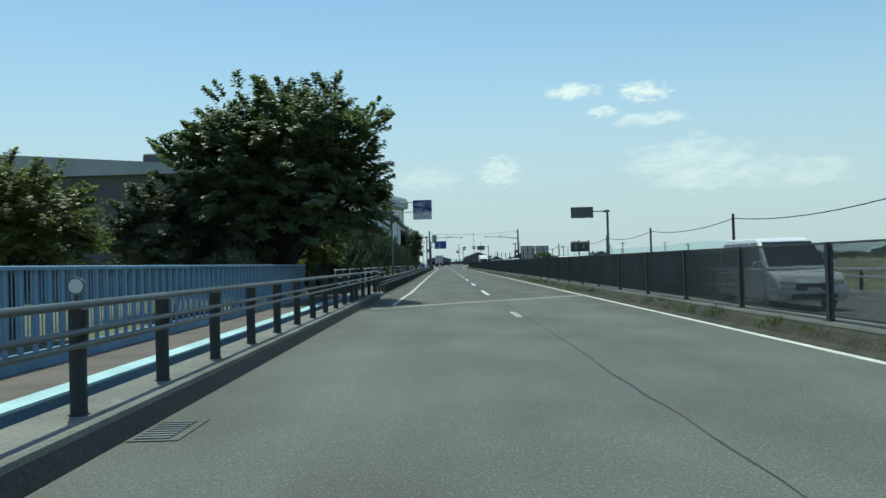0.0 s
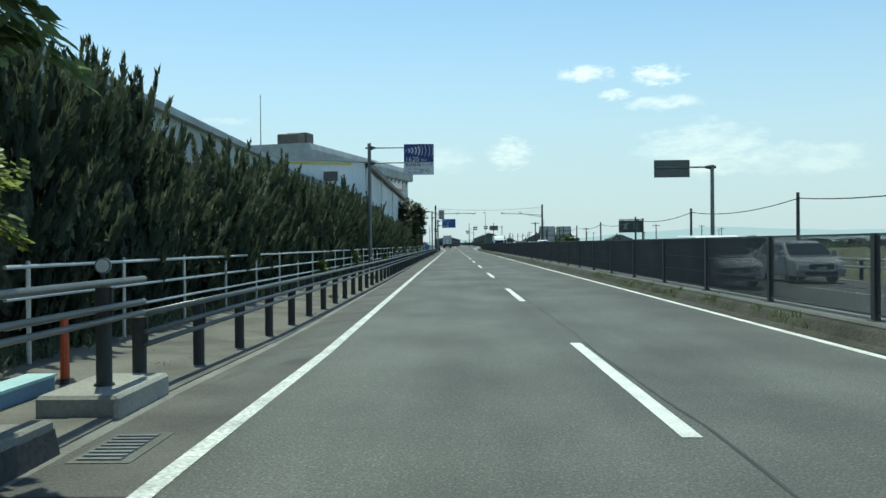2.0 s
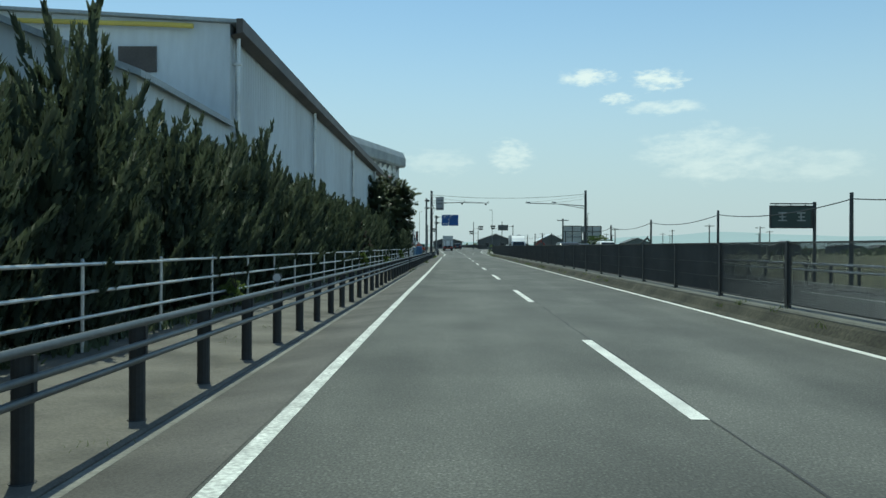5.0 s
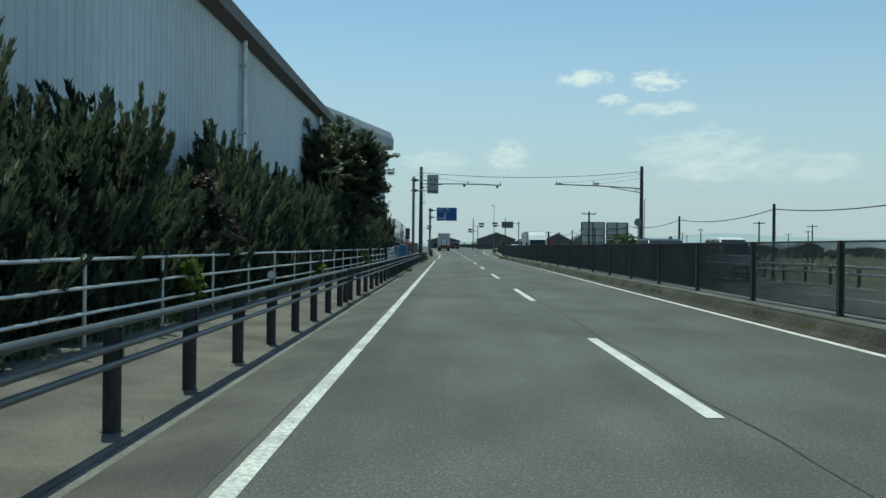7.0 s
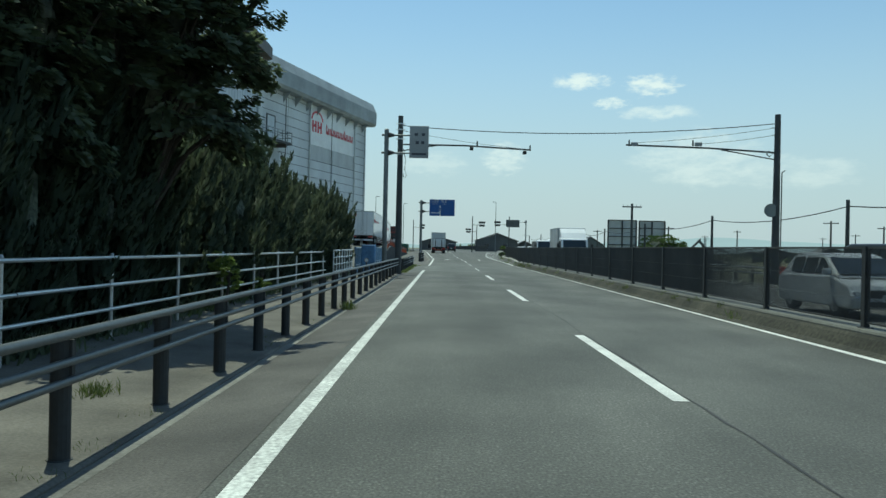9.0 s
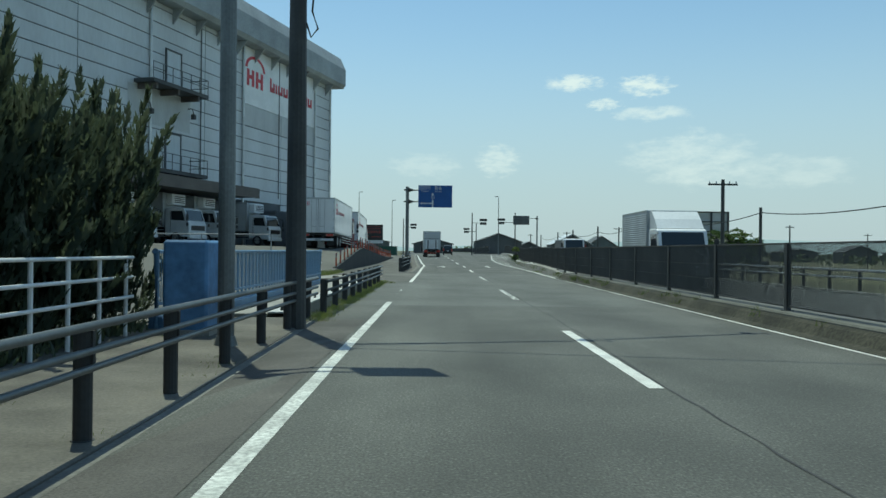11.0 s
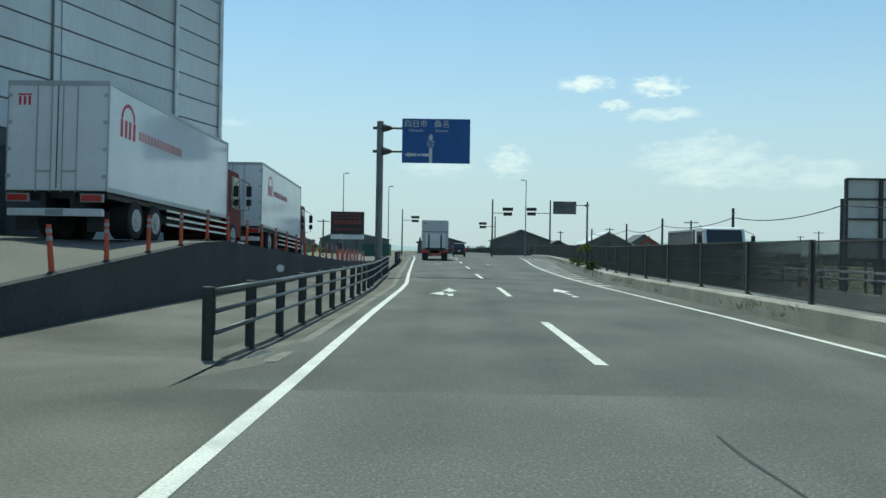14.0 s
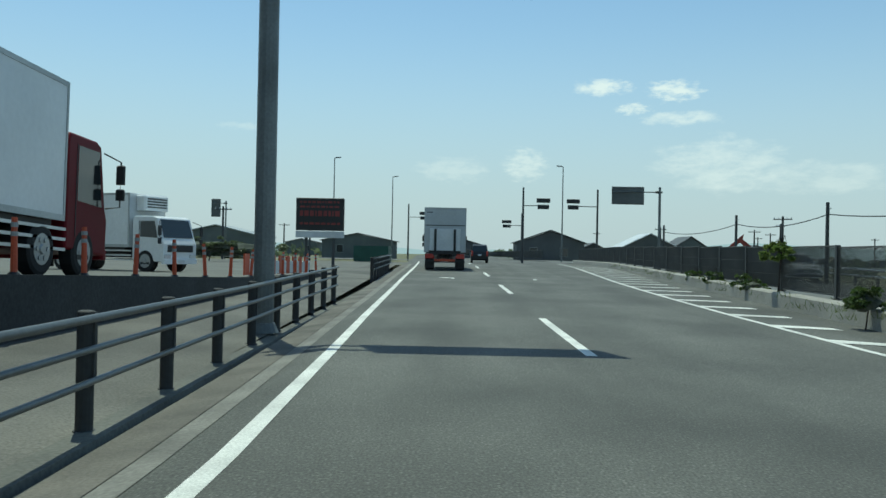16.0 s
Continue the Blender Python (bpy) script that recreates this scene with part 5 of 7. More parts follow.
def line_poles():
    """Slim poles carrying one cable along the field edge."""
    pole = thing("cable_pole", "slim dark pole carrying one cable", "utility pole", pose(16.5, 32.5, 0), group="poles along the field")
    part("shaft", Build().tube((0, 0, -2.8), (0, 0, 4.05), 0.12, 0.085, n=10), POLE_DARK, pole)
    part("bracket", Build().tube((-0.05, 0, 3.75), (0.18, 0, 3.75), 0.03, n=6), GALV, pole)
    ys = [32.5, 53.0, 74.0, 93.7, 113.0, 132.5, 152.2, 171.9, 191.5, 211, 230.5, 245, 259.6, 276.8, 290.6, 310]
    for y in ys[1:]:
        copy_thing(pole, pose(16.5 + bend(y) * 0.4, y, 0.3 if y > 255 else 0))
    c = thing("overhead_cable", "black cable sagging from pole to pole", "wire")
    for a, b in zip(ys, ys[1:]):
        wire((16.55 + bend(a) * 0.4, a, 3.75), (16.55 + bend(b) * 0.4, b, 3.75), 0.4, 0.028, c)
    far = thing("utility_pole", "distant wooden utility pole with crossarm", "utility pole", pose(17.15, 219.4, 0), group="distant poles")
    part("shaft", Build().tube((0, 0, -2.8), (0, 0, 6.4), 0.16, 0.12, n=10), POLE_DARK, far)
    part("crossarm", Build().box(-1.0, 1.0, -0.06, 0.06, 6.0, 6.12), POLE_DARK, far)
    for x in (-0.9, -0.45, 0.45, 0.9):
        part("insulator", Build().tube((x, 0, 6.12), (x, 0, 6.28), 0.04, n=6), SIGN_WHITE, far)
    rnd = random.Random(8)
    for x, y, s in ((34, 330, 1.0), (42, 352, 1.1), (48, 380, 1.15), (30, 372, 1.0), (58, 400, 1.3), (66, 430, 1.3), (24, 400, 0.9), (75, 380, 1.2), (88, 420, 1.2), (-24, 352, 1.1), (-30, 330, 1.0), (-36, 390, 1.2), (40, 290, 0.9), (60, 310, 1.0), (52, 250, 0.9), (70, 270, 1.0), (95, 330, 1.2), (110, 380, 1.3)):
        copy_thing(far, pose(x, y, 0, 0, 0, rnd.uniform(-40, 40)) @ Matrix.Translation((0, 0, s - 1)))


line_poles()


def street_lamp(x, y, h, side):
    t = thing("street_lamp", "tall slim grey street lamp", "street lamp", pose(x, y, rise(y)), group="street lamps")
    part("mast", Build().tube((0, 0, -0.3), (0, 0, h), 0.11, 0.06, n=10), POLE_GREY, t)
    part("head", Build().tube((0, 0, h - 0.03), (side * 0.9, 0, h + 0.1), 0.05, 0.07, n=8).box(side * 0.5 - 0.3, side * 0.5 + 0.3, -0.1, 0.1, h - 0.02, h + 0.12), POLE_GREY, t)


for x, y, h, s in ((10.9, 346, 12.8, -1), (-19.9, 347, 13.6, 1), (-13.7, 367, 13.0, 1)):
    street_lamp(x, y, h, s)


def traffic_signal(x, y, h, side, reach):
    t = thing("traffic_signal", "grey mast with overhead signal seen from the road", "traffic light", pose(x, y, rise(y)), group="traffic signals")
    part("mast", Build().tube((0, 0, -0.3), (0, 0, h), 0.14, 0.1, n=10), POLE_DARK, t)
    part("arm", Build().tube((0, 0, h - 2.0), (side * reach, 0, h - 1.95), 0.05, n=8), POLE_DARK, t)
    for dz, w in ((-1.4, 1.5), (-2.1, 1.25)):
        s = part("signal_head" if dz == -1.4 else "lower_head", Build().chamfer(side * (reach - 0.6) - w / 2, side * (reach - 0.6) + w / 2, -0.1, 0.12, h + dz - 0.24, h + dz + 0.24, 0.04), POLE_DARK, t)
        for k in (-0.38, 0, 0.38):
            part("lens", Build().tube((side * (reach - 0.6) + k, -0.16, h + dz), (side * (reach - 0.6) + k, -0.09, h + dz), 0.14, n=12), BLACK, s)


traffic_signal(4.3, 326, 8.3, 1, 2.8)
traffic_signal(13.2, 331, 8.6, -1, 3.4)
traffic_signal(-10.6, 360, 8.3, 1, 3.0)
traffic_signal(7.0, 368, 7.6, -1, 3.0)


# ---- plants ----
def leaves(spots, size, rnd, droop=0.3):
    """Many small pointed leaves, each a folded blade, round the given spots (place, outward)."""
    v, f = [], []
    for p, out in spots:
        d = (out + Vector((rnd.gauss(0, 0.6), rnd.gauss(0, 0.6), rnd.gauss(0, 0.5) - droop))).normalized()
        s = size * rnd.uniform(0.6, 1.35)
        side = d.cross(Vector((rnd.gauss(0, 1), rnd.gauss(0, 1), rnd.gauss(0, 1)))).normalized() * s * 0.36
        lift = d.cross(side).normalized() * s * 0.12
        o = len(v)
        mid = p + d * s * 0.5
        v += [p, mid + side + lift, p + d * s, mid - side + lift]
        f += [(o, o + 1, o + 2), (o, o + 2, o + 3)]
    return v, f


def leaf_mesh(name, spots, size, mat, rnd, droop=0.3):
    v, f = leaves(spots, size, rnd, droop)
    me = bpy.data.meshes.new(name)
    me.from_pydata([tuple(p) for p in v], [], f)
    me.materials.append(mat)
    return me


def lump(centre, radius, rnd, n=9):
    """An uneven dark inner mass of twigs."""
    bm = bmesh.new()
    bmesh.ops.create_icosphere(bm, subdivisions=2, radius=1)
    o = Vector((rnd.uniform(0, 50), 0, 0))
    for q in bm.verts:
        k = 0.72 + 0.5 * noise.noise(q.co * 1.7 + o)
        q.co = Vector((q.co.x * radius[0] * k, q.co.y * radius[1] * k, q.co.z * radius[2] * k)) + Vector(centre)
    b = Build().add([q.co for q in bm.verts], [tuple(w.index for w in face.verts) for face in bm.faces])
    bm.free()
    return b


def broad_tree(name, label, at, height, crown, low, leaf, count, mat, seed, clumps=70, core=1.0):
    """Trunk with limbs, and a crown of leaf clumps on a ragged outline. crown: radii in x, y, z."""
    rnd = random.Random(seed)
    t = thing(name, label, "tree" if height > 2.6 else "bush", pose(*at))
    c = Vector((0, 0, low + (height - low) * 0.48))
    trunk = Build().tube((0, 0, -0.2), (0.1, 0, low + 0.5), height * 0.026, height * 0.018, n=10)
    spots = []
    for i in range(clumps):
        u = Vector((rnd.gauss(0, 1), rnd.gauss(0, 1), rnd.gauss(0, 1))).normalized()
        if u.z < -0.75:
            u.z *= -0.5
        r = rnd.uniform(0.62, 1.0) if rnd.random() < 0.85 else rnd.uniform(0.3, 0.6)
        k = r * (0.86 + 0.3 * noise.noise(u * 1.9 + Vector((seed, 0, 0))))
        taper = 1.0 if u.z < 0 else 1 - 0.22 * u.z
        p = c + Vector((u.x * crown[0] * k * taper, u.y * crown[1] * k * taper, u.z * crown[2] * k))
        p.z = max(p.z, low * 0.6 + 0.2)
        if i % 3 == 0:
            a = Vector((0.1, 0, low * rnd.uniform(0.5, 1.0) + 0.4))
            mid = a.lerp(p, 0.5) + Vector((0, 0, 0.3))
            trunk.tube(a, mid, height * 0.009, height * 0.006, n=6, caps=False).tube(mid, p, height * 0.006, height * 0.002, n=5, caps=False)
        size = min(crown) * rnd.uniform(0.17, 0.29)
        for _ in range(count // clumps):
            w = Vector((rnd.gauss(0, 1), rnd.gauss(0, 1), rnd.gauss(0, 0.5))).normalized() * rnd.random() ** 0.6
            w.z = w.z * 0.4 - 0.25 * (w.x * w.x + w.y * w.y)
            spots.append((p + w * size, (w + u * 0.6).normalized()))
    part("trunk", trunk, BARK, t)
    part("inner_mass", lump(c, (crown[0] * 0.66 * core, crown[1] * 0.66 * core, crown[2] * 0.7 * core), rnd), SHADE_CORE, t)
    tagged(part("crown", leaf_mesh("crown", spots, leaf, mat, rnd), None, t), kind="stuff")
    return t


def spray_tree(name, label, at, centre, crown, low, sprays, per, leaf, mat, seed, long=1.0, core=0.8, lift=0.35):
    """A spreading tree: limbs that carry flat sprays of leaves, feathery at the outline."""
    rnd = random.Random(seed)
    t = thing(name, label, name, pose(*at))
    c = Vector(centre)
    wood = Build().tube((0, 0, -0.2), (0.1, 0, low + 0.3), crown[2] * 0.055, crown[2] * 0.036, n=10)
    v, f = [], []
    for i in range(sprays):
        u = Vector((rnd.gauss(0, 1), rnd.gauss(0, 1), rnd.gauss(0, 0.9) + 0.15)).normalized()
        if u.z < -0.6:
            u.z *= -0.6
        lobes = 0.90 + 0.34 * noise.noise(u * 2.3 + Vector((seed, 0, 0)))
        r = lobes * (rnd.uniform(0.74, 1.0) if rnd.random() < 0.75 else rnd.uniform(0.4, 0.75))
        span = long * rnd.uniform(0.55, 1.15)
        p = c + Vector((u.x * crown[0], u.y * crown[1], u.z * crown[2])) * r
        p.z = max(p.z, low * 0.5)
        d = (u + Vector((rnd.gauss(0, 0.3), rnd.gauss(0, 0.3), lift + rnd.gauss(0, 0.2)))).normalized()
        p -= d * span * 0.6
        flat = d.cross(Vector((0, 0, 1))).normalized()
        if i % 5 == 0:
            a = Vector((0.1, 0, low * rnd.uniform(0.6, 1.1) + 0.3))
            mid = a.lerp(p, 0.55) + Vector((0, 0, 0.35))
            wood.tube(a, mid, crown[2] * 0.02, crown[2] * 0.0125, n=6, caps=False).tube(mid, p, crown[2] * 0.0125, 0.015, n=5, caps=False)
        wood.tube(p, p + d * span * 0.8, 0.014, 0.006, n=4, caps=False)
        for k in range(per):
            s = rnd.random()
            hang = Vector((0, 0, -0.22 * span * s * s))
            q = p + d * span * s + hang + flat * rnd.gauss(0, 0.16) * span * (1.1 - 0.6 * s) + Vector((0, 0, rnd.gauss(0, 0.05)))
            out = (d * 0.45 + flat * rnd.choice((-1, 1)) * rnd.uniform(0.5, 1.1) + Vector((0, 0, -rnd.uniform(0.05, 0.5)))).normalized()
            size = leaf * rnd.uniform(0.65, 1.3)
            n = (Vector((0, 0, 1)) + u * 0.7 + Vector((rnd.gauss(0, 0.35), rnd.gauss(0, 0.35), 0))).normalized()
            side = out.cross(n).normalized() * size * 0.34
            o = len(v)
            v += [q, q + out * size * 0.5 + side, q + out * size, q + out * size * 0.5 - side]
            f += [(o, o + 1, o + 2), (o, o + 2, o + 3)]
    part("trunk", wood, BARK, t)
    if core:
        part("inner_mass", lump(c - Vector((0, 0, 0.2)), (crown[0] * core, crown[1] * core, crown[2] * core), rnd), SHADE_CORE, t)
    me = bpy.data.meshes.new("crown")
    me.from_pydata([tuple(p) for p in v], [], f)
    me.materials.append(mat)
    tagged(part("crown", me, None, t), kind="stuff")
    return t


spray_tree("tree", "large dark green broadleaf tree beside the bridge", (-8.3, 33.0, -0.3), (0.25, 0, 5.2), (5.1, 4.3, 4.4), 1.6, 950, 105, 0.19, LEAF, 11, 1.15, 0.5)
spray_tree("tree", "lower spreading tree beside the large broadleaf tree", (-12.3, 31.0, -0.3), (0.0, 0, 2.9), (2.2, 2.4, 2.4), 0.9, 280, 90, 0.16, LEAF_EVER, 15, 0.9, 0.7)
spray_tree("tree", "low leafy tree behind the bridge parapet", (-12.4, 20.5, -0.3), (0.0, 0, 2.9), (2.4, 2.2, 2.1), 0.8, 300, 70, 0.14, LEAF_OLIVE, 13, 0.95, 0.45, 0.5)
spray_tree("tree", "low leafy tree behind the bridge parapet", (-14.9, 22.6, -0.3), (0.0, 0, 3.3), (2.4, 2.4, 2.4), 0.8, 300, 70, 0.14, LEAF_OLIVE, 14, 1.05, 0.45, 0.5)
broad_tree("bush", "tall dark shrub between the trees and the hedge", (-10.7, 43.6, 0), 6.0, (2.3, 2.0, 2.9), 0.2, 0.14, 18000, LEAF_EVER, 28, 80)
broad_tree("bush", "dark undergrowth below the broadleaf trees", (-12.6, 33.5, -0.3), 4.6, (2.6, 2.4, 2.3), 0.2, 0.14, 16000, LEAF_EVER, 27, 70)
spray_tree("bush", "light green sunlit bush behind the pipe fence", (-7.45, 38.5, 0), (0, 0, 2.1), (1.0, 0.95, 1.05), 0.9, 100, 60, 0.13, LEAF_SUNLIT, 12, 0.6, 0)
broad_tree("bush", "dark undergrowth below the large tree", (-10.4, 34.0, -0.3), 4.2, (2.2, 2.6, 2.1), 0.2, 0.14, 16000, LEAF_EVER, 16, 60)
broad_tree("bush", "dense dark shrub under the broadleaf crown", (-9.5, 37.4, 0), 5.0, (1.7, 2.0, 2.4), 0.2, 0.14, 15000, LEAF_EVER, 31, 60)
broad_tree("bush", "dense dark shrub under the broadleaf crown", (-9.6, 31.6, -0.3), 4.2, (1.8, 2.2, 2.1), 0.2, 0.14, 15000, LEAF_EVER, 32, 60)
broad_tree("bush", "dark undergrowth behind the pipe fence", (-10.3, 40.2, 0), 5.2, (2.0, 2.0, 2.5), 0.2, 0.14, 16000, LEAF_EVER, 26, 50)
spray_tree("tree", "rounded dark evergreen tree rising above the hedge", (-7.6, 147.0, 0), (0, 0, 4.8), (2.5, 2.5, 3.3), 1.3, 600, 105, 0.15, LEAF_EVER, 17, 0.8, 0.62)
spray_tree("tree", "dark evergreen tree beside the warehouse", (-8.5, 144.0, 0), (0, 0, 4.2), (1.9, 2.3, 3.3), 0.9, 380, 95, 0.15, LEAF_EVER, 18, 0.7, 0.68)
spray_tree("bush", "dark russet shrub standing among the junipers", (-7.8, 122.0, 0), (0, 0, 1.9), (0.9, 1.5, 1.2), 0.5, 130, 60, 0.13, LEAF_RED, 23, 0.6, 0.6)
broad_tree("tree", "green tree in front of the billboard", (28.5, 251.0, -2.6), 7.0, (4.2, 3.6, 2.6), 2.2, 0.22, 9000, LEAF_MID, 19, 80)


def soft_normals(me, normals):
    """Lets the foliage shade as a soft mass: each corner leans towards the outside of its spray."""
    me.shade_smooth()
    me.normals_split_custom_set_from_vertices([tuple(n) for n in normals])


def juniper(seed):
    """An upright juniper: flame-like spires of scaly foliage round a dark core."""
    rnd = random.Random(seed)
    t = thing("juniper", "tall dark green juniper with flame-like tips", "shrub", group="juniper hedge")
    part("trunk", Build().tube((0, 0, -0.1), (0, 0, 1.6), 0.09, 0.06, n=8), BARK, t)
    part("inner_mass", lump((0, 0, 1.75), (0.5, 0.72, 1.9), rnd), JUNIPER_CORE, t)
    v, f, nor = [], [], []
    tall = rnd.uniform(4.5, 5.3)
    for i in range(78):
        a = rnd.uniform(0, 2 * math.pi)
        r = rnd.uniform(0.25, 0.85)
        z0 = rnd.uniform(0.3, 3.2) if i < 60 else rnd.uniform(0.0, 0.5)
        base = Vector((math.cos(a) * r * 0.8, math.sin(a) * r, z0))
        long = rnd.uniform(0.75, 1.35)
        tip = base + Vector((math.cos(a) * 0.24 + rnd.gauss(0, 0.1), math.sin(a) * 0.24 + rnd.gauss(0, 0.12), long))
        if i < 12:
            # leading spires
            base = Vector((math.cos(a) * r * 0.5, math.sin(a) * r * 0.8, rnd.uniform(2.3, 2.9)))
            tip = base + Vector((rnd.gauss(0, 0.15), rnd.gauss(0, 0.18), 0))
            tip.z = tall - rnd.uniform(0.0, 1.1)
        axis = (tip - base).normalized()
        core = Vector((base.x, base.y, 0.25)).normalized()
        bend_to = Vector((rnd.gauss(0, 0.12), rnd.gauss(0, 0.12), 0))
        for _ in range(168):
            s = rnd.random() ** 0.85
            w = Vector((rnd.gauss(0, 1), rnd.gauss(0, 1), 0)).normalized()
            fat = 0.22 * (1 - s) ** 0.7 * (0.7 + 0.3 * math.sin(s * 11 + i))
            p = base.lerp(tip, s) + bend_to * s * s + w * abs(fat) * rnd.uniform(0.45, 1)
            d = (axis * 2.2 + w * 0.55 + Vector((rnd.gauss(0, 0.25), rnd.gauss(0, 0.25), 0))).normalized()
            size = rnd.uniform(0.09, 0.21)
            out = (w * 0.7 + core * 0.55 + Vector((0, 0, 0.3))).normalized()
            side = d.cross(out + Vector((rnd.gauss(0, 0.5), rnd.gauss(0, 0.5), rnd.gauss(0, 0.5)))).normalized() * size * 0.19
            tri = [p - side, p + side, p + d * size]
            if (tri[1] - tri[0]).cross(tri[2] - tri[0]).dot(out) < 0:
                tri = [tri[1], tri[0], tri[2]]
            o = len(v)
            v += tri
            nor += [out, out, out]
            f.append((o, o + 1, o + 2))
    me = bpy.data.meshes.new("crown")
    me.from_pydata([tuple(p) for p in v], [], f)
    me.materials.append(LEAF_PINE)
    soft_normals(me, nor)
    tagged(part("crown", me, None, t), kind="stuff")
    return t


kinds = [juniper(s) for s in (31, 32, 33, 34, 35)]
rnd = random.Random(9)
spots = steps(41.3, 177.0, 1.2)
for i, y in enumerate(spots):
    k = rnd.choice(kinds)
    s = rnd.uniform(0.72, 0.90) if y < 58 else rnd.uniform(0.80, 1.02) if y < 110 else rnd.uniform(0.78, 1.0)
    if rnd.random() < 0.18:
        s *= 1.13
    if 112 < y < 142:
        s = 0.66 if 118.5 < y < 124 else 0.9 if 124 < y < 126.5 else s * 0.9
    elif y > 152:
        s *= 0.92
    m = pose(-8.0 + rnd.uniform(-0.12, 0.12), y, 0.0, rnd.gauss(0, 2), rnd.gauss(0, 2), rnd.choice((0, 180)) + rnd.uniform(-25, 25))
    if i < len(kinds):
        kinds[i].matrix_basis = m
    else:
        copy_thing(k, m).scale = (1.06, 1, s * 0.97)


def tufts(name, label, places, tall, mat, seed, per=26, spread=0.18, blade=0.04):
    rnd = random.Random(seed)
    v, f = [], []
    for x, y, z in places:
        for _ in range(per):
            p = Vector((x + rnd.gauss(0, spread), y + rnd.gauss(0, spread), z))
            d = Vector((rnd.gauss(0, 0.45), rnd.gauss(0, 0.45), 1)).normalized()
            s = tall * rnd.uniform(0.4, 1.1)
            side = d.cross(Vector((rnd.gauss(0, 1), rnd.gauss(0, 1), 0.1))).normalized() * s * blade
            bent = Vector((rnd.gauss(0, 0.15), rnd.gauss(0, 0.15), 0)) * s
            o = len(v)
            v += [p - side, p + side, p + d * s * 0.6 + side * 0.7, p + d * s * 0.6 - side * 0.7, p + d * s + bent]
            f += [(o, o + 1, o + 2, o + 3), (o + 3, o + 2, o + 4)]
    me = bpy.data.meshes.new(name)
    me.from_pydata([tuple(p) for p in v], [], f)
    me.materials.append(mat)
    ob = new(name, me)
    return tagged(ob, label, "weeds", kind="stuff")


rnd = random.Random(21)
spots = []
for _ in range(520):
    y = rnd.uniform(10, 215)
    if 66 < y < 185 and rnd.random() < 0.8 or noise.noise(Vector((y * 0.16, 0, 0))) < -0.12:
        continue
    x = rnd.uniform(3.85, 4.12)
    spots.append((x, y, 0.02 + (x - 3.8) * 0.7))
tufts("weeds", "dark weeds growing along the mossy median kerb", spots, 0.17, GRASS, 41, 26, 0.10)
spots = [(rnd.gauss(-4.55, 0.06), rnd.uniform(178, 197), 0.02) for _ in range(110)] + [(rnd.gauss(-4.8, 0.2), rnd.uniform(196.6, 198.2), 0.0) for _ in range(22)]
tufts("grass", "bright grass strip under the guard rail", spots, 0.12, GRASS_BRIGHT, 42, 60, 0.10)
spots = [(rnd.uniform(-6.9, -5.0), rnd.uniform(40, 178), 0.03) for _ in range(90)] + [(rnd.gauss(-4.86, 0.05), rnd.uniform(40, 178), 0.03) for _ in range(50)]
spots = [(x, y, z + sunk(x, y)) for x, y, z in spots]
tufts("weeds", "scattered weeds on the footpath", spots, 0.06, GRASS, 43, 26, 0.10)
spots = [(rnd.uniform(-7.5, -7.1), rnd.uniform(40, 177), 0.03) for _ in range(70)]
tufts("weeds", "tall weeds along the pipe fence", spots, 0.3, GRASS, 44, 18, 0.16)
spots = [(-7.2 - abs(rnd.gauss(0, 0.3)), rnd.uniform(39, 177), 0.03) for _ in range(900)]
tufts("undergrowth", "dark low undergrowth at the foot of the hedge", spots, 0.26, LEAF_EVER, 47, 30, 0.14, 0.09)
spots = [(wall_foot(y) + rnd.uniform(-0.15, 0.55), y, rise(y) + 0.1 + 0.25 * rnd.random()) for y in [rnd.uniform(222, 300) for _ in range(120)]]
tufts("weeds", "dry weeds growing on the concrete median", spots, 0.2, GRASS, 45, 22, 0.16)
spots = [(rnd.uniform(-8.6, -8.0), rnd.uniform(206, 212.8), 0.03) for _ in range(46)]
tufts("grass", "bright grass at the end of the retaining wall", spots, 0.22, GRASS_BRIGHT, 46, 40, 0.16)
for x, y, h in ((0.4, 262, 0.55), (0.3, 266, 0.7), (0.35, 270, 0.55), (-0.1, 251.0, 0.6), (0.2, 260, 0.45)):
    broad_tree("bush", "small wild bush on the concrete median", (x + wall_foot(y), y, 0.25), h, (0.5, 0.5, 0.38), 0.15, 0.08, 1100, LEAF_MID, int(y), 24)
broad_tree("bush", "small thin-stemmed tree growing out of the median", (wall_foot(257.6) + 0.25, 257.6, 0.4), 1.35, (0.62, 0.5, 0.28), 1.1, 0.09, 1800, LEAF_LIGHT, 71, 30, 0.2)
for x, y, h in ((-6.95, 62.3, 1.1), (-7.0, 64.6, 0.5), (-7.0, 68.2, 0.6), (-6.9, 73.7, 1.3), (-6.95, 119.3, 1.3), (-6.95, 150.8, 1.5), (-7.0, 154.3, 0.55), (-6.9, 92.0, 0.8), (-6.9, 134.0, 0.9)):
    broad_tree("bush", "light green wild shrub growing through the pipe fence", (x, y, 0.02), h, (0.34, 0.4, h * 0.42), 0.1, 0.07, 1100, LEAF_LIGHT, int(y * 7), 26, 0.3)
for x, y, h in ((-5.41, 67.4, 0.24), (-4.58, 152.8, 0.24), (-4.68, 128.6, 0.13), (-4.68, 124.7, 0.09), (-5.3, 54.0, 0.14), (-5.6, 141.0, 0.16)):
    tufts("weed", "clump of green weeds in a crack of the kerb", [(x + dx, y + dy, 0.02 + sunk(x, y)) for dx, dy in ((0, 0), (0.08, 0.1), (-0.07, 0.12), (0.03, -0.12))], h, GRASS, int(y), 36, 0.07)


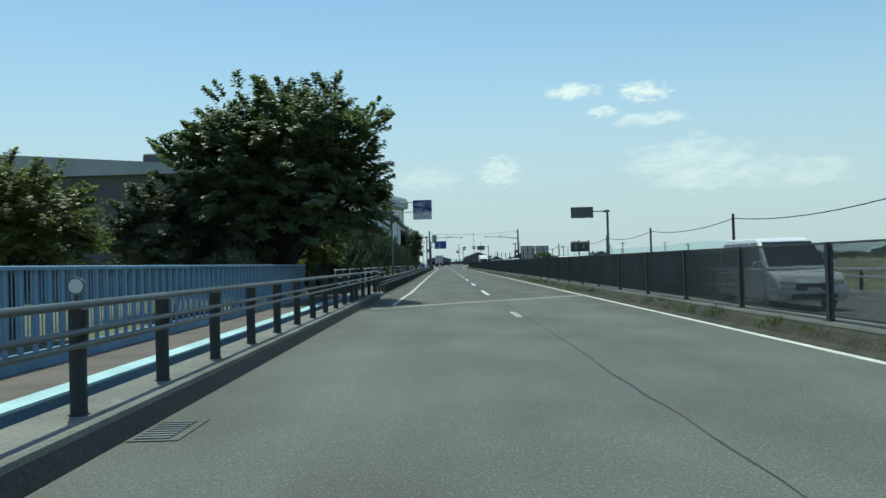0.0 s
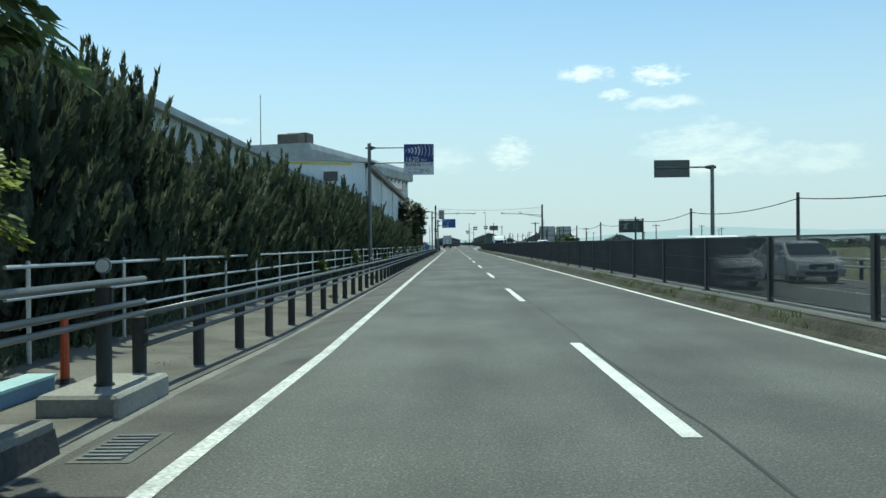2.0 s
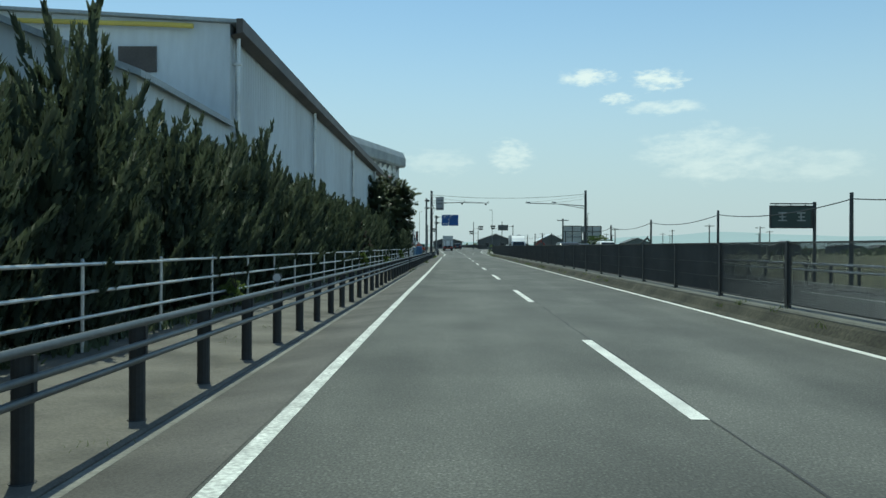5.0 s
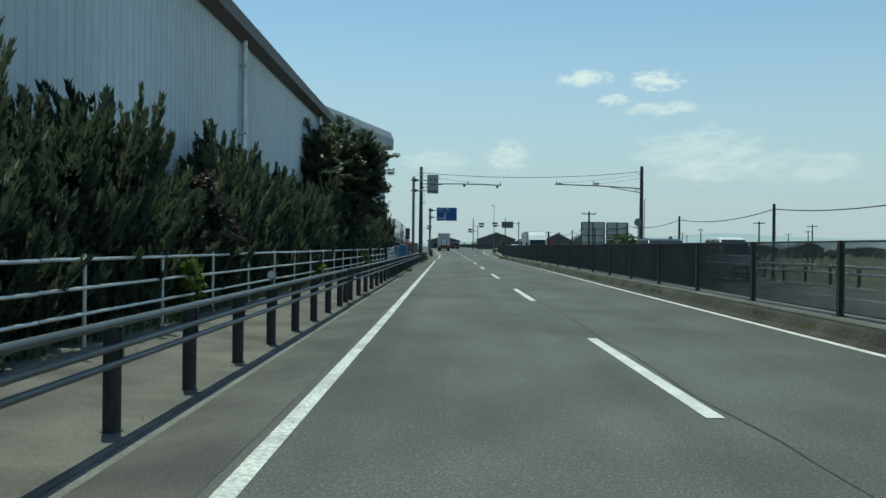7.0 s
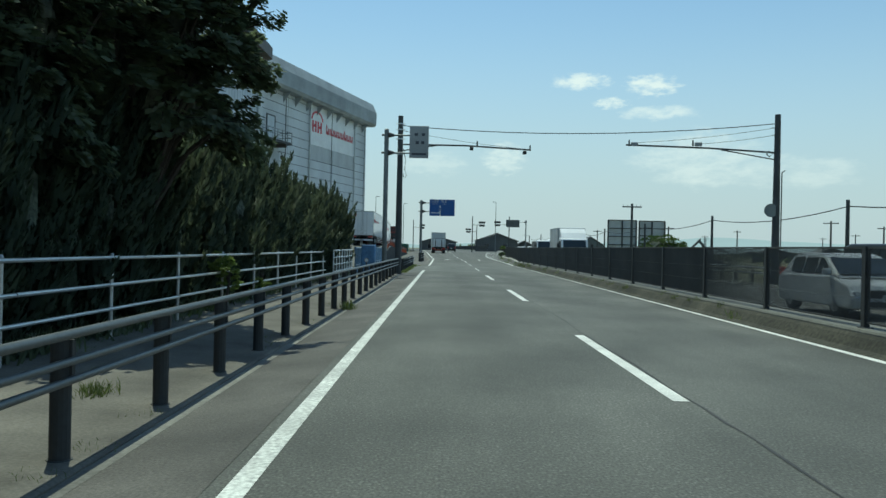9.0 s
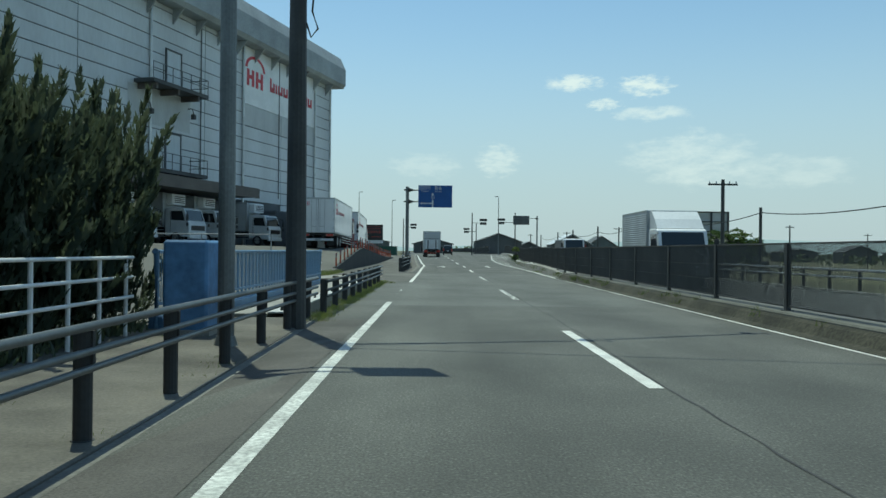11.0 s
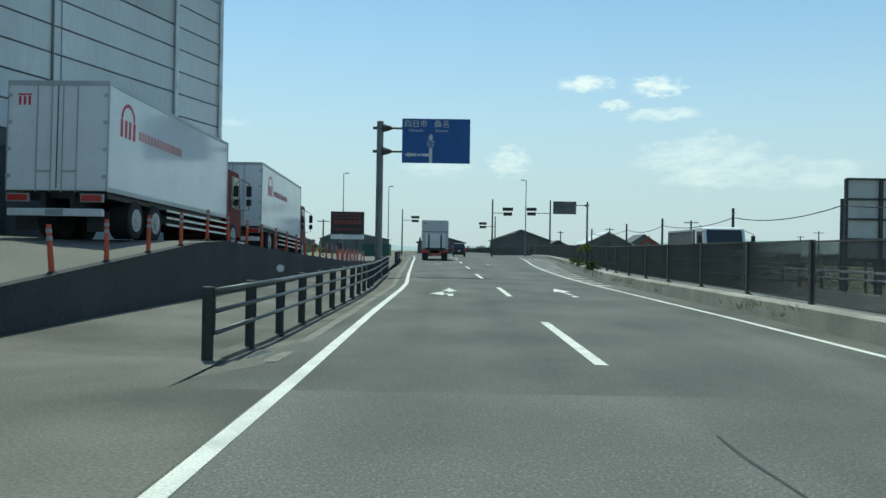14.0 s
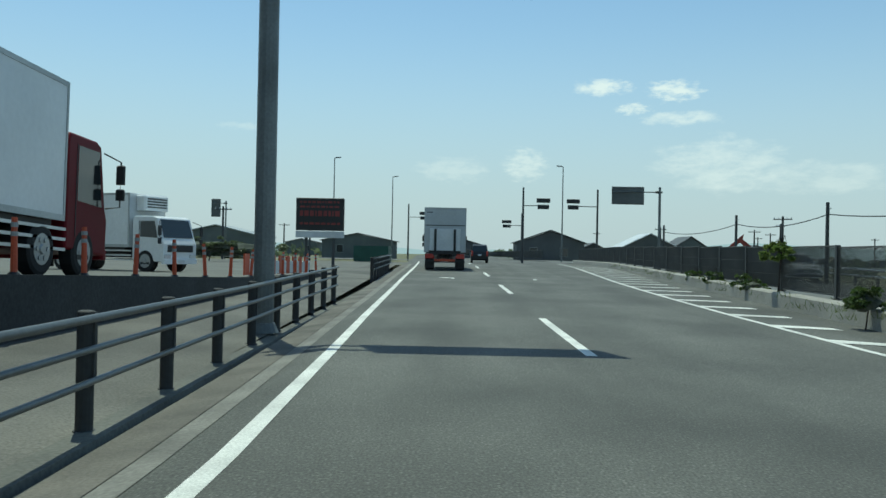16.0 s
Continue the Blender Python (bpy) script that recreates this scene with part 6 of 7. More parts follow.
# ---- vehicles ----
def wheel(parent, x, y, r, w, mat=None):
    s = 1 if x > 0 else -1
    tyre = part("tyre", Build().tube((x - s * w, y, r), (x - s * 0.03, y, r), r, n=24).tube((x - s * 0.03, y, r), (x, y, r), r, r * 0.86, n=24), RUBBER, parent)
    rim = Build().tube((x - s * 0.05, y, r), (x + s * 0.005, y, r), r * 0.62, r * 0.60, n=20).tube((x, y, r), (x + s * 0.035, y, r), r * 0.22, r * 0.18, n=12)
    for k in range(6):
        a = k * math.pi / 3
        rim.tube((x, y + math.cos(a) * r * 0.38, r + math.sin(a) * r * 0.38), (x + s * 0.02, y + math.cos(a) * r * 0.38, r + math.sin(a) * r * 0.38), r * 0.09, n=8)
    part("rim", rim, mat or CHROME, tyre, "steel wheel rim")


def box_truck(name, label, at, long, wide, high, cab_long, cab_high, cab_mat, body_mat, axles, rear="doors", reefer=False, group=""):
    """Box truck; local y forward from the rear bumper at 0."""
    t = thing(name, label, "truck", at, group)
    h = wide / 2
    floor = 1.0 if high < 3.3 else 1.1
    body_end = long - cab_long - 0.15
    bevelled(part("box_body", Build().box(-h, h, 0.0, body_end, floor, high), body_mat, t), 0.02)
    edge = Build()
    for x in (-h, h):
        edge.box(x - 0.012, x + 0.012, -0.01, 0.06, floor, high)
        edge.box(x - 0.014, x + 0.014, 0, body_end, high - 0.09, high + 0.005)
        edge.box(x - 0.014, x + 0.014, 0, body_end, floor - 0.02, floor + 0.1)
        edge.box(x - 0.012, x + 0.012, body_end - 0.06, body_end + 0.01, floor, high)
    edge.box(-h, h, -0.012, 0.02, high - 0.12, high + 0.004)
    part("edge_trim", edge, CHROME_DULL, t)
    part("chassis", Build().box(-0.42, -0.30, 0.1, long - 0.6, 0.62, floor - 0.02).box(0.30, 0.42, 0.1, long - 0.6, 0.62, floor - 0.02).box(-h + 0.1, h - 0.1, 0.3, body_end - 0.3, floor - 0.16, floor - 0.02), BLACK, t)
    # cab
    c0, c1 = body_end + 0.15, long
    cab = part("cab", Build().prism([(c0, 0.55), (c1 - 0.02, 0.45), (c1, 1.25), (c1 - 0.12, 1.5), (c1 - 0.38, cab_high - 0.08), (c1 - 0.6, cab_high), (c0 + 0.1, cab_high), (c0, cab_high - 0.15)], "x", -h + 0.04, h - 0.04), cab_mat, t)
    bevelled(cab, 0.06, 3)
    part("windscreen", Build().add([(-h + 0.18, c1 - 0.105, 1.52), (h - 0.18, c1 - 0.105, 1.52), (h - 0.2, c1 - 0.36, cab_high - 0.14), (-h + 0.2, c1 - 0.36, cab_high - 0.14)], [(0, 1, 2, 3)]), GLASS, cab, "dark windscreen")
    for s in (-1, 1):
        x = s * (h - 0.032)
        part("side_window", Build().add([(x, c0 + 0.45, 1.55), (x, c1 - 0.32, 1.5), (x, c1 - 0.5, cab_high - 0.22), (x, c0 + 0.45, cab_high - 0.22)], [(0, 1, 2, 3)]), GLASS, cab)
        m = part("mirror", Build().path([(s * (h - 0.05), c1 - 0.25, cab_high - 0.2), (s * (h + 0.22), c1 + 0.02, cab_high - 0.35), (s * (h + 0.22), c1 + 0.02, 1.55), (s * (h - 0.05), c1 - 0.12, 1.5)], 0.018, 6), BLACK, cab, "mirror on a black stay")
        part("mirror_glass", Build().chamfer(s * (h + 0.22) - 0.1, s * (h + 0.22) + 0.1, c1 - 0.02, c1 + 0.06, cab_high - 0.85, cab_high - 0.42, 0.03), BLACK, m)
        part("mirror_glass", Build().chamfer(s * (h + 0.22) - 0.1, s * (h + 0.22) + 0.1, c1 - 0.02, c1 + 0.06, cab_high - 1.2, cab_high - 0.95, 0.03), BLACK, m)
        part("headlight", Build().chamfer(s * (h - 0.3) - 0.2, s * (h - 0.3) + 0.2, c1 - 0.05, c1 + 0.03, 0.62, 0.8, 0.03), LAMP_CLEAR, cab)
        part("step", Build().box(s * (h - 0.1) - 0.08, s * (h - 0.1) + 0.08, c0 + 0.5, c0 + 1.0, 0.35, 0.45), BLACK, cab)
        part("door_line", Build().box(s * (h - 0.035) - 0.004, s * (h - 0.035) + 0.004, c0 + 0.38, c0 + 0.41, 0.8, cab_high - 0.2), BLACK, cab)
    part("grille", Build().box(-h + 0.3, h - 0.3, c1 - 0.03, c1 + 0.015, 0.9, 1.2), BLACK, cab)
    part("bumper", Build().chamfer(-h + 0.05, h - 0.05, c1 - 0.15, c1 + 0.06, 0.38, 0.62, 0.04), cab_mat if rear == "doors" else BODY_GREY, cab)
    part("number_plate", Build().box(-0.2, 0.2, c1 + 0.06, c1 + 0.075, 0.42, 0.56), SIGN_WHITE, cab)
    if cab_high < high - 0.6 and rear == "lift":
        part("wind_deflector", Build().prism([(c0 + 0.1, cab_high), (c1 - 0.7, cab_high), (c0 + 0.5, high - 0.1), (c0 + 0.1, high - 0.05)], "x", -h + 0.2, h - 0.2), cab_mat, t)
    if reefer:
        u = part("cooling_unit", Build().chamfer(-h + 0.35, h - 0.35, body_end, body_end + 0.55, high - 0.75, high - 0.05, 0.08), WHITE, t, "white cooling unit above the cab")
        for k in range(4):
            part("vent_slot", Build().box(-h + 0.5, h - 0.5, body_end + 0.55, body_end + 0.56, high - 0.62 + k * 0.12, high - 0.56 + k * 0.12), BLACK, u)
    # wheels
    r = 0.50 if high > 3.3 else 0.40
    for y, twin in axles:
        for s in (-1, 1):
            wheel(t, s * (h - 0.03), y, r, 0.55 if twin else 0.28)
    # rear
    part("rear_bumper", Build().chamfer(-h + 0.06, h - 0.06, -0.06, 0.08, 0.48, 0.66, 0.03), BLACK if rear == "lift" else SIGN_WHITE, t)
    for s in (-1, 1):
        l = part("tail_lamp", Build().chamfer(s * (h - 0.33) - 0.26, s * (h - 0.33) + 0.26, -0.09, 0.0, floor - 0.26, floor - 0.1, 0.02), LAMP_RED, t)
        part("lamp_rim", Build().box(s * (h - 0.33) - 0.28, s * (h - 0.33) + 0.28, -0.075, 0.01, floor - 0.28, floor - 0.08), SIGN_GREY, l)
        part("mudflap", Build().box(s * (h - 0.35) - 0.27, s * (h - 0.35) + 0.27, 0.35, 0.37, 0.12, 0.62), BLACK, t)
    part("number_plate", Build().box(-0.22, 0.22, -0.075, -0.06, 0.5, 0.64), SIGN_GREY, t)
    if rear == "doors":
        part("door_seam", Build().box(-0.012, 0.012, -0.016, 0, floor + 0.06, high - 0.12), SEAM, t)
        for s in (-1, 1):
            d = part("rear_door", Build().box(s * 0.02 if s > 0 else -h + 0.05, h - 0.05 if s > 0 else -0.02, -0.014, 0, floor + 0.05, high - 0.13), body_mat, t)
            for x in (0.14, 0.5):
                part("lock_bar", Build().tube((s * x, -0.035, floor - 0.05), (s * x, -0.035, high - 0.1), 0.016, n=6), CHROME_DULL, d)
            part("handle", Build().box(s * 0.32 - 0.2, s * 0.32 + 0.2, -0.06, -0.03, floor + 0.45, floor + 0.49), CHROME_DULL, d)
            for z in np.linspace(floor + 0.3, high - 0.4, 4):
                part("hinge", Build().box(s * (h - 0.05) - 0.06, s * (h - 0.05) + 0.06, -0.03, 0, float(z), float(z) + 0.09), CHROME_DULL, d)
    else:
        part("shutter", Build().box(-h + 0.08, h - 0.08, -0.012, 0.0, floor + 0.75, high - 0.16), body_mat, t)
        part("door_band", Build().box(-h + 0.06, h - 0.06, -0.022, 0.0, floor + 1.58, floor + 1.64), SEAM, t)
        part("lift_plate", Build().chamfer(-h + 0.32, h - 0.32, -0.09, -0.03, floor + 0.1, floor + 1.42, 0.02), WHITE_DULL, t, "pale raised tail-lift plate")
        for s in (-1, 1):
            m = part("lift_mast", Build().box(s * 0.58 - 0.07, s * 0.58 + 0.07, -0.15, -0.09, floor - 0.15, floor + 1.38), BLACK, t, "dark tail-lift mast")
            part("mast_foot", Build().box(s * 0.58 - 0.12, s * 0.58 + 0.12, -0.16, -0.05, floor - 0.2, floor + 0.02), BLACK, m)
        part("lift_beam", Build().box(-h + 0.3, h - 0.3, -0.12, -0.04, floor - 0.1, floor + 0.08), BLACK, t)
        part("reflector_strip", Build().box(-0.62, 0.62, -0.085, -0.07, 0.55, 0.68), ORANGE, t, "orange reflective strip")
        part("side_strip", Build().box(-h + 0.06, -h + 0.62, -0.085, -0.07, 0.72, 0.84).box(h - 0.62, h - 0.06, -0.085, -0.07, 0.72, 0.84), LAMP_RED, t)
        part("maker_plate", Build().box(-h + 0.14, -h + 0.5, -0.02, -0.012, high - 0.32, high - 0.26), INK, t)
    # side guard rails
    for s in (-1, 1):
        g = Build()
        a, b = axles[0][0] + 1.0, axles[-1][0] - 0.8
        for z in (0.5, 0.7, 0.9):
            g.box(s * (h - 0.05) - 0.02, s * (h - 0.05) + 0.02, max(a, body_end * 0.42), b, z, z + 0.06)
        part("side_guard", g, GALV, t)
    return t


CHROME_DULL = material("dull_trim", (0.42, 0.44, 0.44), 0.5, 0.5, bump=0.0)
WHITE_DULL = material("white_panel_dull", (0.60, 0.63, 0.64), 0.5, fine=8, fine_amount=0.05, coarse=0.9, coarse_amount=0.12, bump=0.0)
TRUCK_WHITE = material("polished_white_panel", (0.72, 0.74, 0.75), 0.10, fine=8, fine_amount=0.03, coarse=0.7, coarse_amount=0.06, bump=0.0)
ALUMINIUM = material("ribbed_aluminium", (0.50, 0.51, 0.51), 0.4, 0.5, bump=0.0)
# red lightened to take in the reflection that washes over the bars
RED_PALED = material("reflection_paled_red", (0.56, 0.26, 0.26), 0.6, bump=0.0)

ahead = box_truck("box_truck", "white box truck with tail lift on the road", pose(-3.2, 284.6, rise(284.6), 0, 0, 1.6), 8.6, 2.5, 3.78, 1.9, 2.7, WHITE, BODY_GREY, ((1.6, True), (7.6, False)), rear="lift")

# parked trucks behind the retaining wall
lorry = box_truck("box_truck", "long white box truck with dark red cab, parked", pose(-11.43, 226.2, 1.56, -1.6, 0, -2.0), 11.7, 2.5, 3.78, 1.9, 2.9, CAB_RED, TRUCK_WHITE, ((1.9, True), (3.2, True), (10.6, False)), group="parked trucks")
two = box_truck("box_truck", "long white box truck with red cab, parked", pose(-11.1, 241.3, 1.16, -2.2, 0, 0), 11.3, 2.5, 3.82, 1.9, 2.9, CAB_RED, TRUCK_WHITE, ((1.9, True), (3.2, True), (8.5, False), (10.2, False)), group="parked trucks")
for t, y in ((lorry, 0.7), (two, 1.2)):
    b = Build()
    for i in range(10):
        a0, a1 = math.pi * i / 10, math.pi * (i + 1) / 10
        b.add([(1.256, y + 0.45 - math.cos(q) * r, 3.02 + math.sin(q) * r) for q, r in ((a0, 0.42), (a1, 0.42), (a1, 0.33), (a0, 0.33))], [(0, 1, 2, 3)])
    for k in (0.0, 0.26, 0.5, 0.76):
        b.box(1.252, 1.258, y + k, y + k + 0.13, 2.55, 3.0)
    part("emblem", b, RED, t, "red arched emblem")
    b = Build()
    for k in range(16):
        b.box(1.252, 1.257, y + 1.15 + k * 0.2, y + 1.29 + k * 0.2, 2.62, 2.86)
    tagged(part("lettering", b, RED_PALED, t, "row of red bars paled for reflected light"), kind="stuff")
    b = Build().box(-0.98, -0.92, -0.02, -0.016, 3.18, 3.4).box(-0.86, -0.80, -0.02, -0.016, 3.18, 3.4).box(-0.74, -0.68, -0.02, -0.016, 3.18, 3.4).box(-1.0, -0.66, -0.02, -0.016, 3.42, 3.46)
    part("door_emblem", b, RED, t)
box_truck("refrigerated_truck", "white refrigerated truck turning in the yard", pose(-21.3, 273.4, 0.34, 0, 0, -112), 7.4, 2.2, 3.45, 1.75, 2.45, WHITE, WHITE, ((1.5, True), (6.4, False)), reefer=True, group="yard trucks")
# grey body and dull cab put the canopy's shade into the paint
dock = box_truck("refrigerated_truck", "white refrigerated truck backed up to the dock", pose(-20.88, 228.94, 1.62, 0, 0, -105), 6.2, 2.2, 3.3, 1.75, 2.35, WHITE_DULL, BODY_GREY, ((1.5, True), (5.2, False)), reefer=True, group="dock trucks")
for i, (x, y) in enumerate(((-22.78, 221.74), (-23.78, 218.14), (-25.18, 212.64))):
    copy_thing(dock, pose(x, y, 1.62, 0, 0, -105 + i * 0.5))


def car(name, label, x, y_front, paint, long, wide, belt, roof, hood, oncoming=True, group="", nose=0.35, tail=0.25):
    """A car built from a lower body and a tapered cabin; local y forward from the rear at 0."""
    at = pose(x, y_front + long if oncoming else y_front - long, rise(y_front), 0, 0, 180 if oncoming else 0)
    t = thing(name, label, "car", at, group)
    h = wide / 2
    body = part("body", Build().prism([(0.02, 0.35), (0.0, belt - 0.15), (0.1, belt), (long - hood, belt + 0.02), (long - 0.25, belt - nose * 0.5), (long - 0.03, belt - nose - 0.1), (long, 0.45), (long - 0.1, 0.24), (0.12, 0.26)], "x", -h, h), paint, t)
    bevelled(body, 0.09, 3)
    c = [(0.08, belt - 0.05), (tail, roof - 0.10), (tail + 0.35, roof), (long - hood - 0.85, roof - 0.01), (long - hood - 0.55, roof - 0.08), (long - hood + 0.35, belt - 0.03)]
    b = Build()
    n = len(c)
    inset = lambda z: h - 0.03 - 0.16 * max(0, (z - belt) / (roof - belt))  # noqa: E731
    b.add([(s * inset(z), y, z) for s in (-1, 1) for y, z in c], [tuple(range(n)), tuple(reversed(range(n, 2 * n)))] + [(i, n + i, n + (i + 1) % n, (i + 1) % n) for i in range(n)])
    bevelled(part("cabin", b, paint, t), 0.05, 3)
    z0, z1 = belt + 0.05, roof - 0.13
    w0, w1 = inset(z0) - 0.06, inset(z1) - 0.05
    y0, y1 = long - hood + 0.25, long - hood - 0.47
    lean = Vector((0, roof - belt, 0.9)).normalized() * 0.02
    part("windscreen", Build().add([(-w0, y0 + lean.y, z0 + lean.z), (w0, y0 + lean.y, z0 + lean.z), (w1, y1 + lean.y + 0.03, z1 + lean.z), (-w1, y1 + lean.y + 0.03, z1 + lean.z)], [(0, 1, 2, 3)]), GLASS, t)
    slope = lambda z: 0.08 + (tail - 0.08) * (z - belt + 0.05) / (roof - belt - 0.05) - 0.025  # noqa: E731
    part("rear_window", Build().add([(-w0, slope(belt + 0.1), belt + 0.1), (w0, slope(belt + 0.1), belt + 0.1), (w1, slope(z1), z1), (-w1, slope(z1), z1)], [(0, 1, 2, 3)]), GLASS, t)
    for s in (-1, 1):
        cuts = np.linspace(0.1 + tail, long - hood - 0.1, 4)
        for a, e in zip(cuts, cuts[1:]):
            last = e == cuts[-1]
            part("side_window", Build().add([(s * (inset(z0) + 0.012), float(a) + 0.05, z0), (s * (inset(z0) + 0.012), float(e) - 0.02 + (0.15 if last else 0), z0), (s * (inset(z1) + 0.012), float(e) - 0.03 - (0.45 if last else 0), z1), (s * (inset(z1) + 0.012), float(a) + 0.06, z1)], [(0, 1, 2, 3)]), GLASS, t)
        part("headlight", Build().chamfer(s * (h - 0.27) - 0.2, s * (h - 0.27) + 0.2, long - 0.3, long - 0.06, belt - nose - 0.1, belt - nose + 0.06, 0.03), LAMP_CLEAR, t)
        part("tail_lamp", Build().chamfer(s * (h - 0.12) - 0.09, s * (h - 0.12) + 0.09, -0.02, 0.1, belt - 0.35, belt + 0.15, 0.03), LAMP_RED, t)
        part("mirror", Build().chamfer(s * (h + 0.08) - 0.1, s * (h + 0.08) + 0.1, long - hood - 0.05, long - hood + 0.08, belt + 0.02, belt + 0.18, 0.03), paint, t)
        for y in (0.75, long - 0.85):
            wheel(t, s * (h - 0.01), y, 0.32, 0.2)
    part("grille", Build().chamfer(-h * 0.5, h * 0.5, long - 0.05, long + 0.015, 0.5, 0.68, 0.02), BLACK, t)
    part("lower_grille", Build().chamfer(-h * 0.65, h * 0.65, long - 0.06, long + 0.01, 0.3, 0.42, 0.02), BLACK, t)
    part("number_plate", Build().box(-0.17, 0.17, long + 0.012, long + 0.022, 0.42, 0.58).box(-0.17, 0.17, -0.02, -0.005, 0.72, 0.88), SIGN_WHITE, t)
    return t


car("minivan", "white minivan on the opposite carriageway", 7.1, 20.6, WHITE, 4.7, 1.72, 1.05, 1.85, 1.15, group="oncoming cars")
car("minivan", "white people carrier on the opposite carriageway", 7.0, 55.6, WHITE, 4.8, 1.78, 1.0, 1.7, 1.2, group="oncoming cars")
car("car", "silver hatchback behind the median fence", 10.9, 58.5, BODY_GREY, 4.2, 1.7, 0.95, 1.5, 1.15, group="oncoming cars", tail=0.6)
car("car", "white saloon car behind the median fence", 9.6, 78.5, WHITE, 4.4, 1.7, 0.92, 1.45, 1.3, group="oncoming cars", tail=0.95)
car("car", "blue compact hatchback behind the median fence", 7.2, 113.6, CAR_BLUE, 3.9, 1.7, 0.98, 1.52, 1.0, group="oncoming cars", tail=0.7)
car("small_van", "white small van behind the median fence", 10.4, 140.2, WHITE, 3.4, 1.48, 1.1, 1.95, 0.55, group="oncoming cars", nose=0.3)
car("suv", "black off-road car behind the median fence", 7.3, 139.0, CAR_DARK, 4.5, 1.85, 1.1, 1.85, 1.35, group="oncoming cars", nose=0.15)
car("car", "silver compact car on the opposite carriageway near the pole", 7.6, 151.5, BODY_GREY, 4.1, 1.68, 0.95, 1.5, 1.1, group="oncoming cars", tail=0.6)
car("car", "black minivan on the far lane", 10.6, 154.0, CAR_DARK, 4.7, 1.75, 1.05, 1.8, 1.15, group="oncoming cars")
tin = box_truck("box_truck", "white aluminium box truck on the opposite carriageway", pose(7.6, 202.3, 0, 0, 0, 180), 6.5, 2.1, 3.15, 1.75, 2.35, WHITE, BODY_GREY, ((1.4, True), (5.5, False)), group="oncoming trucks")
for side in (-1, 1):
    part("ribbed_side", Build().prism([(side * (1.052 + (0.012 if k % 2 else 0)), 1.12 + k * 0.045) for k in range(43)] + [(side * 1.04, 3.01), (side * 1.04, 1.12)], "y", 0.08, 4.52), ALUMINIUM, tin, "finely ribbed aluminium side")
part("wind_deflector", Build().prism([(4.7, 2.35), (5.9, 2.36), (5.5, 2.75), (5.0, 3.08), (4.7, 3.1)], "x", -0.95, 0.95), WHITE, tin, "white roof fairing")
box_truck("box_truck", "white medium truck behind the median fence", pose(11.4, 252.6, 0.1, 0, 0, 180), 6.6, 2.1, 2.5, 1.75, 2.6, WHITE, DARK_WALL, ((1.4, True), (5.6, False)), group="oncoming trucks")
car("minivan", "black minivan driving far ahead", 1.4 + bend(318), 322.0, CAR_DARK, 4.6, 1.75, 1.05, 1.85, 1.1, oncoming=False)
for x, y, p in ((9.4, 300, WHITE), (7.2, 292, BODY_GREY), (10.2, 276, WHITE)):
    car("car", "pale car far along the opposite carriageway", x + wall_foot(y) - 3.2, y, p, 4.3, 1.7, 0.95, 1.5, 1.2, group="distant cars")


# ---- yard fittings ----
def marker_posts():
    p = thing("marker_post", "flexible red-orange marker post with white bands", "marker post", pose(-8.42, 213.2, level(213.2, WALL_TOP) + 0.06), group="marker posts on the wall")
    part("post", Build().tube((0, 0, 0), (0, 0, 0.82), 0.05, 0.04, n=10), ORANGE, p)
    part("base", Build().tube((0, 0, -0.02), (0, 0, 0.04), 0.11, 0.06, n=10), BLACK, p)
    for z in (0.55, 0.68):
        part("band", Build().tube((0, 0, z), (0, 0, z + 0.07), 0.0505, 0.049, n=10), SIGN_GREY, p)
    y = 215.4
    while y < 272:
        copy_thing(p, pose(-8.42, y, level(y, WALL_TOP) + 0.06, random.Random(y).gauss(0, 1.5), random.Random(y + 1).gauss(0, 2)))
        y += 2.2


marker_posts()


def barrier():
    t = thing("barrier_fence", "red and white plastic barrier fence", "barrier")
    for i in range(9):
        y = 262 + i * 1.3
        z = level(y, WALL_TOP) + 0.06
        part("red_panel", Build().box(-9.35, -9.3, y, y + 0.62, z, z + 0.72), ORANGE, t)
        part("white_panel", Build().box(-9.35, -9.3, y + 0.65, y + 1.27, z, z + 0.5), SIGN_WHITE, t)


barrier()


def yard_gate():
    t = thing("wire_gate", "pale pipe gate frame with mesh by the yard", "gate")
    y, x0, x1, z0 = 203.4, -24, -10.4, 0.35
    for x in np.linspace(x0, x1, 5):
        part("post", Build().tube((float(x), y, 0.0), (float(x), y, z0 + 1.75), 0.035, n=8), SIGN_GREY, t)
    part("rail", Build().tube((x0, y, z0 + 1.72), (x1, y, z0 + 1.72), 0.03, n=8), SIGN_GREY, t)
    part("rail", Build().tube((x0, y, z0 + 0.15), (x1, y, z0 + 0.15), 0.03, n=8), SIGN_GREY, t)


yard_gate()
for s, words in ((26.7, "4"), (37.6, "4")):
    p = thing("bay_number", "dark bay number fixed above the dock canopy", "number sign", COLD @ pose(3.6, -s, 6.15, 90, 0, 90))
    ob = lettering(words, 0.95, INK, p, pose(0, 0, 0))


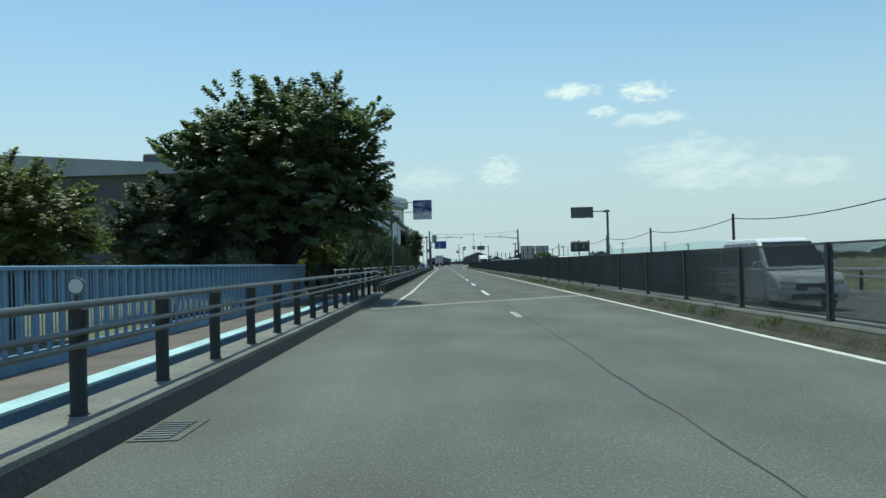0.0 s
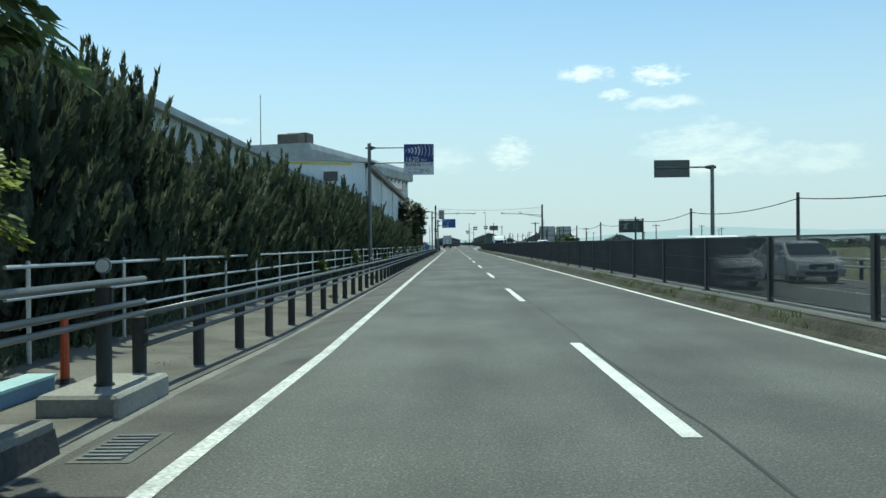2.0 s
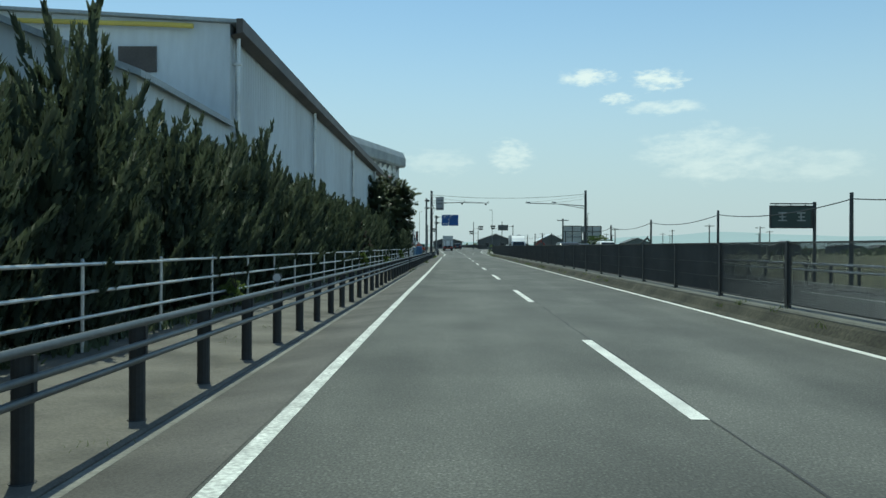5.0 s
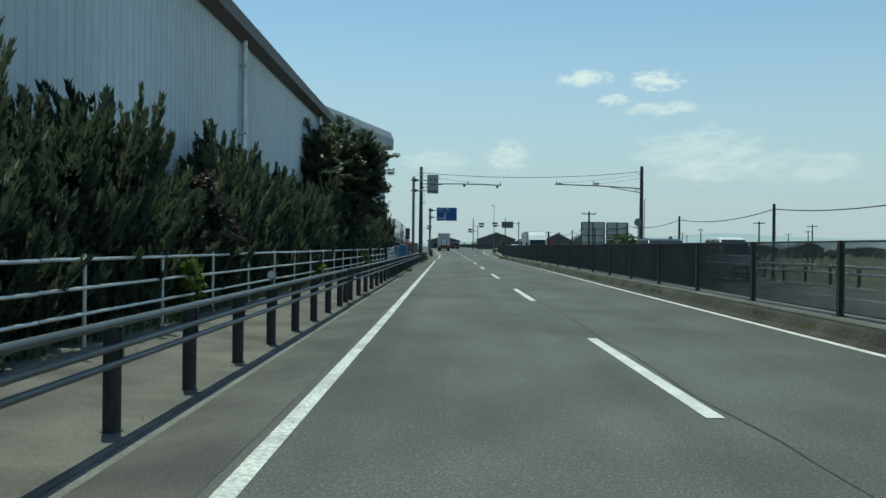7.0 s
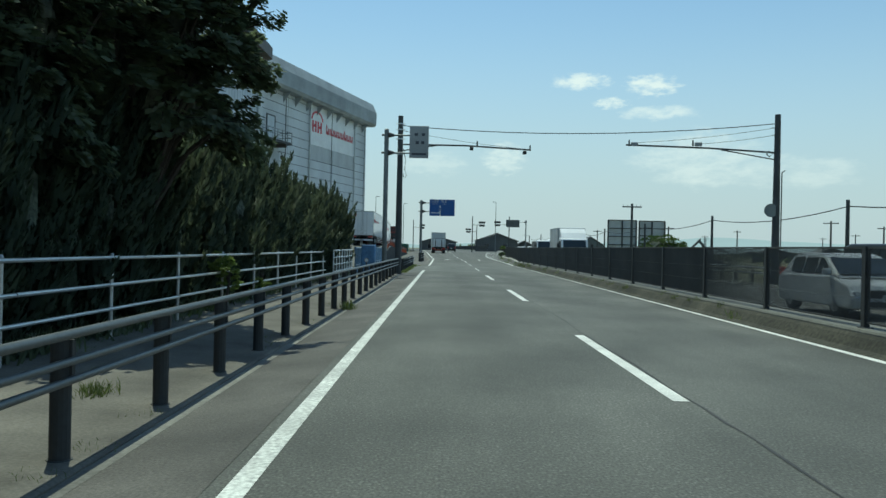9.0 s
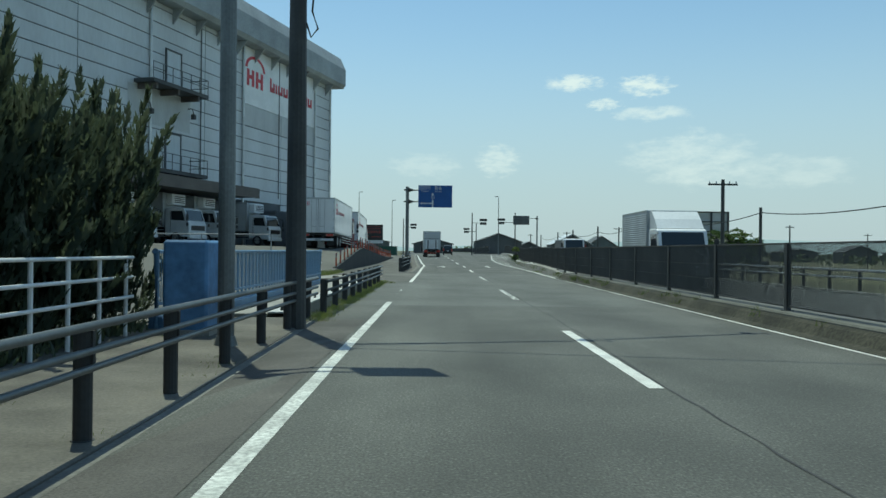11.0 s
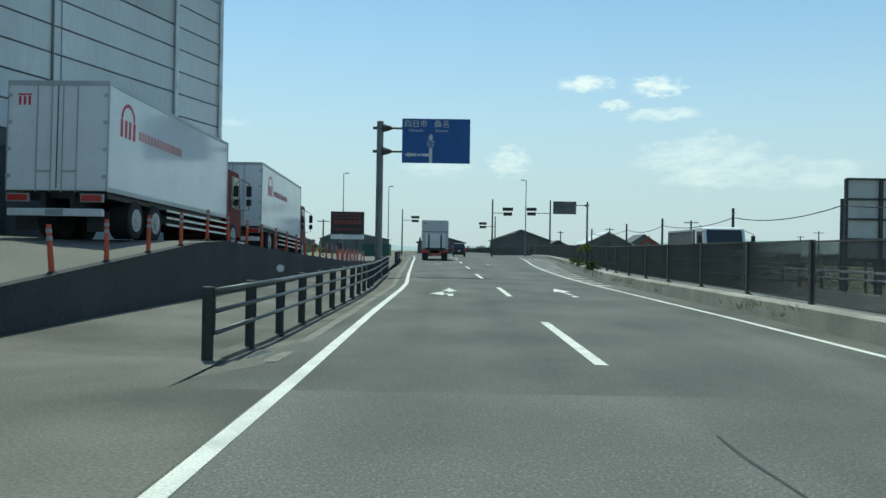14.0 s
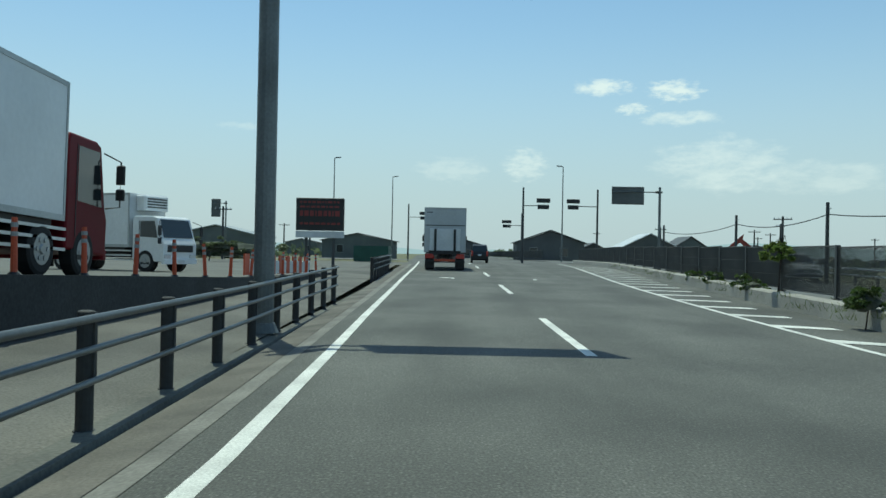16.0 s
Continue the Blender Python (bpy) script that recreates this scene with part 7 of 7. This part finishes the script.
def led_board():
    t = thing("message_board", "black electronic message board with red writing", "sign")
    y = 298.0
    bevelled(part("panel", Build().chamfer(-15.0, -11.3, y, y + 0.35, 3.0, 5.5, 0.05), BLACK, t), 0.02)
    b = Build()
    rnd = random.Random(3)
    for z, w in ((5.1, 0.16), (4.75, 0.14), (4.1, 0.42), (3.45, 0.16)):
        x = -14.7
        while x < -11.7:
            s = rnd.uniform(0.1, 0.4)
            b.box(x, min(x + s, -11.5), y - 0.012, y - 0.002, z, z + w)
            x += s + 0.1
    tagged(part("writing", b, LED_RED, t, "unreadable red lines"), kind="stuff")
    part("skirt", Build().box(-15.0, -11.3, y + 0.02, y + 0.3, 2.45, 2.95), SIGN_WHITE, t, "white strip below the screen")
    for x in (-14.2, -12.1):
        part("leg", Build().tube((x, y + 0.2, -0.2), (x, y + 0.2, 2.6), 0.12, n=10), POLE_DARK, t)


led_board()


# ---- painted arrows and hatching ----
def arrows():
    for y in (231.0, 272.5):
        s, z = bend(y + 2), rise(y) + 0.012
        b = Build().box(-1.865 + s, -1.705 + s, y - 0.4, y + 0.9, z - 0.006, z).box(-1.865 + s, -1.705 + s, y + 1.97, y + 2.57, z - 0.006, z)
        b.add([(-2.03 + s, y + 2.57, z), (-1.56 + s, y + 2.59, z), (-1.84 + s, y + 4.89, z)], [(0, 1, 2)])
        b.add([(-2.0 + s, y + 0.0, z), (-2.015 + s, y + 2.2, z), (-2.42 + s, y + 0.75, z)], [(0, 1, 2)])
        b.add([(-2.0 + s, y + 0.6, z), (-1.868 + s, y + 0.3, z), (-1.868 + s, y + 0.85, z), (-2.0 + s, y + 1.2, z)], [(0, 1, 2, 3)])
        tagged(part("lane_arrow", b, PAINT, None, "white straight-and-left lane arrow"), category="road marking", kind="structure")
        b = Build().box(1.92 + s, 2.08 + s, y, y + 0.8, z - 0.006, z).box(1.92 + s, 2.08 + s, y + 1.4, y + 2.2, z - 0.006, z).box(1.92 + s, 2.08 + s, y + 2.6, y + 3.2, z - 0.006, z)
        b.add([(1.7 + s, y + 3.22, z), (2.3 + s, y + 3.22, z), (2.0 + s, y + 5.6, z)], [(0, 1, 2)])
        tagged(part("lane_arrow", b, PAINT, None, "white straight lane arrow"), category="road marking", kind="structure")
    y = 240.2
    while y < 302:
        z = rise(y) + 0.008
        w = min(0.72 + 0.045 * (y - 243), wall_foot(y) - right_line(y) - 0.12)
        b = Build().add([(right_line(y) + 0.06, y, z), (right_line(y + 0.6) + 0.06, y + 0.6, z + 0.002), (right_line(y) + w, y + 0.02, z + 0.002), (right_line(y) + w, y - 0.5, z)], [(0, 1, 2, 3)])
        tagged(part("hatch_stripe", b, PAINT, None, "white hatching stripe beside the median"), category="road marking", group="hatching", kind="structure")
        y += 2.72


arrows()


def drain(x, y):
    t = thing("drain_grate", "rusty drain grate in a concrete frame", "drain", pose(x, y, 0.006 + sunk(x, y)), group="drains")
    part("frame", Build().box(-0.20, 0.24, -0.46, 0.46, 0, 0.004), CONCRETE_DARK, t)
    part("sump", Build().box(-0.16, 0.16, -0.4, 0.4, 0.004, 0.006), BLACK, t)
    for k in range(8):
        part("bar", Build().box(-0.15, 0.15, -0.39 + k * 0.1, -0.345 + k * 0.1, 0.006, 0.014), POLE_GREY, t)


for x, y in ((-4.23, 35.8), (-4.36, 7.7), (-4.22, 216.9)):
    drain(x, y)


def end_block():
    for y0, y1 in ((36.75, 38.05),):
        b = Build().chamfer(-5.35, -4.64, y0, y1, -0.3, 0.21, 0.03)
        structure("kerb_end_block", b, CONCRETE, "concrete end block of the bridge kerb", "kerb")


end_block()
cone = thing("marker_post", "red traffic post beside the footpath", "marker post", pose(-5.95, 38.6, 0.02))
part("post", Build().tube((0, 0, 0), (0, 0, 0.75), 0.05, 0.04, n=10), ORANGE, cone)
part("base", Build().tube((0, 0, -0.02), (0, 0, 0.05), 0.14, 0.08, n=10), BLACK, cone)


# ---- distance ----
def billboard():
    t = thing("billboard", "back of a large billboard on steel frames", "billboard")
    y = 256.4
    for x0, x1, z0, z1 in ((22.0, 26.2, 1.2, 6.05), (26.6, 30.4, 1.6, 6.0)):
        part("sheet", Build().box(x0, x1, y + 0.1, y + 0.15, z0, z1), BOARD_BACK, t, "pale grey sheet metal back")
        f = Build()
        for x in np.linspace(x0, x1, 3):
            f.box(float(x) - 0.09, float(x) + 0.09, y - 0.1, y + 0.08, -2.7, z1)
        for z in np.linspace(z0, z1, 5):
            f.box(x0, x1, y - 0.04, y + 0.06, float(z) - 0.06, float(z) + 0.06)
        part("frame", f, POLE_DARK, t)


billboard()


def barn(x, y, w, d, eave, ridge, wall, roof, label, base=0.0):
    t = thing("house", label, "house", pose(x, y, base), group="distant houses")
    part("wall", Build().prism([(-w / 2, 0), (w / 2, 0), (w / 2, eave), (0, ridge), (-w / 2, eave)], "y", 0, d), wall, t)
    for s in (-1, 1):
        part("roof", Build().add([(0, -0.4, ridge + 0.1), (0, d + 0.4, ridge + 0.1), (s * (w / 2 + 0.5), d + 0.4, eave - 0.1), (s * (w / 2 + 0.5), -0.4, eave - 0.1), (0, -0.4, ridge + 0.28), (0, d + 0.4, ridge + 0.28), (s * (w / 2 + 0.5), d + 0.4, eave + 0.08), (s * (w / 2 + 0.5), -0.4, eave + 0.08)], [(0, 1, 2, 3), (4, 5, 6, 7), (0, 1, 5, 4), (2, 3, 7, 6), (0, 3, 7, 4), (1, 2, 6, 5)]), roof, t)
    for k in (-0.25, 0.2):
        win = part("window", Build().box(k * w - 0.7, k * w + 0.7, -0.06, 0.0, eave * 0.35, eave * 0.75), GLASS, t)
        part("frame", Build().box(k * w - 0.78, k * w + 0.78, -0.03, 0.0, eave * 0.33, eave * 0.77), SIGN_GREY, win)


barn(14.5, 396, 13, 12, 3.9, 6.2, DARK_WALL, ROOF_TILE, "dark barn with a tiled gable roof")
barn(24, 404, 8, 8, 3.0, 5.0, DARK_WALL, ROOF_TILE, "small dark house with tiled roof", -1)
barn(39, 420, 12, 14, 4.6, 7.6, DARK_WALL, ROOF_BRIGHT, "house with bright metal roof", -1)
barn(49, 424, 9, 12, 4.2, 7.2, TOWN, ROOF_TILE, "house with dark tiled roof", -1)
barn(-4, 420, 12, 10, 3.4, 5.0, DARK_WALL, ROOF_TILE, "low dark shop building by the road")
barn(-26, 420, 16, 10, 4.0, 5.5, TOWN, ROOF_TILE, "grey house beyond the junction")
barn(-52, 400, 18, 12, 4.2, 6.2, TOWN, ROOF_GREY, "grey shed with metal roof")


def far_town():
    rnd = random.Random(17)
    house = None
    for i in range(46):
        x = rnd.uniform(-260, 420)
        y = rnd.uniform(460, 900)
        if -30 < x + (y - 400) * 0.08 < 22:
            continue
        w, d, e = rnd.uniform(8, 20), rnd.uniform(8, 14), rnd.uniform(3, 6)
        barn(x, y, w, d, e, e + rnd.uniform(0.6, 3), rnd.choice((TOWN, DARK_WALL, SIGN_GREY)), rnd.choice((ROOF_TILE, ROOF_GREY, ROOF_TILE)), "distant building among fields", -2.3 if x > 20 else -0.4)


far_town()


def container(x, y, rot):
    t = thing("container", "green storage container beyond the yard", "container", pose(x, y, 0.25, 0, 0, rot), group="containers")
    part("shell", Build().box(-2, 2, -1.2, 1.2, 0.1, 1.9), GREEN_BOX, t)
    for k in range(13):
        part("rib", Build().box(-1.9 + k * 0.3, -1.78 + k * 0.3, -1.24, -1.2, 0.2, 1.8), GREEN_BOX, t)


for x, y, r in ((-12.6, 330, -3), (-32, 345, 10)):
    container(x, y, r)


def excavator(x, y, turn, size, paint, label):
    t = thing("excavator", label, "excavator", pose(x, y, -2.5, 0, 0, turn) @ Matrix.Scale(size, 4))
    for s in (-1, 1):
        part("track", Build().chamfer(-1.9, 1.9, s * 1.0 - 0.3, s * 1.0 + 0.3, 0, 0.85, 0.2), BLACK, t)
    part("house", Build().chamfer(-1.6, 1.4, -1.2, 1.2, 0.95, 2.4, 0.2), paint, t)
    part("cab", Build().chamfer(0.2, 1.6, -1.2, -0.1, 2.0, 3.3, 0.15), GLASS, t)
    part("boom", Build().prism([(1.2, 1.6), (3.0, 5.9), (4.3, 7.0), (4.5, 6.6), (3.4, 5.6), (1.8, 1.5)], "y", -0.25, 0.25), paint, t)
    part("dipper", Build().prism([(3.9, 7.3), (6.6, 4.9), (6.4, 4.6), (4.0, 6.6)], "y", -0.2, 0.2), paint, t)
    part("bucket", Build().prism([(6.2, 4.9), (7.0, 4.6), (6.8, 3.7), (6.0, 3.9)], "y", -0.5, 0.5), POLE_DARK, t)


excavator(60, 324, 195, 1.0, POLE_DARK, "dark excavator with raised arm in the fields")
excavator(26.5, 310, 165, 0.85, EXCAVATOR_RED, "red excavator working in the fields")


broad_tree("hedge", "dark clipped hedge beyond the yard", (-26, 312, 0.2), 2.5, (9, 1.2, 1.2), 0.2, 0.2, 9000, LEAF_EVER, 61, 90)
broad_tree("hedge", "dark clipped hedge beyond the yard", (-44, 314, 0.2), 2.8, (10, 1.3, 1.3), 0.2, 0.2, 9000, LEAF_EVER, 62, 90)


def distance():
    rnd = random.Random(23)
    b = Build()
    xs = np.linspace(-2600, 2600, 90)
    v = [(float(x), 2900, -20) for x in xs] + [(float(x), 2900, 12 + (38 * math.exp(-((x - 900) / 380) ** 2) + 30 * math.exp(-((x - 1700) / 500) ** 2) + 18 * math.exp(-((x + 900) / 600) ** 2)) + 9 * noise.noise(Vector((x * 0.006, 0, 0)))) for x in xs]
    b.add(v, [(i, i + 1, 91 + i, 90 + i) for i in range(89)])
    # the hills glow in a haze colour instead of taking sunlight
    structure("backdrop", b, HILL_GLOW, "low blue-grey hills on the horizon", "hills")
    # far tree belt, uneven
    spots = []
    for _ in range(2600):
        y = rnd.uniform(420, 900)
        x = rnd.uniform(-0.45, 0.62) * y
        if -34 < x + (y - 400) * 0.08 < 26 or noise.noise(Vector((x * 0.03, y * 0.02, 0))) < 0.08:
            continue
        spots.append((x, y))
    v, f = [], []
    for x, y in spots:
        h = rnd.uniform(1.6, 4.5)
        z = -2.3 if x > 20 else -0.4
        for _ in range(14):
            p = Vector((x + rnd.gauss(0, 1.6), y + rnd.gauss(0, 1.6), z + rnd.uniform(0.2, h)))
            s = rnd.uniform(0.5, 1.1)
            a = Vector((rnd.gauss(0, 1), rnd.gauss(0, 1), rnd.gauss(0, 1))).normalized() * s
            c = Vector((rnd.gauss(0, 1), rnd.gauss(0, 1), rnd.gauss(0, 1))).normalized() * s
            o = len(v)
            v += [p - a, p + c, p + a, p - c]
            f += [(o, o + 1, o + 2), (o, o + 2, o + 3)]
    me = bpy.data.meshes.new("far_trees")
    me.from_pydata([tuple(p) for p in v], [], f)
    me.materials.append(LEAF_EVER)
    tagged(new("far_trees", me), "uneven belts of trees far across the fields", "trees", kind="stuff")


distance()
